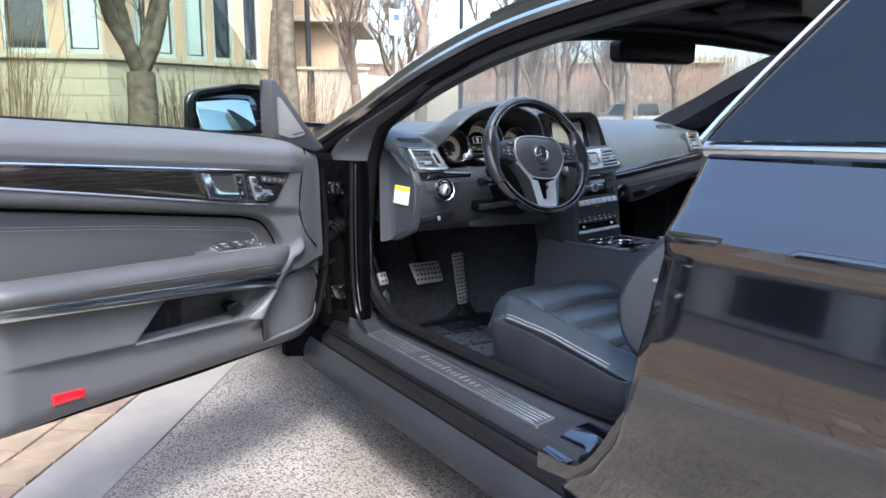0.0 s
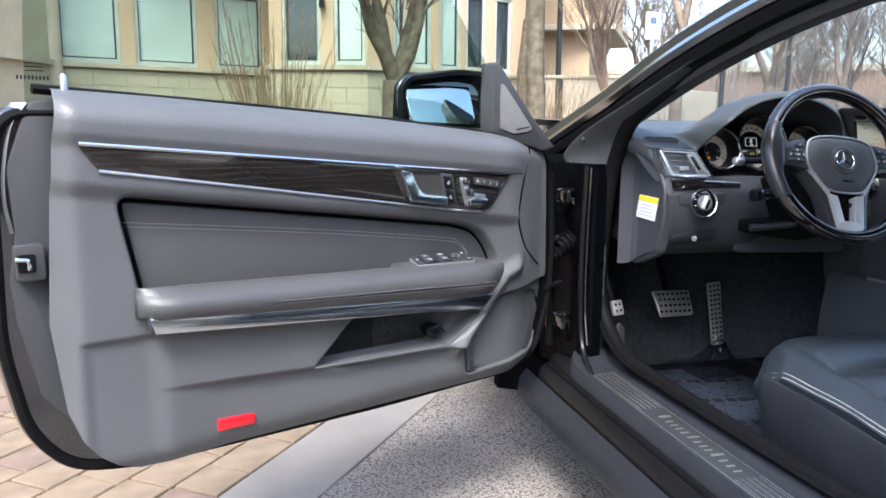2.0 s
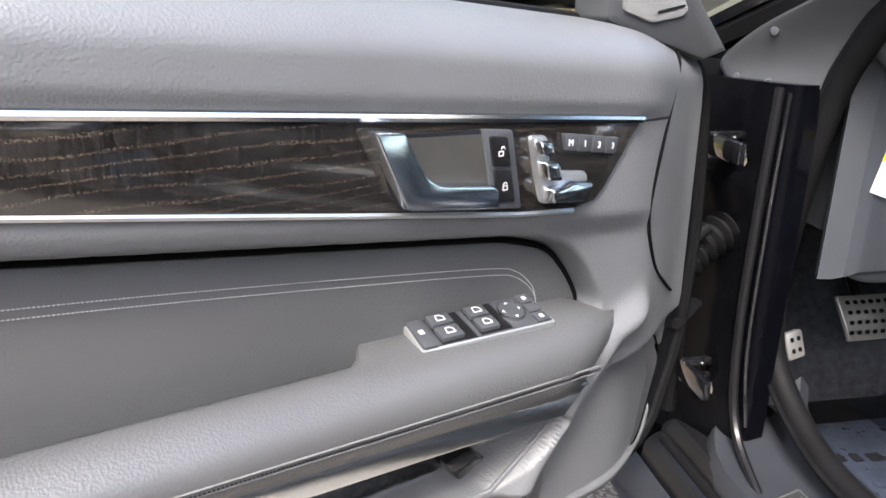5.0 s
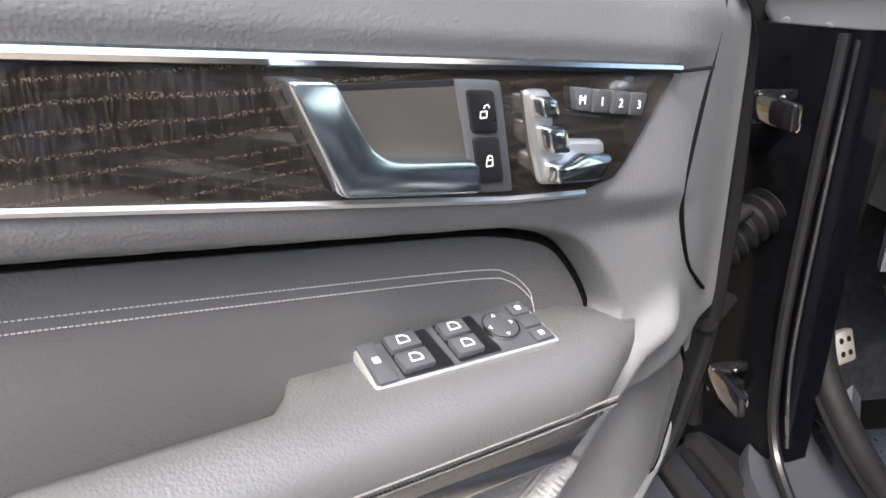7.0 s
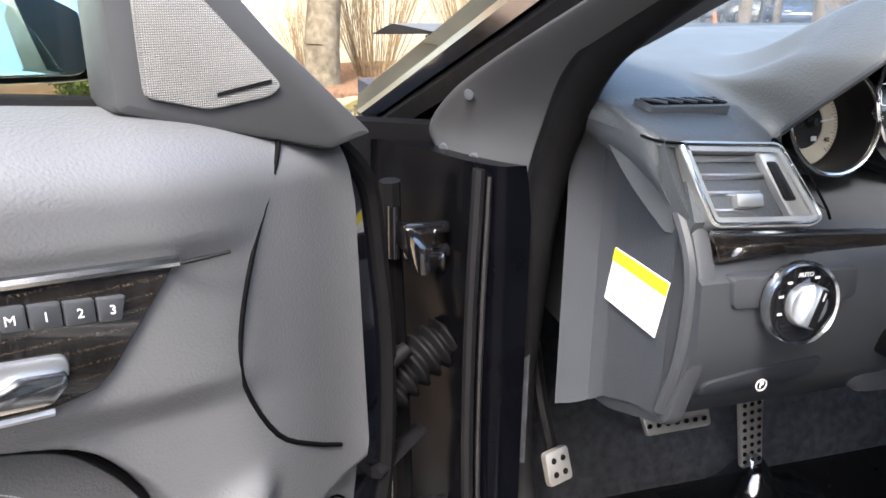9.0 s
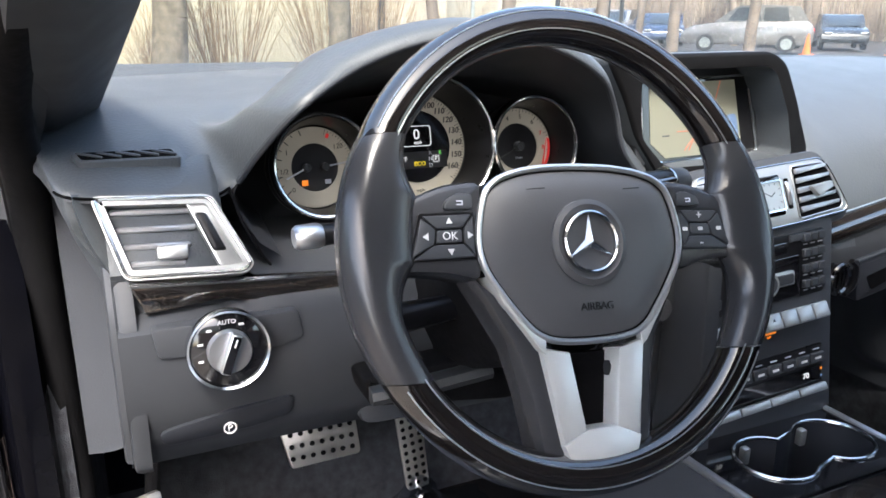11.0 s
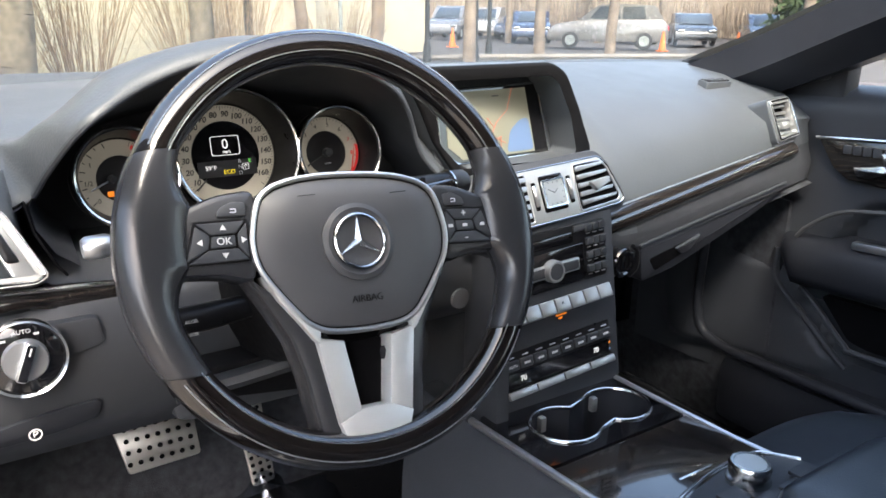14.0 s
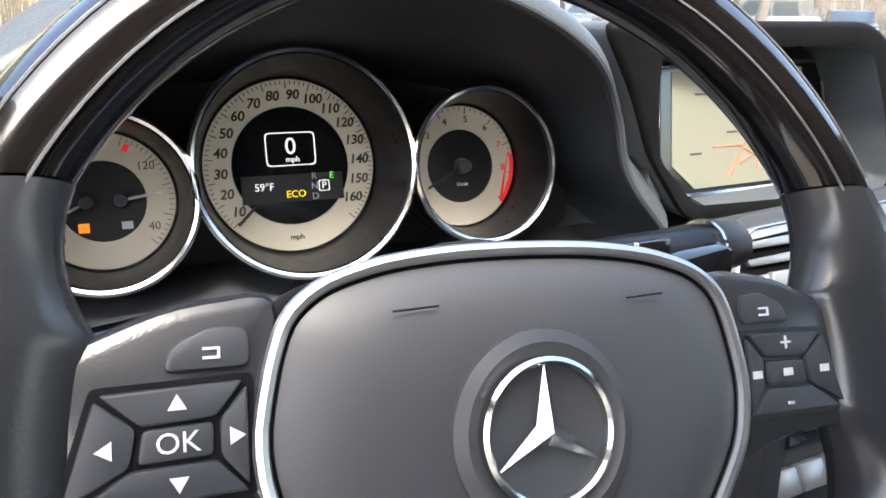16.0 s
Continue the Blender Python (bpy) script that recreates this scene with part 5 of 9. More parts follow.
def cap_side(s, v):
    x, y = table(s, [0, 0.55, 0.75, 1.0], [-0.664, -0.665, -0.672, -0.707]), table(s, [0, 0.55, 0.75, 1.0], [0.045, 0.150, 0.168, 0.176])
    return Vector((x, y, lerp(lerp(0.712, 0.662, sst(s * 1.1)), table(s, [0, 0.3, 0.7, 1.0], [0.90, 0.955, 0.985, 0.976]), v)))


part("cap_side", sheet(cap_side, 24, 14, lambda s, v: cap_side(s, v) + Vector((0.012, 0.02, 0))), M_CONSOLE, car, "charcoal side of the dashboard end")
LBL = frame_from((-0.6672, 0.100, 0.821), Vector((0.0, -1, -0.02)).normalized(), Vector((0, -0.25, 1)).normalized(), (-1, 0, 0))
lab = part("service_label", B((0, 0, 0), (0.098, 0.062, 0.0008), LBL), M_PAPER, car, "white service label with a yellow band")
part("label_band", B((0, 0.023, 0.0006), (0.098, 0.014, 0.0008), LBL), M_YELLOW, lab)
for k in range(4):
    part("text_bar", B((-0.004 * (k % 2), 0.006 - 0.009 * k, 0.0006), (0.080 - 0.012 * (k % 3), 0.0022, 0.0006), LBL), M_GREYPRINT, lab)


def air_vent(name, o, X, Y, outer, blades, knob, label, tilt=0.0, wheel=None):
    """Louvred outlet in a silver frame, in a frame with X across, Y up and Z out of the dash."""
    X, Y = Vector(X).normalized(), Vector(Y).normalized()
    Z = X.cross(Y).normalized()
    m = frame_from(o, X, Z.cross(X), Z)
    F = lambda a, b, d: m @ Vector((a, b, d))
    outer = rnd(outer, 0.008, 3)
    inner = offset(outer, 0.0085)
    v = part(name, ring_prism(outer, inner, F, -0.012, 0.006), M_SILVERPLASTIC, car, label)
    part("vent_lip", T([F(a, b, 0.006) for a, b in offset(outer, 0.003)], 0.0018, 6, True), M_CHROME, v)
    if wheel is None:
        part("vent_housing", ring_prism(offset(outer, -0.004), offset(outer, 0.004), F, -0.09, 0.001), M_DASH, v)
    # near-black plate stands for the dark inside the outlet
    part("vent_cavity", P(offset(outer, 0.005), F, -0.034, -0.0105), M_CAVITY, v)
    part("vent_wall", ring_prism(offset(outer, 0.004), offset(outer, 0.007), F, -0.034, -0.008), M_CAVITY, v)
    lo, hi = min(b for a, b in inner), max(b for a, b in inner)
    for k in range(blades):
        b = lerp(lo, hi, (k + 0.5) / blades)
        # width of the opening at this height
        cs = sorted(p[0] + (b - p[1]) * (q[0] - p[0]) / (q[1] - p[1]) for p, q in zip(inner, inner[1:] + inner[:1]) if (p[1] > b) != (q[1] > b))
        a0, a1 = cs[0] + 0.001, (cs[-1] - 0.001 if wheel is None else min(cs[-1] - 0.001, wheel + 0.35 * (lo - b) * -1 - 0.004))
        part("slat", B(((a0 + a1) / 2, 0, 0), (a1 - a0, 0.0055, 0.007), m @ pose(0, b, -0.005, 15, 0, 0), 0.0015, 1), M_SATIN, v)
    if knob:
        part("vent_tab", B((knob[0], knob[1], -0.001), (0.026, 0.012, 0.012), m, 0.002), M_SILVERPLASTIC, v)
    if wheel is not None:
        part("vent_bar", P(rnd([(wheel, hi), (wheel + 0.024, hi), (wheel + 0.050, lo), (wheel + 0.026, lo)], 0.003, 2), F, -0.02, 0.003, 0.002), M_SILVERPLASTIC, v)
        part("vent_thumbwheel", P(rnd([(wheel + 0.008, hi - 0.012), (wheel + 0.018, hi - 0.012), (wheel + 0.034, lo + 0.014), (wheel + 0.022, lo + 0.014)], 0.003, 2), F, 0.0, 0.006, 0.003), M_BLACK, v)
    return v


air_vent("air_vent", (-0.611, 0.036, 0.937), (1, -0.05, -0.03), (0, 0.50, 1), [(-0.062, 0.038), (0.038, 0.036), (0.071, -0.031), (0.060, -0.038), (-0.038, -0.037)], 4, (0.002, -0.014),
         "silver-framed driver's air vent", wheel=0.014)
air_vent("air_vent", (0.698, 0.082, 0.972), (1, 0.10, 0), (0, 0.40, 1), [(-0.040, 0.036), (0.036, 0.040), (0.046, -0.034), (-0.032, -0.042)], 5, (0.006, -0.012), "silver-framed passenger's air vent")
DP = frame_from((0.655, 0.205, 1.031), Vector((1, 0.1, -0.02)).normalized(), Vector((-0.1, 1, 0.16)).normalized(), Vector((0.02, -0.16, 1)).normalized())
dpp = rnd([(-0.045, -0.014), (0.040, -0.014), (0.050, 0.016), (-0.035, 0.016)], 0.006, 3)
dv = part("defrost_vent", P(dpp, lambda a, b, d: DP @ Vector((a, b, d)), -0.02, 0.004, 0.0015), M_DASH, car, "small defroster outlet")
part("defrost_slot", P(offset(dpp, 0.004), lambda a, b, d: DP @ Vector((a, b, d)), -0.004, 0.0048), M_CAVITY, dv)
for k in range(5):
    part("defrost_slat", B((0, 0, 0), (0.026, 0.0022, 0.003), DP @ pose(-0.026 + 0.013 * k, 0.0, 0.0052, 0, 0, -28)), M_DASH, dv)

# wood and metal strips across the lower dash
part("wood_strip", P(rnd([(-0.648, 0.900), (-0.45, 0.887), (-0.452, 0.866), (-0.53, 0.870), (-0.57, 0.879), (-0.60, 0.877), (-0.637, 0.873)], 0.003, 2), XZ(0.024), 0.02, -0.004, 0.002), M_WOOD, car, "dark wood strip below the air vent")
part("strip_line", T([(-0.648, 0.021, 0.9015), (-0.55, 0.021, 0.8945), (-0.45, 0.021, 0.8885)], 0.0026, 6), M_CHROME, car)


def wstrip(s, v):
    x = lerp(0.178, 0.735, s)
    r = (x - 0.2) / 0.55
    z = lerp(0.862 + 0.055 * r - 0.030 * (1 - 0.45 * s), 0.862 + 0.055 * r + 0.012, v)
    return Vector((x, 0.022 + 0.055 * r - 0.012 * math.sin(v * math.pi) - 0.004, z))


part("wood_strip", sheet(wstrip, 24, 8, lambda s, v: wstrip(s, v) + Vector((0, 0.02, 0))), M_WOOD, car, "dark wood strip across the passenger side")
part("strip_line", T([wstrip(k / 12, 1) + Vector((0, 0.002, 0.003)) for k in range(13)], 0.0013, 6), M_SATIN, car)
part("glovebox_gap", T([Vector((x, 0.006 + 0.05 * (x - 0.2) / 0.55, 0.798 + 0.055 * (x - 0.2) / 0.55)) for x in (0.24, 0.4, 0.55, 0.72)], 0.0014, 6), M_BLACK, car)
GB = lambda a, b, d: Vector((a, 0.008 + 0.055 * (a - 0.2) / 0.55 + d, b))
gb = part("glovebox_lid", P(rnd([(0.262, 0.812), (0.70, 0.857), (0.716, 0.848), (0.60, 0.812), (0.45, 0.778), (0.36, 0.758), (0.275, 0.750)], 0.008, 3), GB, 0.03, -0.004, 0.004), M_SILL, car, "glovebox lid")
part("lid_edge", T([GB(a, b, -0.004) for a, b in ((0.262, 0.812), (0.48, 0.8345), (0.70, 0.857))], 0.0022, 6), M_HARD, gb)
# shaded latch recess drawn as a near-black patch
part("latch_pocket", P(rnd([(0.288, 0.786), (0.410, 0.803), (0.392, 0.783), (0.305, 0.764)], 0.005, 2), GB, 0.0, -0.0052), M_CAVITY, gb)
# small grey piece paints the highlight at the recess's right end
part("latch_highlight", P(rnd([(0.352, 0.793), (0.424, 0.806), (0.396, 0.783), (0.372, 0.780)], 0.006, 3), GB, 0.0, -0.010, 0.004), M_HARD, gb)

# light switch, parking brake handle, lower panel seams
part("switch_panel", P(rnd([(-0.636, 0.866), (-0.508, 0.866), (-0.504, 0.838), (-0.53, 0.832), (-0.632, 0.838)], 0.006, 3), XZ(0.004), 0.01, -0.004, 0.002), M_HARD, car, "panel round the light switch")
KN = frame_from((-0.5745, -0.002, 0.842), (1, 0, 0), Vector((0, 0.12, 1)).normalized(), Vector((0, -1, 0.12)).normalized()) @ Matrix.Diagonal((0.9, 0.9, 1.0, 1.0))
kb = part("light_switch", LA([(0.0, 0.0), (0.038, 0.0), (0.038, 0.010), (0.034, 0.013), (0.0, 0.013)], KN, 40), M_GLOSS, car, "round headlight switch with a silver knob")
part("switch_ring", LA([(0.0370, 0.004), (0.0405, 0.004), (0.0408, 0.011), (0.0395, 0.0145), (0.0372, 0.013)], KN, 48), M_POLISH, kb)
part("knob", LA([(0.0, 0.012), (0.0215, 0.012), (0.0215, 0.018), (0.020, 0.020), (0.0, 0.020)], KN, 32), M_SATIN, kb)
part("knob_bar", B((0, 0, 0.024), (0.011, 0.041, 0.012), KN @ pose(0, 0, 0, 0, 0, -22), 0.003), M_SATIN, kb)
part("knob_inlay", B((0.0, 0.0, 0.0302), (0.0080, 0.037, 0.001), KN @ pose(0, 0, 0, 0, 0, -22), 0.0003, 1), M_GLOSS, kb)
part("knob_mark", B((0.0, 0.012, 0.0309), (0.0014, 0.008, 0.0006), KN @ pose(0, 0, 0, 0, 0, -22)), M_WHITEPRINT, kb)
words("switch_word", "AUTO", 0.0062, KN @ pose(0, 0.0285, 0.0134), M_WHITEPRINT, kb)
for a in (128, 160, 195, 62):
    part("icon", B((0.028 * math.cos(radians(a)), 0.028 * math.sin(radians(a)), 0.0133), (0.005, 0.0022, 0.0006), KN), M_WHITEPRINT, kb)
part("brake_release", P(rnd([(-0.638, 0.757), (-0.57, 0.770), (-0.512, 0.774), (-0.514, 0.748), (-0.55, 0.738), (-0.634, 0.733)], 0.010, 4), lambda a, b, d: Vector((a, table(b, [0.70, 0.745, 0.805], [0.062, 0.028, 0.001]) + d, b)), 0.02, -0.003, 0.003), M_SILL, car, "parking brake release handle")
part("icon", ring_prism(circle(-0.575, 0.749, 0.0062, 16), circle(-0.575, 0.749, 0.0050, 16), XZ(0.0), 0.0190, 0.0180), M_WHITEPRINT, car)
words("brake_letter", "P", 0.010, frame_from((-0.575, 0.0182, 0.749), (1, 0, 0), (0, 0, 1), (0, -1, 0)), M_WHITEPRINT, car)
part("knee_panel", P(rnd([(-0.44, 0.80), (-0.16, 0.80), (-0.10, 0.75), (-0.10, 0.695), (-0.35, 0.70), (-0.44, 0.704)], 0.02, 4), XZ(0.05), 0.06, -0.008, 0.008), M_HARD, car, "charcoal lower dash panel")

# instrument binnacle
DT = Vector((0, 0.22, 1)).normalized()
IC = frame_from((-0.318, 0.125, 0.985), (1, 0, 0), DT, Vector((1, 0, 0)).cross(DT))
cl = part("instrument_panel", P([(-0.555, 0.885)] + [(-0.555, 0.96), (-0.52, 1.01), (-0.42, 1.032), (-0.30, 1.040), (-0.18, 1.032), (-0.10, 1.00), (-0.05, 0.95), (-0.05, 0.885)], XZ(0.20), 0.02, 0.0), M_HARD, car, "instrument cluster with three dials")


def dial(cx, cy, r, face_r, hole_r, deep):
    m = IC @ Matrix.Translation((cx, cy, 0))
    part("dial_ring", LA([(r - 0.0025, -0.004), (r - 0.002, 0.003), (r, 0.0040), (r + 0.002, 0.002), (r + 0.002, -0.012)], m, 64), M_CHROME, cl, "bright dial ring")
    part("dial_tube", LA([(r - 0.003, 0.0), (r - 0.008, -deep * 0.6), (face_r + 0.002, -deep), (face_r + 0.006, -deep - 0.002), (r, -deep * 0.6), (r, 0.0)], m, 48), M_BLACK, cl)
    part("dial_base", LA([(0.0, -deep - 0.003), (r, -deep - 0.003), (r, -deep - 0.001), (0.0, -deep - 0.001)], m, 40), M_DIALBLACK, cl)
    part("dial_face", ring_prism(circle(0, 0, face_r, 56), circle(0, 0, hole_r, 56), lambda a, b, d: m @ Vector((a, b, d)), -deep - 0.001, -deep + 0.001), M_DIAL, cl, "cream backlit dial face")
    return m @ Matrix.Translation((0, 0, -deep + 0.0012))


def ticks(m, a0, a1, n, r0, r1, w, material, long=0, parent=None):
    bm = bmesh.new()
    for k in range(n + 1):
        a = radians(lerp(a0, a1, k / n))
        rr0 = r0 - (0.003 if long and k % long == 0 else 0)
        box(bm, ((rr0 + r1) / 2, 0, 0), (r1 - rr0, w, 0.0006), m @ Matrix.Rotation(a, 4, "Z"))
    return part("scale_marks", bm, material, cl)


def needle(m, ang, r0, r1, hub, material):
    part("needle", B(((r0 + r1) / 2, 0, 0.004), (r1 - r0, 0.0018, 0.0012), m @ Matrix.Rotation(radians(ang), 4, "Z")), material, cl)
    part("needle_hub", LA([(0.0, 0.0), (hub, 0.0), (hub * 0.85, 0.009), (0.0, 0.010)], m, 24), M_HARD, cl)


mS = dial(0.0, 0.004, 0.0745, 0.0615, 0.0425, 0.052)
ticks(mS, 223, -43, 80, 0.058, 0.0605, 0.0006, M_DIALPRINT, 5)
for k in range(16):
    v = 10 * (k + 1)
    a = radians(217 - 16.5 * k)
    words("speed_number", str(v), 0.0096, mS @ pose(0.0505 * math.cos(a), 0.0505 * math.sin(a), 0.0004), M_DIALPRINT, cl, slant=0.15, bold=0.00022)
part("needle", B((0.0485, 0, 0.003), (0.018, 0.0022, 0.001), mS @ Matrix.Rotation(radians(224), 4, "Z")), M_DIALPRINT, cl)
part("speed_screen", LA([(0.0, 0.0), (0.0418, 0.0), (0.0418, 0.0008), (0.0, 0.0008)], mS, 44), M_GLOSS, cl, "round black display")
part("zero_frame", ring_prism(rnd([(-0.018, 0.024), (0.018, 0.024), (0.018, 0.000), (-0.018, 0.000)], 0.003, 2), rnd([(-0.0172, 0.0232), (0.0172, 0.0232), (0.0172, 0.0008), (-0.0172, 0.0008)], 0.003, 2), lambda a, b, d: mS @ Vector((a, b, d)), 0.0008, 0.0016), M_LITWHITE, cl)
words("speed_zero", "0", 0.017, mS @ pose(0, 0.0135, 0.0012), M_LITWHITE, cl)
words("speed_unit", "mph", 0.0058, mS @ pose(0.001, 0.0045, 0.0012), M_LITWHITE, cl)
part("display_band", B((0, -0.016, 0.0009), (0.074, 0.020, 0.0004), mS), M_DIALBLACK, cl)
words("temperature", "59°F", 0.0075, mS @ pose(-0.021, -0.0145, 0.0014), M_LITWHITE, cl)
words("eco_word", "ECO", 0.0072, mS @ pose(0.0015, -0.0205, 0.0014), M_LITYELLOW, cl)
for ch, a, b, mt in (("R", 0.0155, -0.0085, M_GREYPRINT), ("N", 0.0155, -0.0155, M_GREYPRINT), ("D", 0.0155, -0.0230, M_GREYPRINT), ("P", 0.0225, -0.0155, M_LITWHITE), ("E", 0.0285, -0.0085, M_LITGREEN)):
    words("gear_letter", ch, 0.0068, mS @ pose(a, b, 0.0014), mt, cl)
part("gear_box", ring_prism(rnd([(0.0185, -0.0115), (0.0265, -0.0115), (0.0265, -0.0195), (0.0185, -0.0195)], 0.001, 2), rnd([(0.0191, -0.0121), (0.0259, -0.0121), (0.0259, -0.0189), (0.0191, -0.0189)], 0.001, 2), lambda a, b, d: mS @ Vector((a, b, d)), 0.0008, 0.0014), M_LITWHITE, cl)
words("dial_unit", "mph", 0.006, mS @ pose(0.0, -0.0515, 0.0004), M_DIALPRINT, cl)

mT = dial(0.1315, -0.004, 0.0560, 0.0465, 0.0285, 0.045)
ticks(mT, 205, -40, 40, 0.0435, 0.0455, 0.0006, M_DIALPRINT, 5)
for k in range(8):
    a = radians(195 - 28.5 * k)
    words("rev_number", str(k + 1), 0.0075, mT @ pose(0.0365 * math.cos(a), 0.0365 * math.sin(a), 0.0004), M_DIALPRINT if k < 6 else M_REDPRINT, cl)
part("red_zone", ring_prism(circle(0, 0, 0.0460, 16, -42, 12) + circle(0, 0, 0.0425, 1, 12, 12), circle(0, 0, 0.0430, 16, -42, 12) + circle(0, 0, 0.0425, 1, 12, 12), lambda a, b, d: mT @ Vector((a, b, d)), 0.0, 0.0008), M_REDPRINT, cl)
needle(mT, 207, -0.004, 0.034, 0.0062, M_DIALPRINT)
words("rev_unit", "1/min", 0.0045, mT @ pose(0, -0.014, 0.0004), M_GREYPRINT, cl)

mF = dial(-0.126, -0.012, 0.0545, 0.0445, 0.0265, 0.045)
ticks(mF, 110, 220, 8, 0.0405, 0.0435, 0.0012, M_DIALPRINT, 2)
ticks(mF, 70, -45, 24, 0.0405, 0.0435, 0.0005, M_DIALPRINT, 6)
for txt, a in (("1", 150), ("1/2", 185), ("0", 222), ("120", 38), ("40", -32)):
    words("fuel_number", txt, 0.0078, mF @ pose(0.035 * math.cos(radians(a)), 0.035 * math.sin(radians(a)), 0.0004), M_DIALPRINT, cl)
part("red_zone", B((0.0375, 0, 0.0004), (0.005, 0.0035, 0.0006), mF @ Matrix.Rotation(radians(64), 4, "Z")), M_REDPRINT, cl)
for off, ang in ((-0.010, 205), (0.010, 8)):
    needle(mF @ Matrix.Translation((off, 0, 0)), ang, 0.0, 0.026, 0.005, M_GREYPRINT)
part("icon", B((-0.013, -0.0165, 0.0006), (0.0065, 0.006, 0.0006), mF), M_LITORANGE, cl)
part("icon", B((0.013, -0.0165, 0.0006), (0.007, 0.005, 0.0006), mF), M_GREYPRINT, cl)

# centre screen in its hood
def scr_y(x, z):
    """Depth of the screen's face, turned towards the driver."""
    return 0.085 + 0.08 * (x + 0.05) + 0.18 * (z - 0.96)


def face_y(x, z):
    return 0.080 - 0.02 * sst((x + 0.05) / 0.2) - 0.20 * max(0.0, 0.99 - z)


SCF = lambda a, b, d: Vector((a, scr_y(a, b) + d, b))
FCF = lambda a, b, d: Vector((a, face_y(a, b) + d, b))
hood_out = rnd([(-0.040, 0.938), (-0.072, 0.985), (-0.094, 1.034), (-0.125, 1.084), (0.112, 1.088), (0.136, 1.074), (0.168, 1.018), (0.190, 0.962), (0.170, 0.938)], 0.014, 4)
hood_in = rnd([(-0.032, 0.950), (-0.064, 0.985), (-0.072, 1.034), (-0.072, 1.066), (0.108, 1.070), (0.122, 1.060), (0.150, 1.008), (0.158, 0.962), (0.150, 0.954)], 0.008, 4)
bm = bmesh.new()
rings = [[FCF(a, b, d) for a, b in offset(hood_out, o)] for d, o in ((0.006, 0.0), (0.0015, 0.0015), (0.0, 0.005))] + [[FCF(a, b, 0.001) for a, b in hood_in], [SCF(a, b, 0.006) for a, b in offset(hood_in, 0.003)]]
back = [Vector((a + (0.03 if a > 0 else 0), 0.30 if b > 1.0 else 0.16, b - (0.045 if b > 1.0 else 0))) for a, b in hood_out]
mid = [Vector((a + (0.012 if a > 0 else 0), face_y(a, b) + 0.06, b - (0.002 if b > 1.0 else 0))) for a, b in hood_out]
loft(bm, [back, mid] + rings, caps=False)
sh = part("screen_hood", bm, M_DASH, car, "dashboard hood round the navigation screen", angle=50)
sh.data.materials.append(M_RUBBER)
for pl in sh.data.polygons:
    if pl.center.y < face_y(pl.center.x, pl.center.z) + 0.012:
        pl.material_index = 1
scf = rnd([(-0.066, 0.953), (-0.066, 1.070), (0.128, 1.070), (0.160, 1.01), (0.160, 0.953)], 0.004, 2)
scn = part("screen", P(scf, SCF, 0.016, 0.004, 0.001), M_HARD, car, "colour navigation screen in a chrome rim")
glass_o = rnd([(-0.030, 0.954), (-0.058, 0.976), (-0.058, 1.052), (0.122, 1.055), (0.130, 1.050), (0.147, 0.955)], 0.005, 3)
part("screen_glass", P(offset(glass_o, 0.001), SCF, 0.006, 0.002), M_GLOSS, scn)
part("screen_rim", T([SCF(a, b, 0.0015) for a, b in glass_o], 0.0020, 6, True), M_CHROME, scn)
part("map_view", P([(-0.020, 0.959), (-0.044, 0.978), (-0.044, 1.048), (0.104, 1.050), (0.117, 0.959)], SCF, 0.002, 0.0012), M_SCREEN, scn)
part("map_view", P(rnd([(0.062, 0.962), (0.070, 0.992), (0.090, 1.006), (0.106, 1.008), (0.114, 0.962)], 0.006, 3), SCF, 0.0012, 0.0008), M_SCREENBLUE, scn)
for p in ([(0.012, 0.966), (0.032, 0.985), (0.045, 1.005), (0.066, 1.02), (0.078, 1.05)], [(0.0, 0.99), (0.030, 0.990), (0.060, 0.975)], [(0.020, 0.966), (0.040, 0.998), (0.028, 1.012)], [(0.03, 0.975), (0.052, 0.985), (0.050, 0.968)]):
    part("map_road", T([SCF(a, b, 0.0008) for a, b in p], 0.0007, 5), M_ROAD, scn)
for a, b in ((-0.02, 1.03), (-0.025, 0.985), (0.04, 1.04), (0.015, 1.0)):
    part("map_label", P([(a, b), (a + 0.012, b), (a + 0.012, b + 0.0016), (a, b + 0.0016)], SCF, 0.0012, 0.0008), M_HARD, scn)

# centre air vents with the clock
CV = frame_from((0.066, 0.002, 0.921), Vector((1, 0.02, 0.06)).normalized(), Vector((-0.06, 0.40, 1)).normalized(), Vector((1, 0.02, 0.06)).cross(Vector((-0.06, 0.40, 1))).normalized())
CF = lambda a, b, d: CV @ Vector((a, b, d))
bez = rnd([(-0.132, 0.012), (-0.104, 0.037), (0.095, 0.037), (0.110, 0.022), (0.129, -0.028), (0.121, -0.037), (0.04, -0.0395), (-0.06, -0.0395), (-0.140, -0.037), (-0.147, -0.028)], 0.007, 3)
part("panel_surround", P(offset(bez, -0.010), CF, -0.08, -0.003, 0.004), M_HARD, car, "charcoal surround of the centre vents")
cv = part("centre_vents", P(bez, CF, -0.02, 0.003, 0.002), M_SILVERPLASTIC, car, "silver centre panel with two vents and a clock")
part("panel_edge", T([CF(a, b, 0.003) for a, b in offset(bez, 0.0012)], 0.0011, 6, True), M_CHROME, cv)
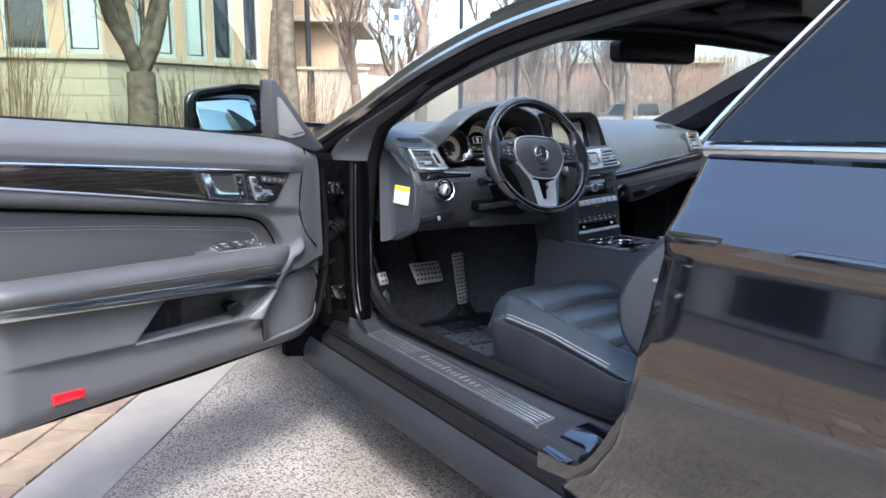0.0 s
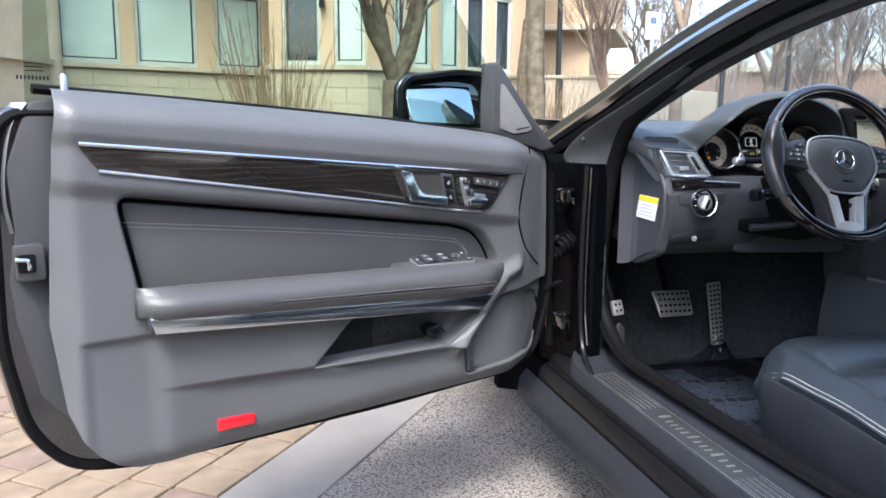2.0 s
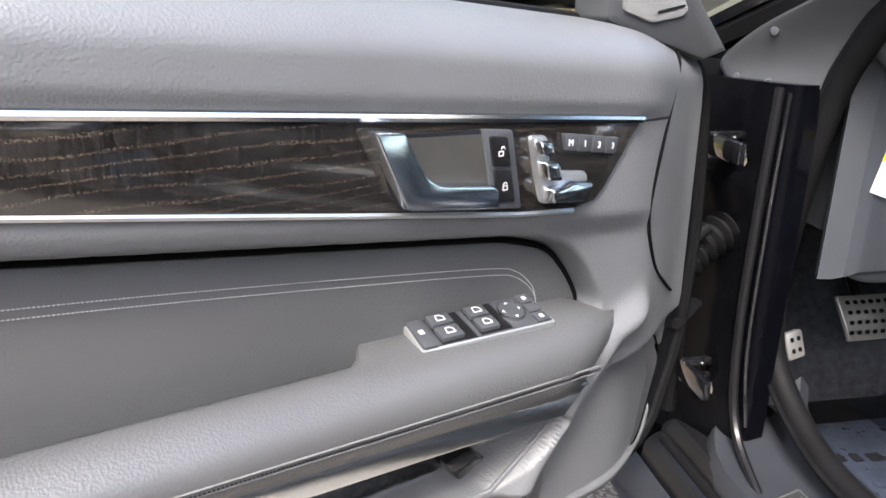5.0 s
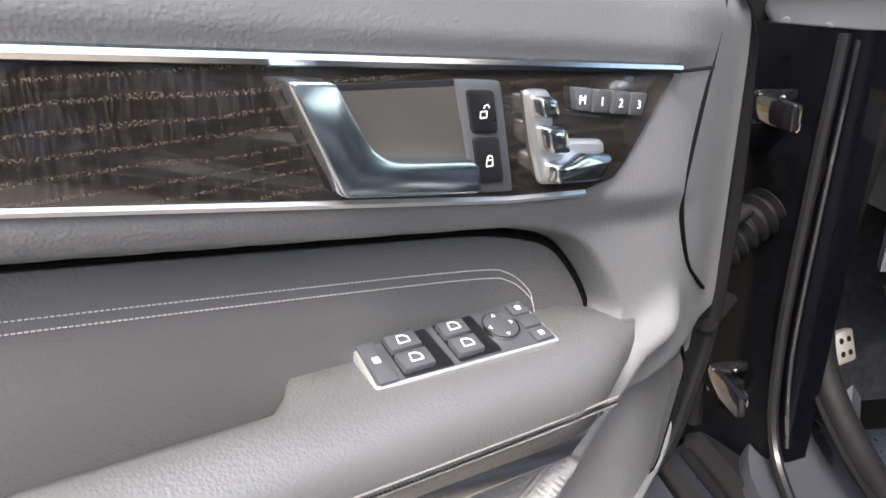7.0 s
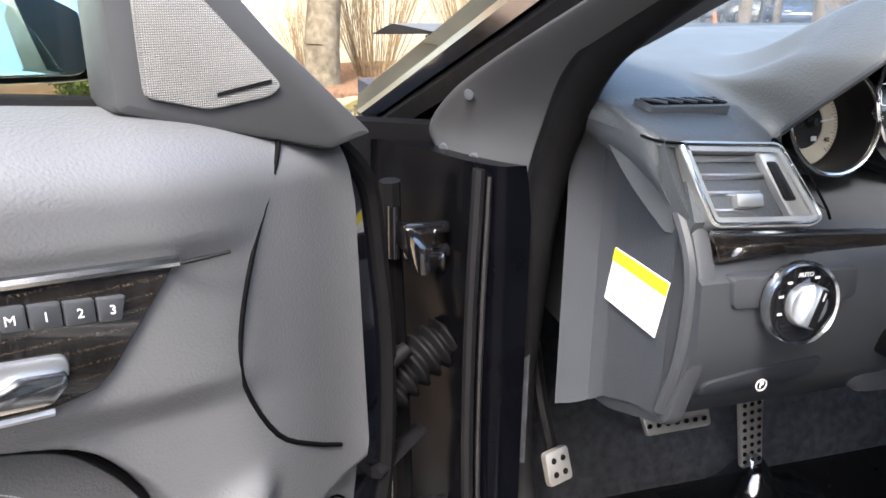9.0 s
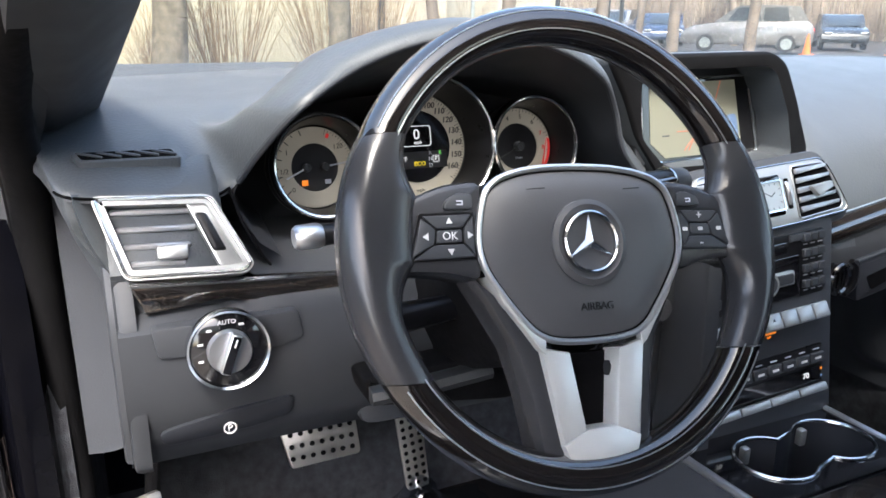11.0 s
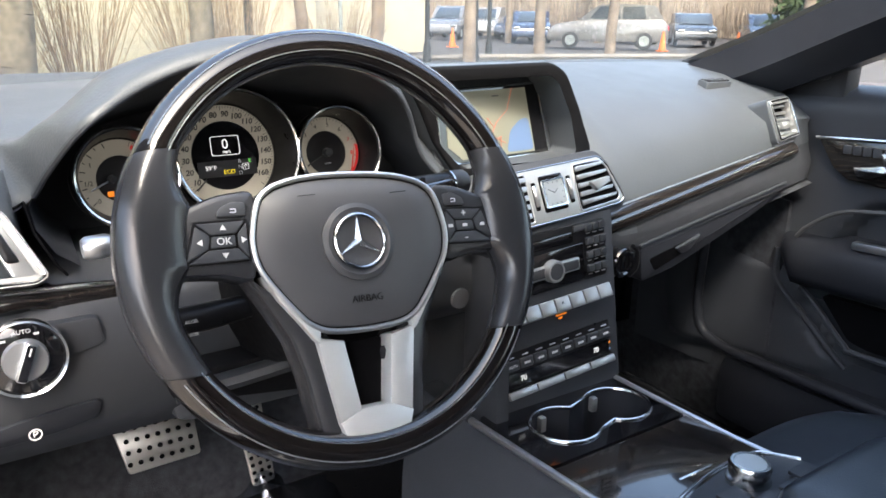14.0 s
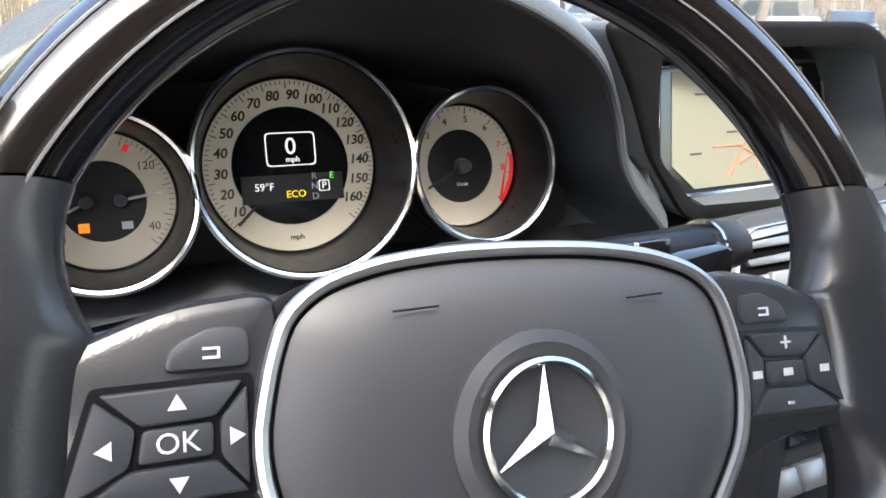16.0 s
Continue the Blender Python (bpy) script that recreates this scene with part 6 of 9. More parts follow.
for sx in (-1, 1):
    out_ = 1.0 if sx > 0 else 1.12
    op = rnd([(sx * 0.043, 0.031), (sx * 0.097 * out_, 0.030), (sx * 0.106 * out_, 0.018), (sx * 0.119 * out_, -0.024), (sx * 0.114 * out_, -0.031), (sx * 0.042, -0.034)], 0.004, 3)
    part("vent_cavity", P(op, CF, 0.0, 0.0036), M_CAVITY, cv)
    part("vent_lip", T([CF(a, b, 0.0036) for a, b in op], 0.0012, 6, True), M_SATIN, cv)
    for k in range(5):
        b = 0.0235 - 0.0118 * k
        a1 = lerp(0.100, 0.114, k / 4) * out_
        part("slat", P(rnd([(sx * 0.046, b + 0.0035), (sx * a1, b + 0.0042), (sx * (a1 - 0.003), b - 0.0005), (sx * 0.046, b - 0.0035)], 0.0008, 1), CF, 0.003, 0.0085 - 0.0006 * k, 0.001), M_SATIN, cv)
    part("vent_tab", P(rnd([(sx * 0.062, 0.003), (sx * 0.098, 0.005), (sx * 0.102, -0.003), (sx * 0.074, -0.012), (sx * 0.070, -0.008)], 0.002, 2), CF, 0.006, 0.0125, 0.002), M_SILVERPLASTIC, cv)
    part("wheel_slot", P(rnd([(sx * 0.0275, 0.018), (sx * 0.0350, 0.018), (sx * 0.0350, -0.020), (sx * 0.0275, -0.020)], 0.002, 2), CF, 0.002, 0.0036), M_CAVITY, cv)
    part("vent_thumbwheel", loft(bmesh.new(), [[CF(sx * (0.03125 + w), b, 0.0022 + h) for w, h in ((-0.0028, 0), (-0.0028, 0.7 * g), (0, g), (0.0028, 0.7 * g), (0.0028, 0))] for b, g in ((0.015, 0.001), (0.009, 0.0045), (0.0, 0.0062), (-0.009, 0.0045), (-0.016, 0.001))]), M_SATIN, cv)
ck = part("clock", P(rnd([(-0.021, 0.0245), (0.021, 0.0245), (0.021, -0.0255), (-0.021, -0.0255)], 0.003, 2), CF, 0.002, 0.0042, 0.001), M_GLOSS, cv, "square analogue clock with a pale face")
part("clock_frame", ring_prism(rnd([(-0.0195, 0.0185), (0.0195, 0.0185), (0.0195, -0.0200), (-0.0195, -0.0200)], 0.002, 2), rnd([(-0.0172, 0.0162), (0.0172, 0.0162), (0.0172, -0.0177), (-0.0172, -0.0177)], 0.002, 2), CF, 0.004, 0.0078), M_CHROME, ck)
part("clock_face", P(rnd([(-0.0172, 0.0162), (0.0172, 0.0162), (0.0172, -0.0177), (-0.0172, -0.0177)], 0.002, 2), CF, 0.004, 0.0062), M_SILVERPLASTIC, ck)
for a, l in ((35, 0.008), (150, 0.012)):
    part("clock_pointer", B((l / 2, 0, 0.0066), (l, 0.0008, 0.0005), CV @ pose(0, -0.001, 0, 0, 0, a)), M_HARD, ck)
for k in range(12):
    a = radians(30 * k)
    q = 0.0145 / max(abs(math.cos(a)), abs(math.sin(a)))
    part("clock_tick", B((0, 0, 0.0065), (0.0022, 0.0006, 0.0004), CV @ pose(q * math.cos(a), q * math.sin(a) - 0.001, 0, 0, 0, 30 * k)), M_HARD, ck)

# centre stack
CS = frame_from((0.060, -0.026, 0.77), Vector((1, 0, 0.06)).normalized(), Vector((-0.06, 0.14, 1)).normalized(), Vector((1, 0, 0.06)).cross(Vector((-0.06, 0.14, 1))).normalized())
SK = lambda a, b, d: CS @ Vector((a, b, d))
stk = part("centre_console_front", P(rnd([(-0.112, 0.115), (0.118, 0.115), (0.112, -0.145), (-0.112, -0.145)], 0.008, 3), SK, -0.22, 0.0, 0.004), M_HARD, car, "charcoal centre stack")
part("audio_panel", P(rnd([(-0.090, 0.104), (0.098, 0.104), (0.098, 0.022), (-0.090, 0.022)], 0.003, 2), SK, -0.004, 0.002, 0.001), M_BLACK, stk, "audio unit with disc slot")
part("disc_slot", B((-0.02, 0.088, 0.002), (0.115, 0.014, 0.002), CS, 0.002), M_GLOSS, stk)
part("disc_slot", B((-0.02, 0.0895, 0.0034), (0.10, 0.0025, 0.001), CS), M_BLACK, stk)
part("eject_button", B((0.052, 0.098, 0.003), (0.026, 0.009, 0.004), CS, 0.001), M_HARD, stk)
part("audio_glass", B((-0.004, 0.050, 0.002), (0.120, 0.052, 0.002), CS, 0.001), M_GLOSS, stk)
part("audio_rocker", P(rnd([(-0.050, 0.059), (0.044, 0.059), (0.044, 0.041), (-0.050, 0.041)], 0.003, 2), SK, 0.002, 0.007, 0.002), M_SILVERPLASTIC, stk, "silver rocker beside the volume knob")
part("audio_rocker", P(rnd([(-0.047, 0.0565), (0.041, 0.0565), (0.041, 0.0435), (-0.047, 0.0435)], 0.003, 2), SK, 0.006, 0.0082, 0.001), M_HARD, stk)
part("volume_knob", LA([(0.0, 0.0), (0.0155, 0.0), (0.0155, 0.009), (0.014, 0.012), (0.0115, 0.012), (0.0115, 0.011), (0.0, 0.011)], CS @ pose(-0.006, 0.050, 0.004), 32), M_SILVERPLASTIC, stk, "round silver volume knob")
part("volume_knob", LA([(0.0, 0.0112), (0.0112, 0.0112), (0.0112, 0.0118), (0.0, 0.0118)], CS @ pose(-0.006, 0.050, 0.004), 24), M_HARD, stk)
for i in range(3):
    for j in range(4):
        part("key", B((0.066 + 0.0125 * i, 0.096 - 0.0195 * j, 0.004), (0.0112, 0.0105, 0.006), CS, 0.0012, 1), M_HARD, stk)
        part("key_mark", B((0.066 + 0.0125 * i, 0.0875 - 0.0195 * j, 0.003), (0.007, 0.0012, 0.001), CS), M_WHITEPRINT, stk)
for j in range(4):
    part("key", B((-0.081, 0.094 - 0.0185 * j, 0.004), (0.016, 0.012, 0.006), CS, 0.0012, 1), M_HARD, stk)
for k in range(7):
    part("silver_button", B((0, 0, 0), (0.0252, 0.020, 0.010), CS @ pose(-0.075 + 0.0265 * k, 0.0, 0.007, -22, 0, 0), 0.0022), M_SILVERPLASTIC, stk, "silver push button")
part("hazard_mark", ring_prism([(-0.002, -0.005), (0.010, -0.005), (0.004, 0.006)], offset([(-0.002, -0.005), (0.010, -0.005), (0.004, 0.006)], 0.0014), SK, 0.0108, 0.0116), M_HARD, stk)
words("airbag_light", "PASS AIR BAG", 0.0032, CS @ pose(0.008, -0.0165, 0.0006), M_LITORANGE, stk)
words("airbag_light", "OFF", 0.004, CS @ pose(0.006, -0.021, 0.0006), M_LITORANGE, stk)
part("climate_panel", P(rnd([(-0.100, -0.046), (0.095, -0.046), (0.097, -0.100), (-0.102, -0.106)], 0.003, 2), SK, -0.003, 0.0015, 0.001), M_BLACK, stk, "climate control panel")
for k in range(8):
    part("key", B((-0.086 + 0.0243 * k, -0.064, 0.003), (0.0225, 0.014, 0.005), CS, 0.0014, 1), M_HARD, stk)
    part("key_mark", B((-0.086 + 0.0243 * k, -0.053, 0.002), (0.010, 0.0014, 0.001), CS), M_GREYPRINT, stk)
    if k not in (0,):
        part("key_mark", B((-0.086 + 0.0243 * k, -0.064, 0.0057), (0.010, 0.003, 0.0005), CS), M_WHITEPRINT, stk)
words("key_word", "AUTO", 0.0052, CS @ pose(-0.086, -0.064, 0.006), M_WHITEPRINT, stk)
part("climate_window", B((-0.002, -0.086, 0.001), (0.190, 0.020, 0.002), CS), M_GLOSS, stk)
for a in (-0.068, 0.066):
    words("temperature", "70", 0.0105, CS @ pose(a, -0.086, 0.0024), M_LITWHITE, stk)
for a in (-0.097, 0.093):
    part("temp_dot", B((a, -0.081, 0.002), (0.003, 0.003, 0.001), CS), M_LITORANGE, stk)
    part("temp_dot", B((a, -0.091, 0.002), (0.003, 0.003, 0.001), CS), M_SCREENBLUE, stk)
for k in range(4):
    part("climate_switch", B((0, 0, 0), (0.0475, 0.0105, 0.008), CS @ pose(-0.0745 + 0.049 * k, -0.104, 0.006, -22, 0, 0), 0.002), M_SILVERPLASTIC, stk, "silver climate rocker")

# ignition-style round socket and hook on the passenger side of the stack
HK = frame_from((0.206, -0.002, 0.800), Vector((1, 0.1, 0)).normalized(), (0, 0, 1), Vector((0.1, -1, 0)).normalized())
rs = part("bag_hook", LA([(0.0, -0.02), (0.019, -0.02), (0.019, 0.004), (0.0, 0.004)], HK, 28), M_BLACK, car, "round black knob beside the glovebox")
part("hook_ring", T([HK @ Vector((a, b, 0.006)) for a, b in circle(0, 0, 0.0185, 28)], 0.0045, 8, True), M_GLOSS, rs)
part("hook_bar", B((0, 0, 0.006), (0.007, 0.026, 0.006), HK, 0.002), M_GLOSS, rs)
part("hook_arm", T(smooth_path([HK @ Vector(p) for p in ((0.020, 0.022, 0.006), (0.030, 0.012, 0.008), (0.030, -0.012, 0.008), (0.016, -0.024, 0.006))], 5), 0.004, 6), M_BLACK, rs)

# ---- hinge pillar, seals and hinges ----
def jambs(s, v):
    z = lerp(0.36, 0.93, v)
    x = lerp(-0.872, -0.742, s)
    y = lerp(0.36, 0.185, sst(s * 1.25)) + 0.02 * sst((0.50 - z) / 0.12) * (s - 1)
    return Vector((x, y, z))


part("hinge_pillar", sheet(lambda s, v: jambs(0.62 + 0.38 * s, v), 8, 12, lambda s, v: jambs(0.62 + 0.38 * s, v) + Vector((0.03, 0.30, 0))), M_PILLAR, car, "glossy black painted hinge pillar")
def folds(s, v):
    p = jambs(0.62 * s, v)
    return p + Vector((0, 0.010 * noise.noise((p.x * 28, 2.0, p.z * 17)) + 0.004 * math.sin(s * 13) - 0.012 * sst((math.sin(p.z * 19) - 0.3) / 0.4), 0))


part("hinge_recess", sheet(folds, 30, 60, lambda s, v: jambs(0.62 * s, v) + Vector((0.03, 0.30, 0))), M_HINGE, car, "black painted pressed metal behind the hinges")
part("pillar_flange", T(smooth_path([(-0.792, 0.205, 0.925), (-0.80, 0.200, 0.75), (-0.80, 0.198, 0.55), (-0.80, 0.17, 0.43), (-0.815, 0.06, 0.375)], 5), 0.007, 8), M_BLACK, car)
part("flange_edge", T(smooth_path([(-0.786, 0.190, 0.92), (-0.792, 0.186, 0.75), (-0.792, 0.184, 0.55), (-0.792, 0.16, 0.44)], 5), 0.003, 6), M_GLOSS, car, "glossy edge of the pillar seam")
seal = smooth_path([(x + 0.011 * (0.3 < z < 1.0 and y > 0.1), y, z) for x, y, z in [(-0.665, -0.30, 1.225), (-0.69, -0.10, 1.150), (-0.722, 0.08, 1.055), (-0.736, 0.160, 0.965), (-0.738, 0.195, 0.88), (-0.738, 0.222, 0.75), (-0.738, 0.235, 0.62), (-0.738, 0.215, 0.53), (-0.735, 0.15, 0.465), (-0.728, 0.04, 0.428), (-0.72, -0.12, 0.420), (-0.712, -0.5, 0.418), (-0.705, -0.88, 0.425), (-0.72, -1.02, 0.47), (-0.755, -1.12, 0.60)]], 5)
part("door_seal", T(seal, 0.019, 10), M_RUBBER, car, "thick black rubber door seal")
part("seal_lip", T([p + Vector((-0.016, 0.004, 0.0)) for p in seal], 0.006, 6), M_RUBBER, car)
part("kick_panel", sheet(lambda s, v: Vector((-0.725 + 0.03 * s, lerp(0.21, 0.70, s), lerp(0.26, 0.80, v))), 6, 8, lambda s, v: Vector((-0.78, lerp(0.21, 0.70, s), lerp(0.26, 0.80, v)))), M_CARPET, car)
# triangular cover at the foot of the windscreen pillar
COV_L = smooth_path([(-0.785, 0.238, 0.893), (-0.802, 0.290, 0.915), (-0.812, 0.325, 0.947), (-0.806, 0.262, 0.994), (-0.787, 0.165, 1.040), (-0.752, 0.0, 1.108), (-0.712, -0.20, 1.190)], 6)
COV_R = smooth_path([(-0.744, 0.188, 0.904), (-0.742, 0.180, 0.930), (-0.738, 0.168, 0.962), (-0.731, 0.143, 1.000), (-0.716, 0.075, 1.046), (-0.700, -0.04, 1.108), (-0.670, -0.22, 1.200)], 6)


def cover(s, v):
    k = v * (len(COV_L) - 1)
    i = min(int(k), len(COV_L) - 2)
    a, b = COV_L[i].lerp(COV_L[i + 1], k - i), COV_R[i].lerp(COV_R[i + 1], k - i)
    e = 0.010 * math.sin(s * math.pi) ** 0.6 * sst(v * 12 + 0.15)
    return a.lerp(b, s) + Vector((-0.7 * e, -0.7 * e, 0))


part("pillar_cover", sheet(cover, 24, 60, lambda s, v: cover(s, v) + Vector((0.02, 0.025, -0.004))), M_GREYTRIM, car, "charcoal plastic cover at the foot of the windscreen pillar", angle=60)
for su, sv in ((0.12, 0.24), (0.42, 0.20), (0.22, 0.50)):
    q = cover(su, sv)
    part("cover_stud", LA([(0.0, 0.004), (0.005, 0.0035), (0.007, 0.0), (0.0, 0.0)], frame_from(q, (0.707, -0.707, 0), (0, 0, 1), (-0.707, -0.707, 0)), 14), M_HARD, car)
for z in (0.845, 0.50):
    bm = bmesh.new()
    box(bm, (-0.858, 0.215, z), (0.012, 0.10, 0.030), pose(0, 0, 0), 0.004)
    box(bm, (-0.838, 0.238, z + 0.012), (0.05, 0.012, 0.012), None, 0.003)
    box(bm, (-0.838, 0.238, z - 0.014), (0.05, 0.012, 0.012), None, 0.003)
    lathe(bm, [(0.0, -0.03), (0.007, -0.03), (0.007, 0.03), (0.0, 0.03)], pose(-0.866, 0.27, z), 12)
    h = part("door_hinge", bm, M_GLOSS, car, "black painted door hinge")
    for dy in (-0.012, 0.018):
        part("hinge_bolt", LA([(0.0, 0.010), (0.008, 0.009), (0.010, 0.004), (0.010, 0.0), (0.0, 0.0)], frame_from((-0.828, 0.22 + dy, z - 0.008 + dy * 0.6), (0, 1, 0), (0, 0, 1), (-0.5, -0.86, 0)), 12), M_CHROME, h)
bo = smooth_path([(-0.900, 0.222, 0.664), (-0.872, 0.235, 0.684), (-0.842, 0.245, 0.702), (-0.815, 0.252, 0.716), (-0.800, 0.256, 0.722)], 12)
part("wiring_boot", T(bo, [0.025 + 0.005 * math.sin(k * 2 * math.pi / 6.0) for k in range(len(bo))], 18), M_RUBBER, car, "ribbed black rubber wiring boot")
part("boot_plug", T([(-0.886, 0.205, 0.722), (-0.866, 0.212, 0.732)], 0.009, 10), M_RUBBER, car)
part("check_strap", T([(-0.91, 0.19, 0.60), (-0.84, 0.26, 0.60)], 0.012, 8, flat=0.6), M_BLACK, car)
part("drain_tube", T(smooth_path([(-0.868, 0.28, 0.90), (-0.865, 0.285, 0.8), (-0.862, 0.262, 0.6), (-0.862, 0.26, 0.42)], 6), 0.012, 8), M_RUBBER, car)
# near-black backing sheet, added to close the view past the hinges
part("wing_liner", sheet(lambda s, v: Vector((lerp(-0.80, -0.96, s), lerp(0.33, 0.42, s), lerp(0.24, 0.95, v))), 4, 6, lambda s, v: Vector((lerp(-0.80, -0.96, s), lerp(0.37, 0.46, s), lerp(0.24, 0.95, v)))), M_CAVITY, car)

# ---- steering wheel ----
WH = frame_from((-0.311, -0.150, 0.948), (1, 0, 0), (0, math.sin(radians(23)), math.cos(radians(23))), (0, -math.cos(radians(23)), math.sin(radians(23)))) @ Matrix.Rotation(radians(-4.5), 4, "Z")
wheel = part("steering_wheel", bmesh.new(), M_WHEELLEATHER, car, "three-spoke steering wheel in black leather and dark wood")
wheel.matrix_local = WH
WF = lambda a, b, d: Vector((a, b, d))
RW = 0.1835


def rim(a0, a1, r, n=40, slant=0.0, rest=0.0):
    """Arc of the rim; slant skews its two ends, rest draws the inner side out to the spoke."""
    bm = bmesh.new()
    secs = []
    mid = 0.0 if abs((a0 + a1) / 2) < 45 else 180.0
    for k in range(n + 1):
        t = k / n
        a = lerp(a0, a1, t)
        up = a if mid == 0 else 180 - a
        d = max(0.0, abs(up - 5.0) - 9.0) / 15.0
        ext = rest * max(0.0, 1 - d) ** 2.2
        rr = r + (0.0025 * math.sin(t * math.pi) ** 0.7 if rest else 0)
        row = []
        for q in [2 * math.pi * j / 20 for j in range(20)]:
            c = math.cos(q)
            aa = radians(a + slant * (2 * t - 1) * c)
            rad = RW + c * (rr if c > 0 else rr + ext)
            row.append(Vector((math.cos(aa) * rad, math.sin(aa) * rad, math.sin(q) * rr * 1.12)))
        secs.append(row)
    return loft(bm, secs)


part("wood_rim", rim(27.5, 152.5, 0.0163, 60, 3.2), M_WOODX, wheel, "lacquered black wood upper rim")
part("wood_rim", rim(212, 328, 0.0163, 60, 3.2), M_WOODX, wheel, "lacquered black wood lower rim")
for a0, a1 in ((-31.6, 27.2), (152.8, 211.6)):
    part("leather_grip", rim(a0, a1, 0.0168, 56, -3.2, 0.021), M_WHEELLEATHER, wheel, "smooth black leather grip")
for a0, a1 in ((27.5, 152.5), (212, 328)):
    for rr, q in ((0.0164, 62), (0.0164, 118)):
        part("inlay_line", T([Vector((math.cos(radians(lerp(a0, a1, k / 40))) * (RW + math.cos(radians(q)) * rr), math.sin(radians(lerp(a0, a1, k / 40))) * (RW + math.cos(radians(q)) * rr), math.sin(radians(q)) * rr * 1.12)) for k in range(41)], 0.0006, 5), M_SATIN, wheel)
# stitching inside the grips
for sgn in (1, -1):
    c0 = 0 if sgn > 0 else 180
    for lo, hi in ((-29, -20), (25.5, 24.5)):
        stitches([Vector((math.cos(radians(c0 + sgn * a)) * (RW - 0.0182), math.sin(radians(c0 + sgn * a)) * (RW - 0.0182), 0.003)) for a in (lo, (lo + hi) / 2, hi)], 8, M_BLACK, wheel, r=0.0007)

hubp = [(0.0, 0.0690), (-0.030, 0.0682), (-0.055, 0.0650), (-0.074, 0.0590), (-0.0855, 0.050), (-0.0905, 0.036), (-0.0955, 0.012), (-0.092, -0.010), (-0.074, -0.037), (-0.055, -0.060), (-0.042, -0.068), (-0.025, -0.071), (0.0, -0.072)]
hub = hubp + [(-a, b) for a, b in reversed(hubp[1:-1])]


def dome(pts, z0, z1, bulge, rings=6, scale=1.0):
    """Cushion: outline lifted to a soft crown."""
    bm = bmesh.new()
    cx, cy = sum(p[0] for p in pts) / len(pts), sum(p[1] for p in pts) / len(pts)
    secs = [[Vector((a, b, z0)) for a, b in pts]]
    for k in range(rings):
        t = k / (rings - 1)
        f = 1 - 0.92 * t
        h = z1 + bulge * (1 - (1 - t) ** 2.2) if k else z1 - 0.003
        g = 1 - 0.02 * (k > 0)
        secs.append([Vector((cx + (a - cx) * f * g, cy + (b - cy) * f * g, h)) for a, b in pts])
    return loft(bm, secs)


hr = rnd([(a, b - 0.007) for a, b in hub], 0.012, 3)
bm = dome(offset(hr, 0.004), -0.02, 0.012, 0.007, 8)
part("airbag_cover", bm, M_AIRBAG, wheel, "domed black airbag cover", angle=60)
part("hub_trim", T([Vector((a, b, 0.010)) for a, b in hr], 0.0026, 8, True), M_SATIN, wheel, "bright trim line round the airbag cover")
part("hub_body", P(offset(hr, -0.001), WF, -0.045, 0.008, 0.003), M_BLACK, wheel)
# star badge
BADGE = pose(-0.002, -0.001, 0) @ Matrix.Diagonal((0.88, 0.88, 1.0, 1.0))
part("badge_well", LA([(0.039, 0.0205), (0.034, 0.0225), (0.029, 0.0195), (0.0, 0.0190), (0.0, 0.012), (0.039, 0.012)], BADGE, 48), M_AIRBAG, wheel)
part("badge_ring", LA([(0.0255, 0.020), (0.0255, 0.0235), (0.0268, 0.0245), (0.0285, 0.0235), (0.0288, 0.020)], BADGE, 56), M_CHROME, wheel, "chrome ring badge")
bm = bmesh.new()
for k in range(3):
    a = radians(90 + 120 * k)
    tip = Vector((math.cos(a) * 0.0265, math.sin(a) * 0.0265 - 0.0, 0.0215))
    b1, b2 = [Vector((math.cos(a + s) * 0.0052, math.sin(a + s) * 0.0052 - 0.0, 0.0205)) for s in (radians(60), radians(-60))]
    top = Vector((0, 0, 0.0250))
    v = [bm.verts.new(BADGE @ p) for p in (tip, b1, b2, top)]
    for f in ((0, 1, 3), (0, 3, 2), (0, 2, 1), (1, 2, 3)):
        bm.faces.new([v[i] for i in f])
part("badge_star", bm, M_CHROME, wheel, "chrome three-armed badge", smooth=False)
words("airbag_word", "AIRBAG", 0.0088, pose(0.0, -0.052, 0.0188), M_BLACK, wheel, 0.0003)
for sx in (-1, 1):
    part("horn_mark", T([Vector((sx * 0.045 - 0.008, 0.042, 0.0172)), Vector((sx * 0.045 + 0.008, 0.043, 0.0172))], 0.0004, 5), M_BLACK, wheel)
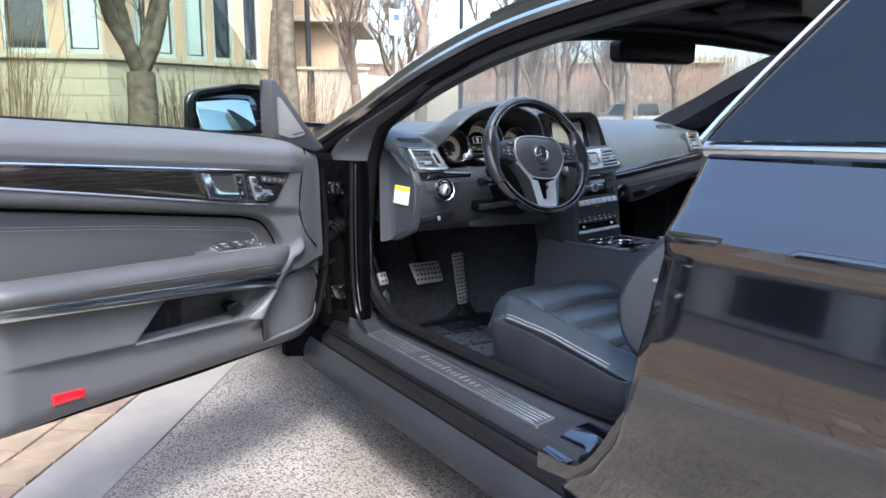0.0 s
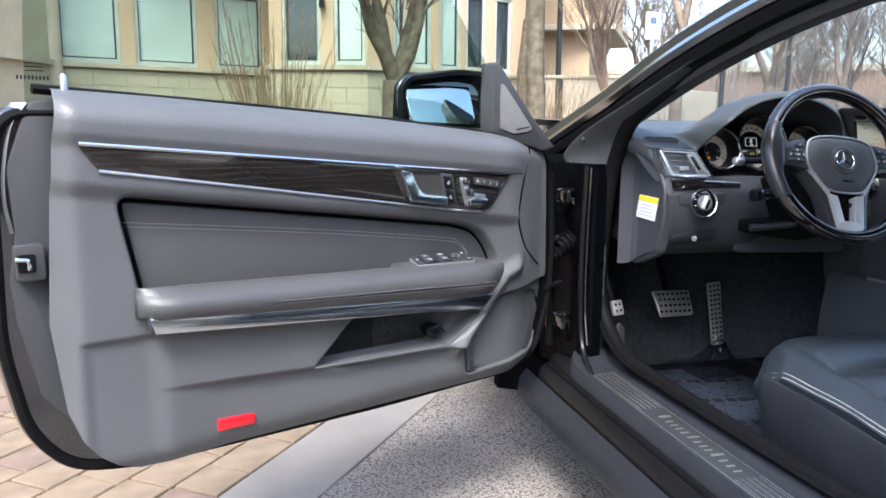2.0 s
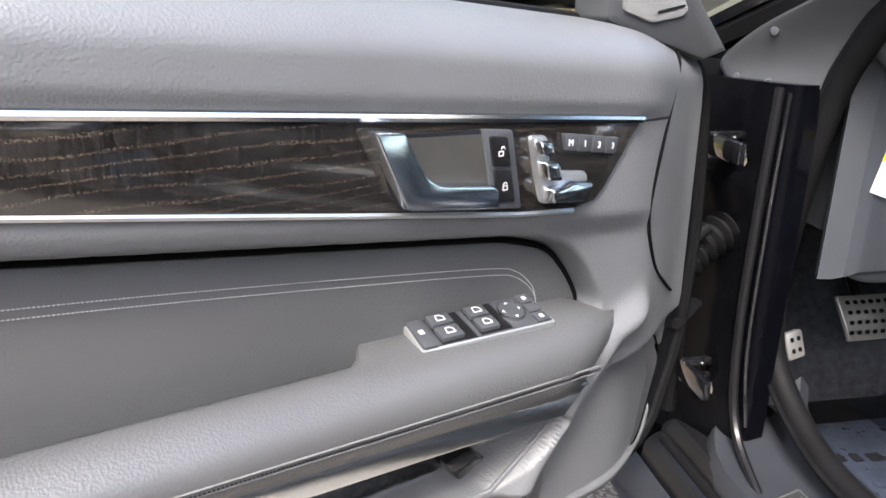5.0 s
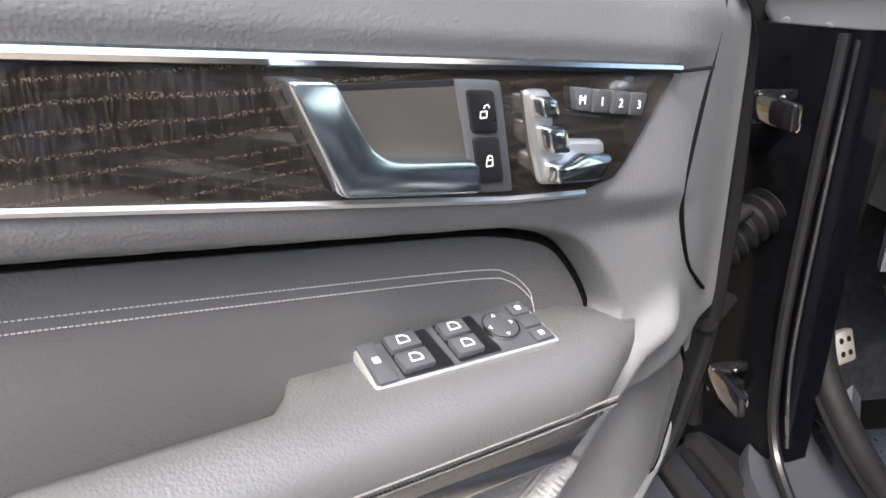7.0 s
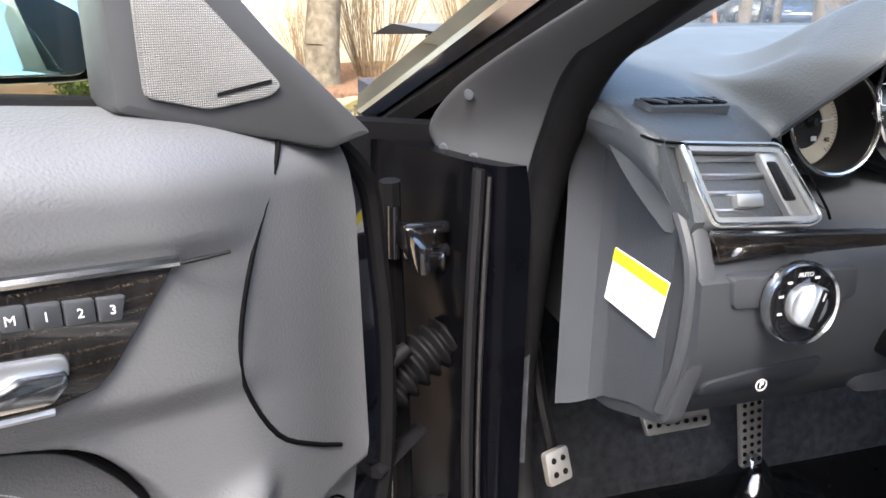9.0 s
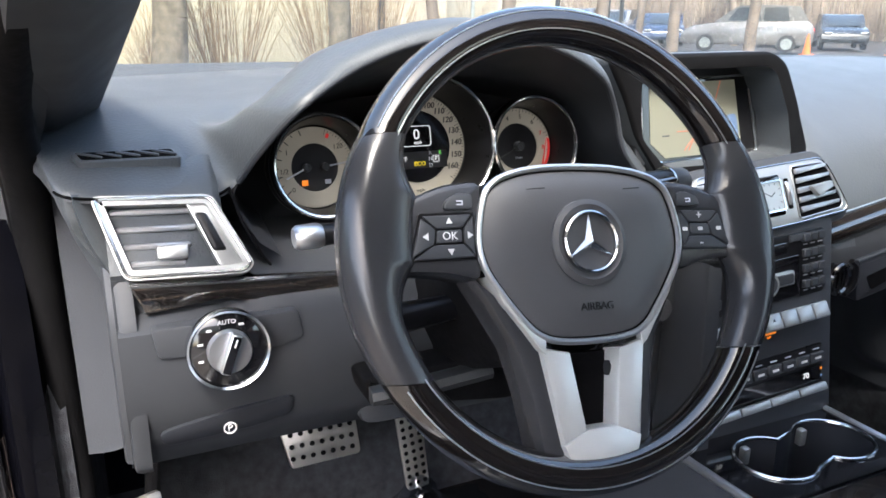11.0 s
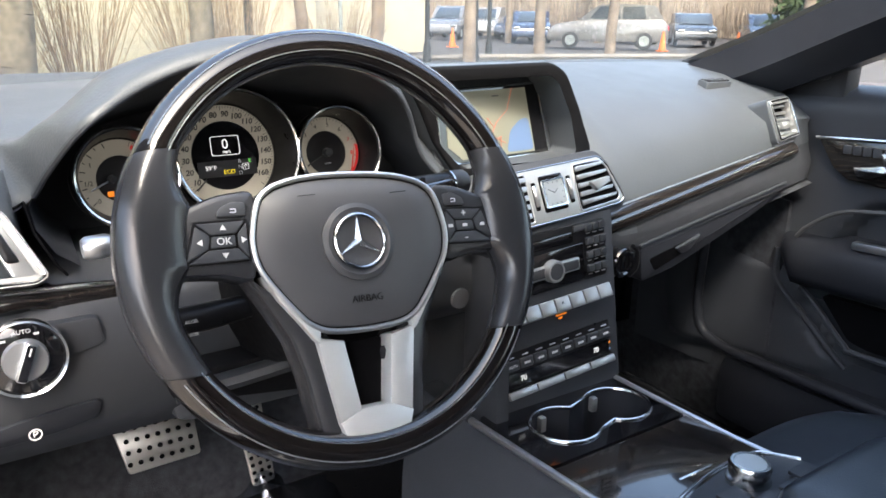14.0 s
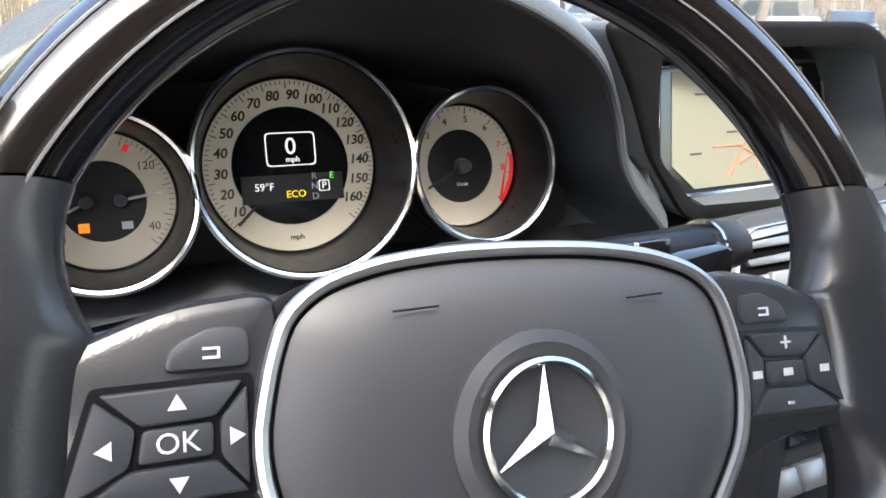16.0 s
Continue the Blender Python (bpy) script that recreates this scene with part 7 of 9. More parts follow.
# side spokes
WB = lambda a, b, d: Vector((a, b - 0.010, d))
for sx in (-1, 1):
    sp_ = [(sx * 0.086, 0.062), (sx * 0.120, 0.058), (sx * 0.150, 0.046), (sx * 0.172, 0.036), (sx * 0.176, -0.018), (sx * 0.155, -0.008), (sx * 0.12, -0.010), (sx * 0.092, -0.018)]
    part("side_spoke", P(rnd(sp_, 0.010, 3), WB, -0.030, 0.0085, 0.006), M_WHEELLEATHER, wheel, "padded side spoke")
    K = lambda a, b: (sx * a, b)
    quads = [[(0.099, 0.0345), (0.139, 0.0335), (0.128, 0.0235), (0.107, 0.0245)], [(0.098, 0.0020), (0.148, 0.0010), (0.131, 0.0115), (0.107, 0.0120)],
             [(0.098, 0.0330), (0.106, 0.0235), (0.106, 0.0130), (0.098, 0.0035)], [(0.140, 0.0320), (0.129, 0.0230), (0.131, 0.0125), (0.149, 0.0030)], [(0.108, 0.0230), (0.1275, 0.0225), (0.1290, 0.0130), (0.108, 0.0135)]]
    for qd in quads:
        part("wheel_button", P(rnd([K(a, b) for a, b in qd], 0.0015, 2), WB, 0.004, 0.0112, 0.0010), M_HARD, wheel)
    part("button_bed", P(rnd([K(0.096, 0.0365), K(0.141, 0.0355), K(0.152, -0.0005), K(0.096, 0.0)], 0.002, 2), WB, 0.002, 0.0092), M_BLACK, wheel)
    part("back_button", P(rnd([K(0.097, 0.050), K(0.108, 0.051), K(0.119, 0.046), K(0.122, 0.0385), K(0.097, 0.0385)], 0.003, 3), WB, 0.004, 0.0108, 0.001), M_HARD, wheel)
    part("icon", B((sx * 0.108, 0.0345, 0.0112), (0.005, 0.0008, 0.0006)), M_GREYPRINT, wheel)
    part("icon", B((sx * 0.108 + 0.0021, 0.0331, 0.0112), (0.0008, 0.0030, 0.0006)), M_GREYPRINT, wheel)
    part("icon", B((sx * 0.108, 0.0318, 0.0112), (0.005, 0.0008, 0.0006)), M_GREYPRINT, wheel)
words("ok_word", "OK", 0.0085, pose(-0.118, 0.008, 0.0114), M_WHITEPRINT, wheel)
for a, b, r in ((-0.118, 0.0295, 90), (-0.118, 0.0065, -90), (-0.1015, 0.0185, 0), (-0.1375, 0.018, 180)):
    part("arrow", P([(0.0026, 0), (-0.0020, 0.0027), (-0.0020, -0.0027)], lambda p, q, d: pose(a, b - 0.010, 0.0113, 0, 0, r) @ Vector((p, q, d)), 0, 0.0005), M_WHITEPRINT, wheel)
words("plus", "+", 0.011, pose(0.118, 0.0195, 0.0114), M_WHITEPRINT, wheel)
words("minus", "-", 0.013, pose(0.118, -0.0035, 0.0114), M_WHITEPRINT, wheel)
for a in (0.1015, 0.118, 0.1385):
    part("icon", B((a, 0.008, 0.0114), (0.005, 0.003, 0.0005), pose(0, 0, 0)), M_WHITEPRINT, wheel)
# lower twin spoke: black leather outside, satin silver inside
for sx in (-1, 1):
    blk = [(sx * 0.104, -0.016), (sx * 0.086, -0.046), (sx * 0.067, -0.080), (sx * 0.058, -0.115), (sx * 0.050, -0.170), (sx * 0.030, -0.180), (sx * 0.018, -0.10), (sx * 0.040, -0.07)]
    part("lower_spoke", P(rnd(blk, 0.006, 2), WF, -0.030, 0.004, 0.007), M_WHEELLEATHER, wheel)
bm = bmesh.new()
for sx in (-1, 1):
    prism(bm, [(sx * 0.049, -0.080), (sx * 0.0225, -0.086), (sx * 0.0135, -0.148), (sx * 0.036, -0.157)], WF, -0.012, 0.010, 0.0035)
prism(bm, [(-0.0362, -0.1565), (-0.0135, -0.1465), (0.0135, -0.1465), (0.0362, -0.1565), (0.029, -0.176), (0.018, -0.180), (-0.018, -0.180), (-0.029, -0.176)], WF, -0.012, 0.0103, 0.002)
part("silver_spoke", bm, M_SPOKE, wheel, "satin silver twin lower spoke")
for sx in (-1, 1):
    arm = [(0.0945, -0.008), (0.0755, -0.043), (0.0565, -0.066), (0.0440, -0.0745), (0.0455, -0.086), (0.0505, -0.082), (0.0600, -0.0685), (0.0780, -0.0445), (0.0960, -0.009)]
    part("silver_arm", P([(sx * a, b) for a, b in arm], WF, -0.012, 0.0115, 0.0015), M_SPOKE, wheel, "tapering silver arm beside the airbag cover")
# near-black plate stands for the dark seen through the spoke opening
part("spoke_gap_shade", P([(-0.024, -0.088), (0.024, -0.088), (0.0145, -0.146), (-0.0145, -0.146)], WF, -0.03, -0.010), M_CAVITY, wheel)
# fill for the wheel's own mesh: the boss behind
bm = bmesh.new()
lathe(bm, [(0.0, -0.075), (0.055, -0.075), (0.070, -0.045), (0.070, -0.03), (0.0, -0.03)], Matrix.Identity(4), 28)
bm.to_mesh(wheel.data)
bm.free()
wheel.data.materials.append(M_BLACK)

# column shroud and stalks
SC = frame_from((-0.311, -0.150, 0.948), (1, 0, 0), (0, math.sin(radians(23)), math.cos(radians(23))), (0, -math.cos(radians(23)), math.sin(radians(23))))
part("column_shroud", loft(bmesh.new(), [[SC @ Vector((a * k, b * k - 0.012, d)) for a, b in rnd([(-0.065, 0.045), (0.065, 0.045), (0.075, -0.02), (0.045, -0.085), (-0.045, -0.085), (-0.075, -0.02)], 0.02, 3)] for k, d in ((0.95, -0.055), (1.0, -0.08), (1.05, -0.16), (1.1, -0.30))]), M_RUBBER, car, "black steering column shroud")
part("column_lower", P(rnd([(-0.46, 0.800), (-0.20, 0.800), (-0.20, 0.755), (-0.30, 0.742), (-0.45, 0.765)], 0.01, 3), XZ(0.0), 0.15, -0.03, 0.01), M_RUBBER, car)
part("column_bar", T([(-0.452, -0.032, 0.781), (-0.39, -0.038, 0.785), (-0.33, -0.040, 0.790)], 0.012, 8, flat=0.8), M_DARKSATIN, car, "dark satin grey bar under the steering column")


def stalk(o, tip, r, tipmat, label):
    o, tip = Vector(o), Vector(tip)
    s = part("stalk", T([o, o.lerp(tip, 0.4), o.lerp(tip, 0.8)], [r * 0.75, r * 0.9, r], 12, flat=0.8), M_BLACK, car, label)
    part("stalk_end", T([o.lerp(tip, 0.80), o.lerp(tip, 0.83), o.lerp(tip, 0.97), tip], [r * 0.92, r * 1.08, r * 1.05, r * 0.8], 12, flat=0.85), tipmat, s)
    return s


stalk((-0.40, -0.045, 0.950), (-0.520, -0.045, 0.9475), 0.0118, M_SATIN, "indicator stalk with a silver tip")
s2 = stalk((-0.36, -0.060, 0.872), (-0.470, -0.055, 0.864), 0.017, M_BLACK, "cruise control stalk")
words("cruise_word", "ACCEL", 0.0040, frame_from((-0.440, -0.0750, 0.872), (1, 0, 0), (0, 0.1, 1), (0, -1, 0.1)), M_WHITEPRINT, s2)
words("cruise_word", "DECEL", 0.0040, frame_from((-0.440, -0.0750, 0.859), (1, 0, 0), (0, 0.1, 1), (0, -1, 0.1)), M_WHITEPRINT, s2)
part("stalk_ring", T([(-0.452, -0.0565, 0.8655), (-0.449, -0.0566, 0.8657)], 0.0185, 14, flat=0.85), M_CHROME, s2)
s3 = stalk((-0.24, -0.060, 0.970), (-0.116, -0.050, 0.966), 0.0155, M_HARD, "gear selector stalk")
part("stalk_ring", T([(-0.1425, -0.0522, 0.9669), (-0.1405, -0.0520, 0.9668)], 0.0172, 14, flat=0.9), M_CHROME, s3)
part("stalk_window", B((-0.203, -0.0715, 0.974), (0.040, 0.004, 0.015), None, 0.001), M_GLOSS, s3)
for ch, x, z in (("R", -0.205, 0.9795), ("N", -0.203, 0.9735), ("P", -0.191, 0.9735), ("D", -0.205, 0.9675)):
    words("gear_letter", ch, 0.0062, frame_from((x, -0.0737, z), (1, 0, 0), (0, 0, 1), (0, -1, 0)), M_WHITEPRINT, s3)
for x0, x1 in ((-0.465, -0.425), (-0.195, -0.155)):
    part("shift_paddle", P(rnd([(x0, 0.975), (x1, 0.980), (x1, 0.952), (x0, 0.955)], 0.006, 3), XZ(-0.085), 0.006, -0.004, 0.002), M_GLOSS, car, "gearshift paddle")

# ---- pedals ----
def stud_pad(name, pts, f, nx, ny, lo, hi, label):
    p = part(name, P(rnd(pts, 0.006, 3), f, -0.006, 0.003, 0.002), M_BRUSH, car, label)
    for i in range(nx):
        for j in range(ny):
            a, b = lerp(lo[0], hi[0], (i + 0.5) / nx), lerp(lo[1], hi[1], (j + 0.5) / ny)
            part("rubber_stud", P(circle(a, b, 0.0040, 10), f, 0.001, 0.0048, 0.001), M_RUBBER, p)
    return p


BP = frame_from((-0.392, 0.400, 0.485), (1, 0.0, 0.0), (0, 0.45, 0.9), (0, -0.9, 0.45))
stud_pad("brake_pedal", [(-0.065, 0.042), (0.063, 0.042), (0.063, -0.040), (-0.050, -0.042)], lambda a, b, d: BP @ Vector((a, b, d - 0.010 * (b / 0.04) ** 2)), 7, 4, (-0.055, -0.036), (0.058, 0.038), "studded steel brake pedal")
part("pedal_arm", T(smooth_path([(-0.388, 0.43, 0.47), (-0.385, 0.52, 0.60), (-0.385, 0.56, 0.75)], 4), 0.012, 8), M_BLACK, car)
AP = frame_from((-0.228, 0.42, 0.432), Vector((0.99, 0, 0.11)).normalized(), Vector((-0.11, 0.06, 0.99)).normalized(), Vector((0.99, 0, 0.11)).cross(Vector((-0.11, 0.06, 0.99))).normalized())
stud_pad("accelerator", [(-0.024, 0.108), (0.025, 0.108), (0.021, -0.100), (-0.020, -0.100)], lambda a, b, d: AP @ Vector((a, b, d)), 3, 13, (-0.021, -0.095), (0.021, 0.104), "long studded steel accelerator")
FP = frame_from((-0.655, 0.262, 0.514), Vector((0.94, 0.34, 0)).normalized(), Vector((-0.1, 0.35, 0.93)).normalized(), Vector((0.94, 0.34, 0)).cross(Vector((-0.1, 0.35, 0.93))).normalized())
stud_pad("foot_brake", [(-0.020, 0.022), (0.020, 0.022), (0.020, -0.022), (-0.020, -0.022)], lambda a, b, d: FP @ Vector((a, b, d)), 2, 2, (-0.016, -0.018), (0.016, 0.018), "small studded parking brake pedal")
part("pedal_arm", T(smooth_path([(-0.65, 0.28, 0.50), (-0.64, 0.36, 0.56), (-0.64, 0.42, 0.68)], 4), 0.010, 8), M_BLACK, car)
random.seed(21)


def film(s, v):
    x, y = lerp(-0.36, -0.08, s), lerp(0.46, 0.27, v)
    n = noise.noise((x * 23, y * 23, 1.7)) + 0.6 * noise.noise((x * 60, y * 60, 4.2))
    bump = math.exp(-((x + 0.215) / 0.045) ** 2) * math.exp(-((y - 0.41) / 0.05) ** 2)
    return Vector((x + 0.01 * n, y, 0.272 + 0.020 * abs(n) * (0.4 + bump) + 0.080 * bump))


M_CLEAR = glass("clear_film", (0.80, 0.83, 0.88), 2.0, 0.14)
pf = part("protective_film", sheet(film, 40, 30, lambda s, v: film(s, v) - Vector((0, 0, 0.001))), M_CLEAR, car, "crumpled clear film over the foot of the accelerator")
pf.visible_shadow = False

# ---- driver's seat ----
def cushion_top(x, y):
    """Height of the seat cushion; x from its middle."""
    zc = table(y, [-0.95, -0.63, -0.48, -0.36, -0.27, -0.20, -0.155, -0.132, -0.12], [0.450, 0.478, 0.492, 0.510, 0.532, 0.537, 0.522, 0.495, 0.45])
    mid = 1 - sst((abs(x) - 0.165) / 0.035)
    for g in (-0.345, -0.485, -0.635, -0.79):
        zc -= mid * 0.024 * math.exp(-((y - g + 0.25 * x * x) / 0.011) ** 2)
    zc += mid * 0.009 * abs(math.sin((y + 0.345) * math.pi / 0.145))
    zc -= 0.012 * math.exp(-((abs(x) - 0.182) / 0.008) ** 2) * sst((-0.25 - y) / 0.08)
    zc += 0.024 * sst((abs(x) - 0.17) / 0.05) * sst((-0.24 - y) / 0.2)
    edge = table(y, [-0.95, -0.72, -0.49, -0.21, -0.12], [0.430, 0.455, 0.484, 0.488, 0.44])
    return lerp(zc, min(zc, edge - 0.004), sst((abs(x) - 0.205) / 0.062) ** 1.5)


def cushion(s, v):
    x = lerp(-0.268, 0.268, s)
    y = lerp(-0.95, -0.122, v)
    back = 0.085 * (abs(x) / 0.265) ** 2.6 * sst((y + 0.6) / 0.4)
    return Vector((x - 0.275, y - back, cushion_top(x, y)))


seat = part("driver_seat", sheet(cushion, 90, 150, lambda s, v: Vector((lerp(-0.53, -0.02, s), lerp(-0.93, -0.20, v), 0.40))), M_LEATHER, car, "black leather sports seat with fluted cushion", angle=80)
for sx in (-1, 1):
    for off in (0.262, 0.254):
        stitches([cushion(0.5 + sx * off / 0.536, v) + Vector((0, 0, 0.0012)) for v in (0.28, 0.45, 0.6, 0.75, 0.87, 0.93)], 110, M_STITCH, seat, r=0.0012)
side = rnd([(-0.225, 0.475), (-0.235, 0.40), (-0.26, 0.30), (-0.40, 0.285), (-0.75, 0.30), (-0.98, 0.33), (-1.04, 0.45), (-0.90, 0.47), (-0.76, 0.435), (-0.60, 0.455), (-0.40, 0.472)], 0.03, 4)
part("seat_side", P(side, lambda a, b, d: Vector((-0.53 - d, a, b)), -0.08, 0.018, 0.014), M_SILL, seat, "black plastic seat valance")
part("seat_base", B((-0.275, -0.6, 0.32), (0.46, 0.66, 0.16), None, 0.03), M_BLACK, seat)


def backrest(s, v):
    x = lerp(-0.255, 0.255, s)
    bol = sst((abs(x) - 0.13) / 0.09) * (1 - 0.5 * v)
    fl = 0.008 * abs(math.sin(v * 6 * math.pi)) ** 0.6 * (1 - sst((abs(x) - 0.12) / 0.05))
    y = -0.93 - 0.26 * v + 0.10 * bol + fl - 0.05 * sst((abs(x) - 0.235) / 0.02)
    return Vector((x * (1 - 0.12 * v) - 0.275, y, 0.50 + 0.56 * v))


part("backrest", sheet(backrest, 40, 50, lambda s, v: Vector((lerp(-0.255, 0.255, s) * (1 - 0.12 * v) - 0.275, -1.06 - 0.22 * v, 0.48 + 0.58 * v))), M_LEATHER, seat, "black leather backrest with deep bolster", angle=80)
bs = rnd([(-0.765, 0.55), (-0.745, 0.64), (-0.80, 0.74), (-0.92, 0.85), (-1.05, 1.02), (-1.16, 1.02), (-1.13, 0.80), (-1.02, 0.58), (-0.92, 0.50), (-0.82, 0.50)], 0.04, 4)
part("bolster", P(bs, lambda a, b, d: Vector((-0.49 - d, a, b)), -0.03, 0.065, 0.022), M_LEATHER, seat, "thick side bolster of the backrest")
part("bolster_panel", P(rnd(offset(bs, 0.022), 0.03, 3), lambda a, b, d: Vector((-0.49 - d, a, b)), 0.05, 0.0675, 0.003), M_DASH, seat)
part("recliner_cover", P(rnd([(-0.80, 0.45), (-0.80, 0.36), (-1.02, 0.36), (-1.06, 0.52), (-0.94, 0.54)], 0.04, 4), lambda a, b, d: Vector((-0.53 - d, a, b)), -0.02, 0.035, 0.014), M_HARD, seat)
part("headrest", B((-0.275, -1.24, 1.13), (0.26, 0.09, 0.17), pose(0, 0, 0), 0.035, 4), M_LEATHER, seat)
# passenger seat, mostly behind the console
ps_ = part("passenger_seat", sheet(lambda s, v: cushion(s, v) + Vector((0.67, 0.0, 0)), 40, 50, lambda s, v: Vector((lerp(0.14, 0.65, s), lerp(-0.93, -0.23, v), 0.40))), M_LEATHER, car, "black leather passenger seat", angle=80)
part("backrest", sheet(lambda s, v: backrest(s, v) + Vector((0.67, -0.10, 0)), 24, 30, lambda s, v: Vector((lerp(-0.255, 0.255, s) * (1 - 0.12 * v) + 0.395, -1.16 - 0.22 * v, 0.48 + 0.58 * v))), M_LEATHER, ps_)
part("seat_base", B((0.395, -0.66, 0.32), (0.46, 0.60, 0.16), None, 0.03), M_BLACK, ps_)

# ---- centre console ----
def z_con(y):
    return table(y, [-0.9, -0.42, -0.30, -0.05, 0.02], [0.665, 0.660, 0.640, 0.632, 0.632])


bm = bmesh.new()
secs = []
for y, deep in ((0.10, 0.004), (-0.02, 0.004), (-0.030, 0.09), (-0.172, 0.09), (-0.178, 0.004), (-0.30, 0.004), (-0.42, 0.004), (-0.60, 0.004), (-0.90, 0.004)):
    z = z_con(y)
    w = 0.010 * sst(-y / 0.30)
    secs.append([Vector(p) for p in ((-0.120, y, 0.25), (-0.110, y, 0.50), (-0.096 + w, y, z - 0.015), (-0.084 + w, y, z - 0.001), (-0.072 + w, y, z - deep), (0.162 - w, y, z - deep), (0.174 - w, y, z - 0.001), (0.186 - w, y, z - 0.015), (0.205, y, 0.50), (0.220, y, 0.25))])
con = part("centre_console", loft(bm, secs), M_CONSOLE, car, "tall centre console with a gloss wood lid")
CT = lambda a, b, d: Vector((a, b, z_con(b) + d))
peanut = circle(0.012, -0.109, 0.046, 28, 40, 320) + circle(0.110, -0.106, 0.046, 28, 220, 500)
panel = []
for a, b in peanut:
    # the panel's edge in the same direction from its middle
    dx, dy = a - 0.060, b + 0.104
    k = min(0.128 / max(1e-6, abs(dx)), (0.072 if dy > 0 else 0.071) / max(1e-6, abs(dy)))
    panel.append((0.048 + dx * k * 0.96, -0.104 + dy * k))
part("cupholder_panel", ring_prism(panel, peanut, CT, -0.004, 0.0055), M_GLOSS, con, "gloss black cupholder panel")
well = [[Vector((0.061 + (a - 0.061) * k, -0.107 + (b + 0.107) * k, 0.632 + h)) for a, b in peanut] for k, h in ((1.0, 0.005), (0.97, -0.02), (0.94, -0.070))]
bm = loft(bmesh.new(), well, caps=False)
bm.verts.ensure_lookup_table()
bm.faces.new([bm.verts[i] for i in range(2 * len(peanut), 3 * len(peanut))])
part("cup_well", bm, M_SILL, con, "deep black cupholder well")
for cx, cy in ((0.012, -0.109), (0.110, -0.106)):
    part("cup_clip", B((cx - 0.004, cy + 0.040, 0.622), (0.010, 0.010, 0.022), None, 0.002), M_SILVERPLASTIC, con)
part("cup_ring", T([CT(a, b, 0.0065) for a, b in peanut], 0.0024, 8, True), M_CHROME, con, "joined chrome cupholder rims")
part("console_wood", P(rnd([(-0.072, -0.180), (0.164, -0.180), (0.160, -0.34), (-0.064, -0.34)], 0.004, 2), CT, -0.004, 0.006, 0.002), M_WOOD, con, "gloss black wood sliding lid")
for x0, x1 in ((-0.082, -0.070), (0.172, 0.165)):
    part("console_rail", T([Vector((lerp(x0, x1, k), lerp(-0.03, -0.325, k), z_con(lerp(-0.03, -0.325, k)) + 0.004)) for k in (0, 0.25, 0.5, 0.75, 1)], 0.0052, 8), M_SATIN, con, "satin silver console rail")
part("control_plate", P(rnd([(-0.03, -0.322), (0.024, -0.302), (0.085, -0.292), (0.146, -0.295), (0.163, -0.308), (0.175, -0.34), (0.175, -0.50), (-0.06, -0.50), (-0.06, -0.35)], 0.010, 3), CT, -0.004, 0.010, 0.003), M_CONSOLE, con, "control plate behind the lid")
part("plate_rim", T([CT(p.x, p.y, 0.010) for p in smooth_path([(-0.06, -0.345, 0), (-0.018, -0.313, 0), (0.024, -0.299, 0), (0.085, -0.289, 0), (0.146, -0.292, 0), (0.160, -0.302, 0), (0.174, -0.336, 0)], 6)], 0.0024, 8), M_CHROME, con)
KNOB = pose(0.088, -0.326, 0.652)
ck = part("control_knob", LA([(0.0, 0.0), (0.0245, 0.0), (0.025, 0.004), (0.0225, 0.009), (0.0235, 0.021), (0.021, 0.025), (0.018, 0.025), (0.0175, 0.0235), (0.0, 0.0235)], KNOB, 36), M_CHROME, con, "round chrome control knob")
part("knob_cap", LA([(0.0, 0.0240), (0.0173, 0.0240), (0.0173, 0.0248), (0.0, 0.0252)], KNOB, 30), M_SILVERPLASTIC, con)
for x, y in ((0.035, -0.345), (0.070, -0.372), (0.106, -0.372), (0.035, -0.380), (0.142, -0.36)):
    part("console_button", B((x, y, z_con(-0.36) + 0.013), (0.032, 0.024, 0.006), None, 0.002), M_HARD, con)
part("trim_bar", B((0.058, -0.279, z_con(-0.28) + 0.0075), (0.056, 0.005, 0.004), pose(0, 0, 0), 0.0015), M_CHROME, con)
part("armrest_box", B((0.128, -0.575, 0.662), (0.21, 0.38, 0.10), None, 0.03, 4), M_LEATHER, con, "black leather centre armrest")
part("stack_cheek", P(rnd([(0.02, 0.90), (0.02, 0.60), (-0.06, 0.62), (-0.045, 0.90)], 0.01, 3), lambda a, b, d: Vector((-0.062 - d, a, b)), -0.02, 0.0, 0.004), M_HARD, con)
part("knee_speaker", LA([(0.0, 0.003), (0.013, 0.003), (0.014, 0.0), (0.0, 0.0)], frame_from((-0.092, -0.012, 0.805), (1, 0, 0), (0, 0, 1), (0, -1, 0)), 20), M_SPKCLOTH, car)

# ---- passenger door lining ----
RD = frame_from((0.815, 0.06, 0), (0.06, -1, 0), (-1, -0.06, 0), (0, 0, 1))
RF = lambda a, b, d: RD @ Vector((a, d, b))


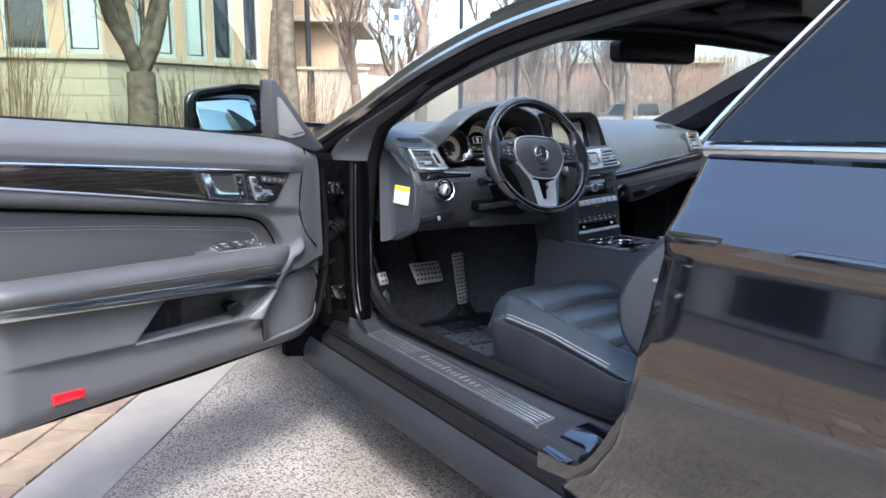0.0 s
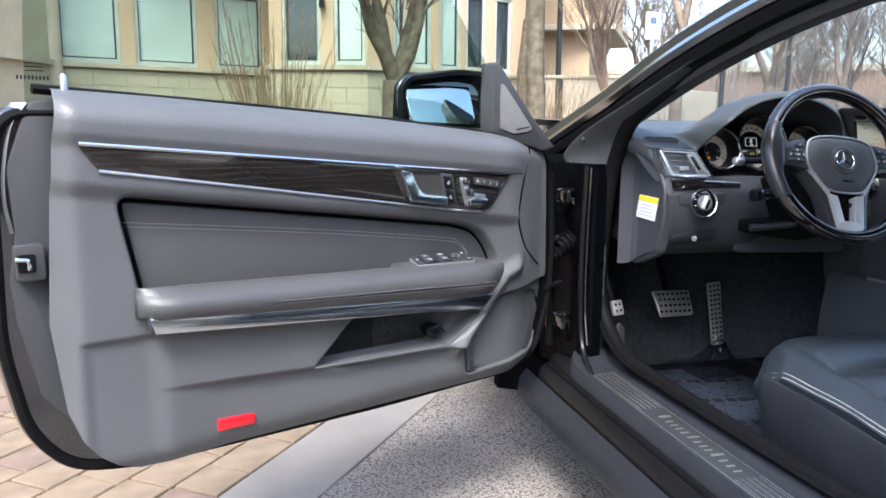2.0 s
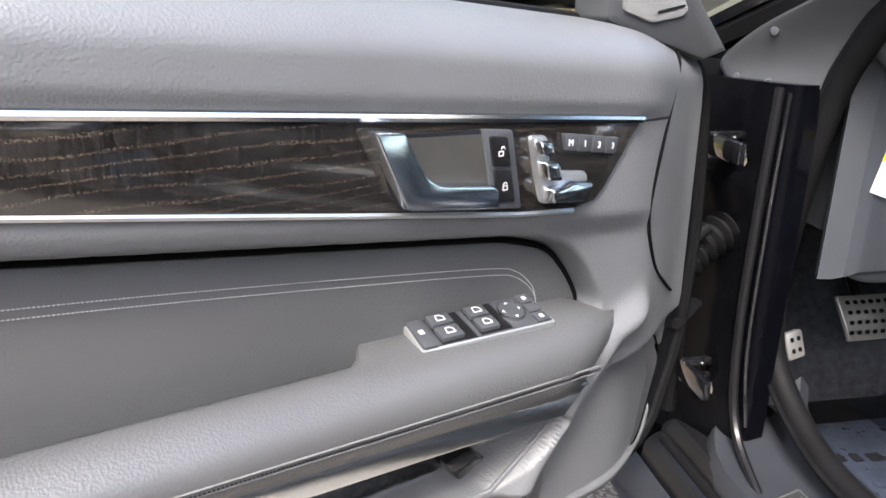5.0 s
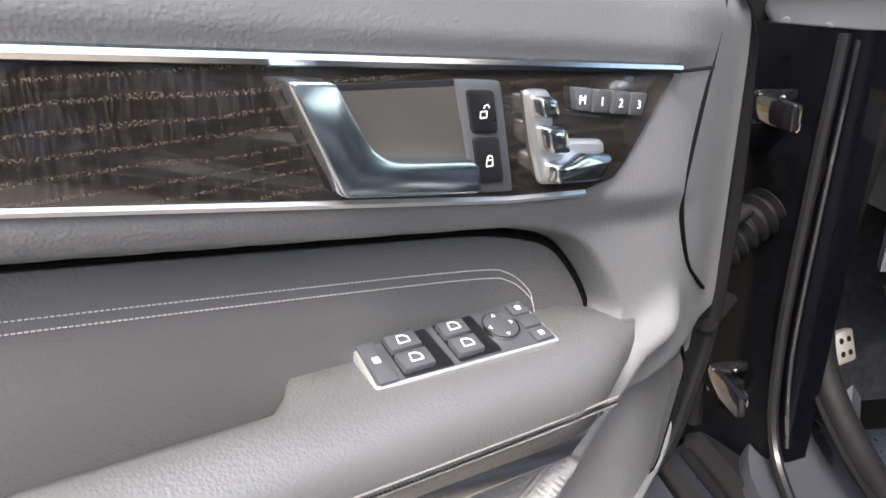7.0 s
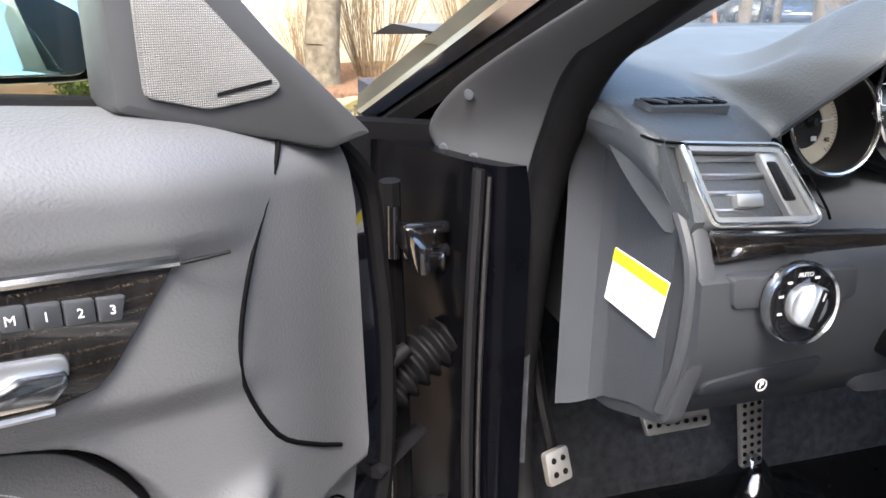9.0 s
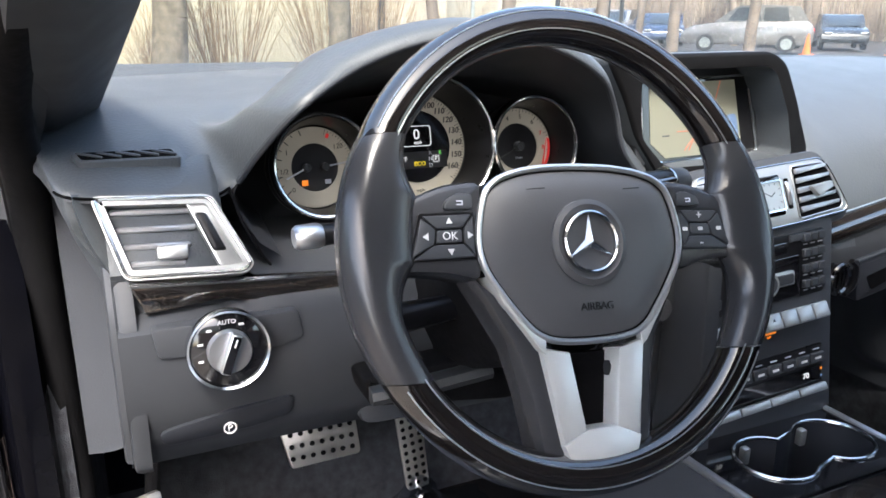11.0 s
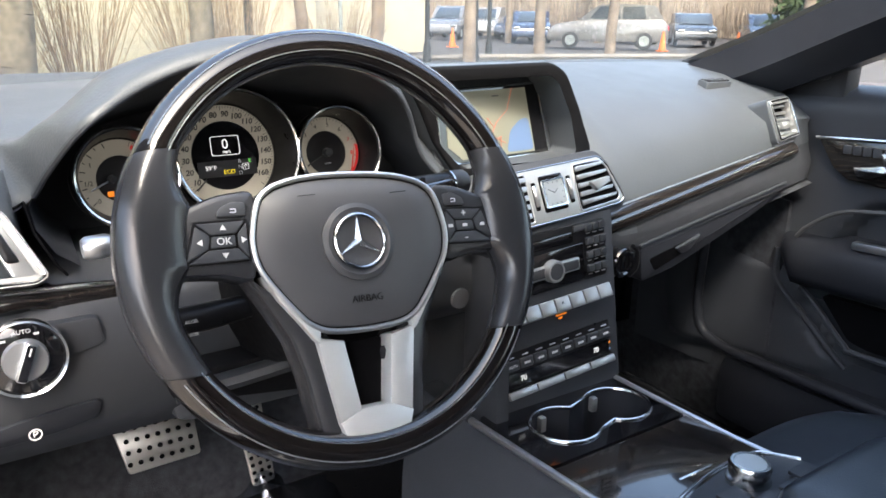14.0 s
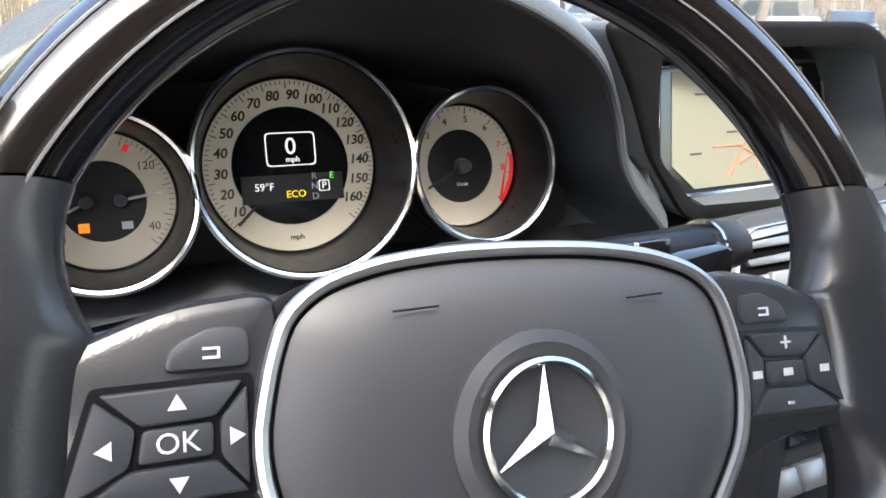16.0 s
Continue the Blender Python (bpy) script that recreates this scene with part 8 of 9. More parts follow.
def rlining(s, v):
    u, z = lerp(-0.40, 1.3, s), lerp(0.38, lerp(1.015, 1.07, s), v)
    n = 0.0 - 0.06 * (1 - math.sqrt(max(0, 1 - min(1, max(0, (v - 0.92) / 0.08)) ** 2)))
    n -= 0.03 * sst(inside(u, z, rnd([(0.04, 0.70), (0.10, 0.82), (0.25, 0.84), (1.0, 0.90), (1.0, 0.70)], 0.04, 3)) / 0.015 + 0.5)
    n -= 0.02 * sst(inside(u, z, rnd([(0.0, 0.60), (0.2, 0.62), (0.3, 0.52), (0.08, 0.50)], 0.02, 3)) / 0.01 + 0.5)
    n += 0.012 * sst(inside(u, z, rnd([(-0.35, 0.66), (-0.02, 0.66), (0.10, 0.46), (-0.3, 0.42)], 0.05, 3)) / 0.02 + 0.5)
    return RD @ Vector((u, n, z))


rd = part("passenger_door", sheet(rlining, 110, 70, lambda s, v: rlining(s, v) + Vector((0.05, 0, 0))), M_CONSOLE, car, "dark passenger door lining")
part("wood_strip", P(rnd([(-0.005, 0.931), (1.0, 0.99), (1.0, 0.92), (0.13, 0.855), (0.06, 0.86), (0.03, 0.88)], 0.004, 2), RF, -0.01, 0.010, 0.003), M_WOOD, rd)
part("chrome_line", T([RF(-0.01, 0.9335, 0.010), RF(0.5, 0.963, 0.010), RF(1.0, 0.9925, 0.010)], 0.0042, 8), M_CHROME, rd)
for k in range(4):
    part("memory_button", P(rnd([(0.045 + 0.018 * k, 0.925), (0.061 + 0.018 * k, 0.926), (0.061 + 0.018 * k, 0.910), (0.046 + 0.018 * k, 0.909)], 0.002, 2), RF, 0.008, 0.014, 0.001), M_HARD, rd)
part("seat_switch", P(rnd([(0.07, 0.888), (0.10, 0.893), (0.125, 0.90), (0.14, 0.885), (0.10, 0.868), (0.08, 0.872)], 0.005, 3), RF, 0.008, 0.024, 0.005), M_CHROME, rd)
part("seat_switch", P(rnd([(0.115, 0.92), (0.13, 0.922), (0.145, 0.90), (0.128, 0.892)], 0.004, 3), RF, 0.008, 0.024, 0.005), M_CHROME, rd)
part("armrest", loft(bmesh.new(), [[RF(u, z + 0.025 * u, n) for n, z in [(-0.04, 0.640 + w), (0.045 * k, 0.645 + w), (0.055 * k, 0.665 + 0.8 * w), (0.052 * k, 0.715), (0.03 * k, 0.733), (-0.03, 0.745)]] for u, k, w in ((-0.05, 0.1, 0.06), (-0.035, 0.6, 0.045), (0.0, 1.0, 0.0), (0.04, 1.0, 0.0), (0.3, 1.0, 0.0), (0.8, 1.0, 0.0), (1.1, 1.0, 0.0))]), M_SILL, rd, angle=70)
part("switch_pack", P(rnd([(0.10, 0.752), (0.24, 0.757), (0.24, 0.742), (0.10, 0.737)], 0.004, 2), RF, 0.02, 0.036, 0.002), M_SATIN, rd)
part("pocket_lip", T(smooth_path([RF(*p) for p in ((0.01, 0.632, 0.018), (0.049, 0.604, 0.022), (0.117, 0.541, 0.024), (0.153, 0.534, 0.026), (0.5, 0.540, 0.026), (1.0, 0.555, 0.026))], 6), 0.006, 8), M_CONSOLE, rd)
# pocket opening drawn as a near-black patch in place of its shade
part("pocket", P(rnd([(0.055, 0.628), (0.12, 0.553), (0.16, 0.545), (0.9, 0.56), (0.9, 0.635)], 0.01, 3), RF, 0.0, 0.0215), M_CAVITY, rd)
part("door_crease", T(smooth_path([RF(*p) for p in ((-0.05, 0.70, 0.012), (-0.046, 0.635, 0.012), (0.02, 0.575, 0.012), (0.087, 0.517, 0.012), (0.12, 0.49, 0.012))], 6), 0.007, 8), M_CONSOLE, rd)
part("door_crease", T(smooth_path([RF(*p) for p in ((-0.01, 0.735, 0.028), (0.012, 0.762, 0.028), (0.066, 0.800, 0.028), (0.14, 0.815, 0.030), (0.30, 0.83, 0.030))], 6), 0.004, 8), M_DOORLEATHER, rd)
part("sail_panel", P(rnd([(-0.27, 1.00), (0.02, 1.005), (0.02, 1.17), (-0.02, 1.165)], 0.01, 3), RF, -0.06, -0.012, 0.008), M_CONSOLE, rd)
part("tweeter_grille", P(rnd([(-0.118, 1.0435), (-0.0996, 1.0712), (-0.012, 1.1216), (-0.010, 1.0403), (-0.0547, 1.0353)], 0.008, 3), RF, -0.02, -0.004, 0.003), M_GRILLE, rd, "grey perforated tweeter grille")
rm = part("right_mirror", P(rnd([(0.06, 1.04), (0.06, 1.15), (0.25, 1.16), (0.28, 1.05)], 0.03, 4), RF, -0.32, -0.14, 0.03), M_PAINT, car, "black right-hand outside mirror")
part("mirror_glass", P(rnd([(0.075, 1.05), (0.075, 1.14), (0.235, 1.15), (0.26, 1.06)], 0.02, 4), RF, -0.14, -0.137), M_MIRROR, rm)
part("right_sill", B((0.81, -0.42, 0.37), (0.14, 1.2, 0.16), None, 0.03), M_SILL, car)
part("right_kick", sheet(lambda s, v: Vector((0.80 + 0.02 * s, lerp(0.10, 0.70, s), lerp(0.25, 0.80, v))), 6, 8, lambda s, v: Vector((0.86, lerp(0.1, 0.70, s), lerp(0.25, 0.80, v)))), M_CARPET, car)
part("floor_mat", P(rnd([(0.26, 0.50), (0.76, 0.50), (0.76, -0.40), (0.28, -0.40)], 0.05), XY, 0.246, 0.264, 0.006), M_MAT, car, "dark passenger mat under film")
part("side_seal", T(smooth_path([(0.765, 0.25, 0.82), (0.752, 0.254, 0.666), (0.750, 0.247, 0.508), (0.750, 0.187, 0.464), (0.750, 0.048, 0.459), (0.750, -0.147, 0.460), (0.750, -0.9, 0.46)], 5), 0.011, 10), M_SILL, car)

# ---- inside mirror and visors ----
im = part("inside_mirror", P(rnd([(-0.172, 1.290), (-0.150, 1.305), (0.150, 1.312), (0.168, 1.300), (0.166, 1.245), (0.150, 1.236), (-0.150, 1.232), (-0.170, 1.242)], 0.018, 4), lambda a, b, d: Vector((a, -0.34 + d, b)), 0.03, -0.012, 0.010), M_BLACK, car, "black rear-view mirror")
part("mirror_stem", B((0.0, -0.31, 1.325), (0.16, 0.09, 0.035), None, 0.012), M_BLACK, im)
# bright spot on the stem: a small block with its own white glow
part("mirror_stem", B((0.03, -0.36, 1.318), (0.02, 0.01, 0.012), None, 0.003), M_LITWHITE, im)
for x in (-0.25, 0.37):
    part("sun_visor", B((x, -0.52, 1.345), (0.40, 0.17, 0.018), pose(0, 0, 0), 0.008), M_GREYTRIM, car, "folded sun visor")
part("overhead_console", B((0.06, -0.62, 1.365), (0.26, 0.16, 0.03), None, 0.012), M_HARD, car)

# ---- the building beside the drive ----
bld = thing("building", "low cream stone and ochre building with pale green windows", "building")


def wall_frame(p, d, n_out):
    d = Vector((d[0], d[1], 0)).normalized()
    return frame_from((p[0], p[1], 0), d, (0, 0, 1), d.cross(Vector((0, 0, 1))))


WALLS = [((-5.07, 12.97), (0.9345, 0.356), 4.05), ((-1.46, 12.56), (0.951, -0.308), 1.80), ((0.23, 12.01), (0.94, 0.34), 3.95)]
OPEN = [[(0.02, 1.05), (1.32, 2.44), (2.80, 3.75)], [(0.24, 0.93), (1.18, 1.74)], [(0.55, 0.80), (0.95, 1.36), (1.55, 2.02), (2.15, 2.62), (2.84, 3.26)]]
random.seed(3)
block_mesh = {}
for (p, d, ln), ops in zip(WALLS, OPEN):
    m = wall_frame(p, d, 1)
    F = lambda a, b, dd, m=m: m @ Vector((a, b, dd))
    part("wall_core", P([(0, 0), (ln, 0), (ln, 2.05), (0, 2.05)], F, -0.30, -0.012), M_MORTAR, bld, smooth=False)
    part("ledge", P([(-0.06, 2.02), (ln + 0.06, 2.02), (ln + 0.06, 2.11), (-0.06, 2.11)], F, -0.2, 0.07, 0.01), M_LEDGE, bld, "weathered stone ledge below the windows", smooth=False)
    part("upper_wall", P([(0, 3.55), (ln, 3.55), (ln, 6.2), (0, 6.2)], F, -0.30, 0.0), M_OCHRE, bld, "ochre rendered upper wall", smooth=False)
    prev = 0.0
    for a, b in ops + [(ln, ln)]:
        if a - prev > 0.02:
            part("pier", P([(prev, 2.11), (a, 2.11), (a, 3.55), (prev, 3.55)], F, -0.28, 0.0, 0.01), M_OCHRE, bld, smooth=False)
        prev = b
    for k, (a, b) in enumerate(ops):
        dark = (ops is OPEN[1] and k == 0) or (ops is OPEN[2] and k in (3, 4))
        w = part("window", ring_prism([(a, 2.11), (b, 2.11), (b, 3.55), (a, 3.55)], [(a + 0.06, 2.19), (b - 0.06, 2.19), (b - 0.06, 3.49), (a + 0.06, 3.49)], F, -0.12, -0.03), M_FRAME, bld, "window in a pale green frame", smooth=False)
        part("pane", P([(a + 0.06, 2.19), (b - 0.06, 2.19), (b - 0.06, 3.49), (a + 0.06, 3.49)], F, -0.11, -0.09), M_GLOSSPANE if dark else M_BLIND, w, smooth=False)
        part("window_bead", ring_prism([(a + 0.06, 2.19), (b - 0.06, 2.19), (b - 0.06, 3.49), (a + 0.06, 3.49)], [(a + 0.085, 2.215), (b - 0.085, 2.215), (b - 0.085, 3.465), (a + 0.085, 3.465)], F, -0.09, -0.06), M_GREYTRIM, w, smooth=False)
    # stone blocks in courses below the ledge
    r = 0
    z = 0.0
    while z < 1.99:
        h = 0.285
        x = -0.28 if r % 2 else 0.0
        while x < ln:
            w_ = 0.56
            a, b = max(0, x), min(ln, x + w_)
            if b - a > 0.05:
                key = (round(b - a, 2), r == 6)
                if key not in block_mesh:
                    bm = P([(0.004, 0.004), (b - a - 0.004, 0.004), (b - a - 0.004, h - 0.004), (0.004, h - 0.004)], lambda p_, q_, d_: Vector((p_, q_, d_)), -0.05, 0.0, 0.006)
                    bmesh.ops.recalc_face_normals(bm, faces=bm.faces)
                    me = bpy.data.meshes.new("block")
                    bm.to_mesh(me)
                    bm.free()
                    me.materials.append(M_BLOCK)
                    block_mesh[key] = me
                o = new("block", block_mesh[key])
                o.parent = bld
                o.matrix_local = m @ Matrix.Translation((a, z, random.uniform(-0.003, 0.003)))
            x += w_
        z += h
        r += 1
# left return with a corner column, roof slab and the far ochre wing
mL = wall_frame((-5.07, 12.97), (-0.30, -0.954), 1)
part("return_wall", P([(0, 0), (9, 0), (9, 6.2), (0, 6.2)], lambda a, b, d: mL @ Vector((a, b, d)), -0.02, 0.28), M_BLOCK, bld, "cream stone return wall", smooth=False)
part("return_ledge", P([(0.3, 2.02), (9, 2.02), (9, 2.11), (0.3, 2.11)], lambda a, b, d: mL @ Vector((a, b, d)), -0.12, 0.0, 0.01), M_LEDGE, bld, smooth=False)
part("corner_column", LA([(0.0, 0.0), (0.15, 0.0), (0.15, 6.2), (0.0, 6.2)], pose(-5.12, 12.86, 0), 16), M_WHITEWALL, bld, "cream corner column")
part("roof_slab", P([(-8.5, 2.0), (-5.4, 11.5), (-1.4, 11.9), (0.3, 11.4), (4.2, 12.7), (5.0, 15.2), (5.0, 26.0), (-10, 26.0)], XY, 6.2, 6.6, 0.05), M_WHITEWALL, bld, smooth=False)
part("hose_reel", LA([(0.0, -0.06), (0.14, -0.06), (0.14, -0.05), (0.05, -0.04), (0.05, 0.04), (0.14, 0.05), (0.14, 0.06), (0.0, 0.06)], pose(-5.75, 11.6, 1.62, 90, 0, 60), 20), M_GALV, bld)
part("wall_lamp", B((-0.55, 12.16, 3.20), (0.09, 0.12, 0.22), None, 0.02), M_POLE, bld)
wing = thing("wing_building", "ochre two-storey wing with an overhanging roof", "building")
part("wing_wall", P([(3.0, 18.2), (6.40, 16.25), (8.4, 19.5), (5.0, 22.0)], XY, 0.0, 3.42), M_OCHRE, wing, "sunlit ochre wall", smooth=False)
part("wing_upper", P([(2.6, 18.0), (6.55, 15.9), (8.9, 19.5), (5.0, 22.5)], XY, 3.55, 7.0), M_OCHRE, wing, smooth=False)
part("soffit", P([(2.5, 17.6), (6.75, 15.6), (9.1, 19.5), (5.0, 22.7)], XY, 3.42, 3.56, 0.02), M_WHITEWALL, wing, smooth=False)

garden_wall = part("garden_wall", P([(3.45, 13.25), (5.45, 12.65), (5.52, 12.85), (3.5, 13.45)], XY, 0.0, 2.04), M_WHITEWALL, smooth=False)
tagged(garden_wall, "white rendered garden wall with a stone coping", "wall", kind="structure")
part("coping", P([(3.40, 13.22), (5.48, 12.60), (5.56, 12.88), (3.48, 13.50)], XY, 2.04, 2.10, 0.01), M_LEDGE, garden_wall, smooth=False)
far_wall = part("far_wall", P([(6.2, 17.2), (13.5, 21.5), (13.4, 21.8), (6.1, 17.5)], XY, 0.0, 2.3), M_WHITEWALL, smooth=False)
tagged(far_wall, "pale boundary wall beyond the lawn", "wall", kind="structure")

mb = thing("meter_box", "dark electric meter box on the white wall", "meter")
part("box_body", B((3.93, 13.03, 1.78), (0.16, 0.09, 0.28), pose(0, 0, 0), 0.02), M_POLE, mb)
part("conduit", T([(3.93, 13.04, 1.65), (3.92, 13.04, 1.2), (4.0, 13.02, 0.2)], 0.018, 8), M_POLE, mb)
bp = thing("bollard_post", "tall dark square post before the white wall", "post")
part("post_shaft", B((4.20, 12.75, 1.0), (0.12, 0.12, 2.0), None, 0.01), M_POLE, bp)
sg = thing("sign_post", "green steel post with a white parking sign", "sign")
part("post_shaft", B((4.36, 9.38, 1.4), (0.05, 0.03, 2.8), None, 0.005), M_GALV, sg)
part("sign_plate", B((4.36, 9.36, 2.62), (0.26, 0.012, 0.42), pose(0, 0, 0), 0.01), M_WHITEPRINT, sg)
part("sign_mark", B((4.36, 9.352, 2.70), (0.10, 0.004, 0.10)), M_SCREENBLUE, sg)
for x, y in ((10.26, 16.36), (11.13, 15.43), (4.66, 13.97), (13.2, 17.6)):
    lp = thing("lamp_post", "dark steel lamp post at the car park edge", "lamp post", "lamp posts")
    part("post_shaft", LA([(0.0, 0.0), (0.12, 0.0), (0.10, 0.4), (0.065, 0.5), (0.055, 5.0), (0.0, 5.0)], pose(x, y, 0), 12), M_POLE, lp)
    part("lamp_head", LA([(0.0, 5.0), (0.10, 5.0), (0.22, 5.25), (0.10, 5.45), (0.0, 5.5)], pose(x, y, 0), 12), M_POLE, lp)


# ---- trees and shrubs ----
def grow(seed, height, r0, depth, spread, forks=3, fork_at=0.28, twig=0.004, lean=0.0):
    """Vertices and faces of a bare trunk and of its crown."""
    rng = random.Random(seed)
    out = [([], []), ([], [])]

    def limb(a, b, ra, rb, which, sides):
        vs, fs = out[which]
        d = (b - a).normalized()
        x = d.cross(Vector((0.3, 0.8, 0.5))).normalized()
        y = d.cross(x)
        base = len(vs)
        for p, r in ((a, ra), (b, rb)):
            for k in range(sides):
                t = 2 * math.pi * k / sides
                vs.append(tuple(p + (x * math.cos(t) + y * math.sin(t)) * r))
        for k in range(sides):
            fs.append((base + k, base + (k + 1) % sides, base + sides + (k + 1) % sides, base + sides + k))

    def branch(p, d, ln, r, lev):
        n = 3 if lev < depth - 1 else 2
        which = 0 if lev == 0 else 1
        sides = (10, 7, 5, 4, 3, 3, 3)[min(lev, 6)]
        for k in range(n):
            d = (d + Vector((rng.uniform(-1, 1), rng.uniform(-1, 1), rng.uniform(-0.2, 0.6))) * (0.10 if lev == 0 else 0.22)).normalized()
            q = p + d * (ln / n)
            r2 = max(twig, r * (0.93 if lev == 0 else 0.80))
            limb(p, q, r, r2, which, sides)
            p, r = q, r2
            if lev > 0 and lev < depth - 1 and k < n - 1:
                side(p, d, ln * rng.uniform(0.45, 0.65), r * 0.5, lev + 1, 1)
        if lev < depth - 1:
            side(p, d, ln * rng.uniform(0.62, 0.8), r * 0.78, lev + 1, forks if lev < 2 else 2)

    def side(p, d, ln, r, lev, n):
        a0 = rng.uniform(0, 6.28)
        for k in range(n):
            a = a0 + 2 * math.pi * k / n + rng.uniform(-0.4, 0.4)
            x = d.cross(Vector((0.2, 0.9, 0.3))).normalized()
            y = d.cross(x)
            nd = (d * rng.uniform(0.9, 1.3) + (x * math.cos(a) + y * math.sin(a)) * spread * rng.uniform(0.7, 1.2) + Vector((0, 0, 0.25))).normalized()
            branch(p, nd, ln * rng.uniform(0.8, 1.1), max(twig, r * rng.uniform(0.75, 1.0)), lev)

    branch(Vector((0, 0, -0.05)), Vector((lean, 0, 1)).normalized(), height * fork_at, r0, 0)
    return out


def mesh_of(name, vf, material):
    me = bpy.data.meshes.new(name)
    me.from_pydata(vf[0], [], vf[1])
    me.materials.append(material)
    me.shade_smooth()
    return me


def tree(label, m, vf, bark, group="", name="tree"):
    t = thing(name, label, "tree", group, m)
    for n, part_vf in zip(("trunk", "crown"), vf):
        o = new(n, mesh_of(n, part_vf, bark))
        o.parent = t
    return t


tree("grey-barked street tree with forked bare limbs", pose(0.17, 9.07, 0), grow(5, 6.4, 0.235, 6, 0.50, 4, 0.27, 0.006), M_BARK)
tree("slim bare tree with pale bark beside the drive", pose(3.42, 12.45, 0), grow(8, 7.0, 0.13, 5, 0.40, 3, 0.45, 0.005), M_BARK)
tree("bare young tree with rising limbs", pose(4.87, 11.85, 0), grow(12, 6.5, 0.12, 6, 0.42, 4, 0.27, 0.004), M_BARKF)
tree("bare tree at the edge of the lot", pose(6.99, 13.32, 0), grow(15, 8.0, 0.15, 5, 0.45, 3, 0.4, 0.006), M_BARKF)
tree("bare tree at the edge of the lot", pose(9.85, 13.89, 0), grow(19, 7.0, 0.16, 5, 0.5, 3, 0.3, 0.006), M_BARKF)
tree("pale bare trunk near the windscreen side", pose(1.95, 8.1, 0), grow(23, 7.5, 0.14, 5, 0.42, 3, 0.42, 0.006), M_BARK)
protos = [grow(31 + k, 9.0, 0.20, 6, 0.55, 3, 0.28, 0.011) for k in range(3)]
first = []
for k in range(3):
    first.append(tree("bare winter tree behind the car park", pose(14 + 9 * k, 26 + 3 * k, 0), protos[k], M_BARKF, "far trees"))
rng = random.Random(77)
for k in range(34):
    az = radians(rng.uniform(8, 74))
    ds = rng.uniform(24, 60)
    copy_thing(first[k % 3], pose(ds * math.sin(az), ds * math.cos(az), 0, 0, 0, rng.uniform(0, 360)))

# distant brush: fine twigs along the far edge, one mass
vs, fs = [], []
for k in range(9000):
    az = radians(rng.uniform(2, 78))
    ds = rng.uniform(46, 66)
    p = Vector((ds * math.sin(az), ds * math.cos(az), rng.uniform(0, 1.0)))
    q = p + Vector((rng.uniform(-1.2, 1.2), rng.uniform(-0.6, 0.6), rng.uniform(1.5, 6.5)))
    w = Vector((math.cos(az), -math.sin(az), 0)) * rng.uniform(0.015, 0.045)
    b = len(vs)
    vs += [tuple(p - w), tuple(p + w), tuple(q + w * 0.3), tuple(p + Vector((0, 0.05, 0)))]
    fs += [(b, b + 1, b + 2), (b + 1, b + 3, b + 2), (b + 3, b, b + 2)]
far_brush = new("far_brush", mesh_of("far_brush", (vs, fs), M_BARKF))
tagged(far_brush, "brown winter brush along the far edge", "brush", kind="stuff")


def shrub(seed, n, h, w, r=0.010):
    rg_ = random.Random(seed)
    bm = ([], [])
    for k in range(n):
        a, t = rg_.uniform(0, 6.28), rg_.uniform(0, 1)
        p = Vector((math.cos(a) * 0.12 * w, math.sin(a) * 0.12 * w, 0))
        d = Vector((math.cos(a) * t * w * 0.5, math.sin(a) * t * w * 0.5, h * rg_.uniform(0.6, 1.0)))
        pts = [p, p + d * 0.35 + Vector((rg_.uniform(-1, 1), rg_.uniform(-1, 1), 0)) * 0.03, p + d * 0.7 + Vector((rg_.uniform(-1, 1), rg_.uniform(-1, 1), 0)) * 0.06, p + d]
        tw = [(pts[i], pts[i + 1], r * (1 - 0.25 * i), r * (0.75 - 0.25 * i) + 0.0012) for i in range(3)]
        for j in range(5):
            s = pts[1].lerp(pts[3], rg_.uniform(0.1, 0.95))
            e = s + Vector((rg_.uniform(-1, 1) * 0.11, rg_.uniform(-1, 1) * 0.11, rg_.uniform(0.05, 0.24)))
            tw.append((s, e, r * 0.45, 0.0012))
        for a_, b_, ra, rb in tw:
            dd = (b_ - a_).normalized()
            x = dd.cross(Vector((0.3, 0.8, 0.5))).normalized()
            y = dd.cross(x)
            base = len(bm[0])
            for q_, rr_ in ((a_, ra), (b_, rb)):
                for i in range(3):
                    tt = 2.094 * i
                    bm[0].append(tuple(q_ + (x * math.cos(tt) + y * math.sin(tt)) * rr_))
            for i in range(3):
                bm[1].append((base + i, base + (i + 1) % 3, base + 3 + (i + 1) % 3, base + 3 + i))
    return bm


for k, (x, y, h, w, n) in enumerate([(-1.46, 9.6, 2.95, 1.6, 60), (1.0, 10.0, 1.95, 1.7, 70), (-1.25, 8.95, 1.9, 1.2, 70), (3.2, 10.4, 2.0, 1.7, 90), (2.4, 9.6, 2.1, 1.7, 90), (5.2, 11.2, 1.6, 1.6, 80), (0.2, 10.6, 1.3, 1.2, 60)]):
    sh_ = thing("shrub", "bare twiggy shrub in the mulch bed", "shrub", "bare shrubs", pose(x, y, 0))
    o = new("branch_mass", mesh_of("branch_mass", shrub(40 + k, n, h, w, 0.010 if k < 2 else 0.006), M_SHRUB))
    o.parent = sh_


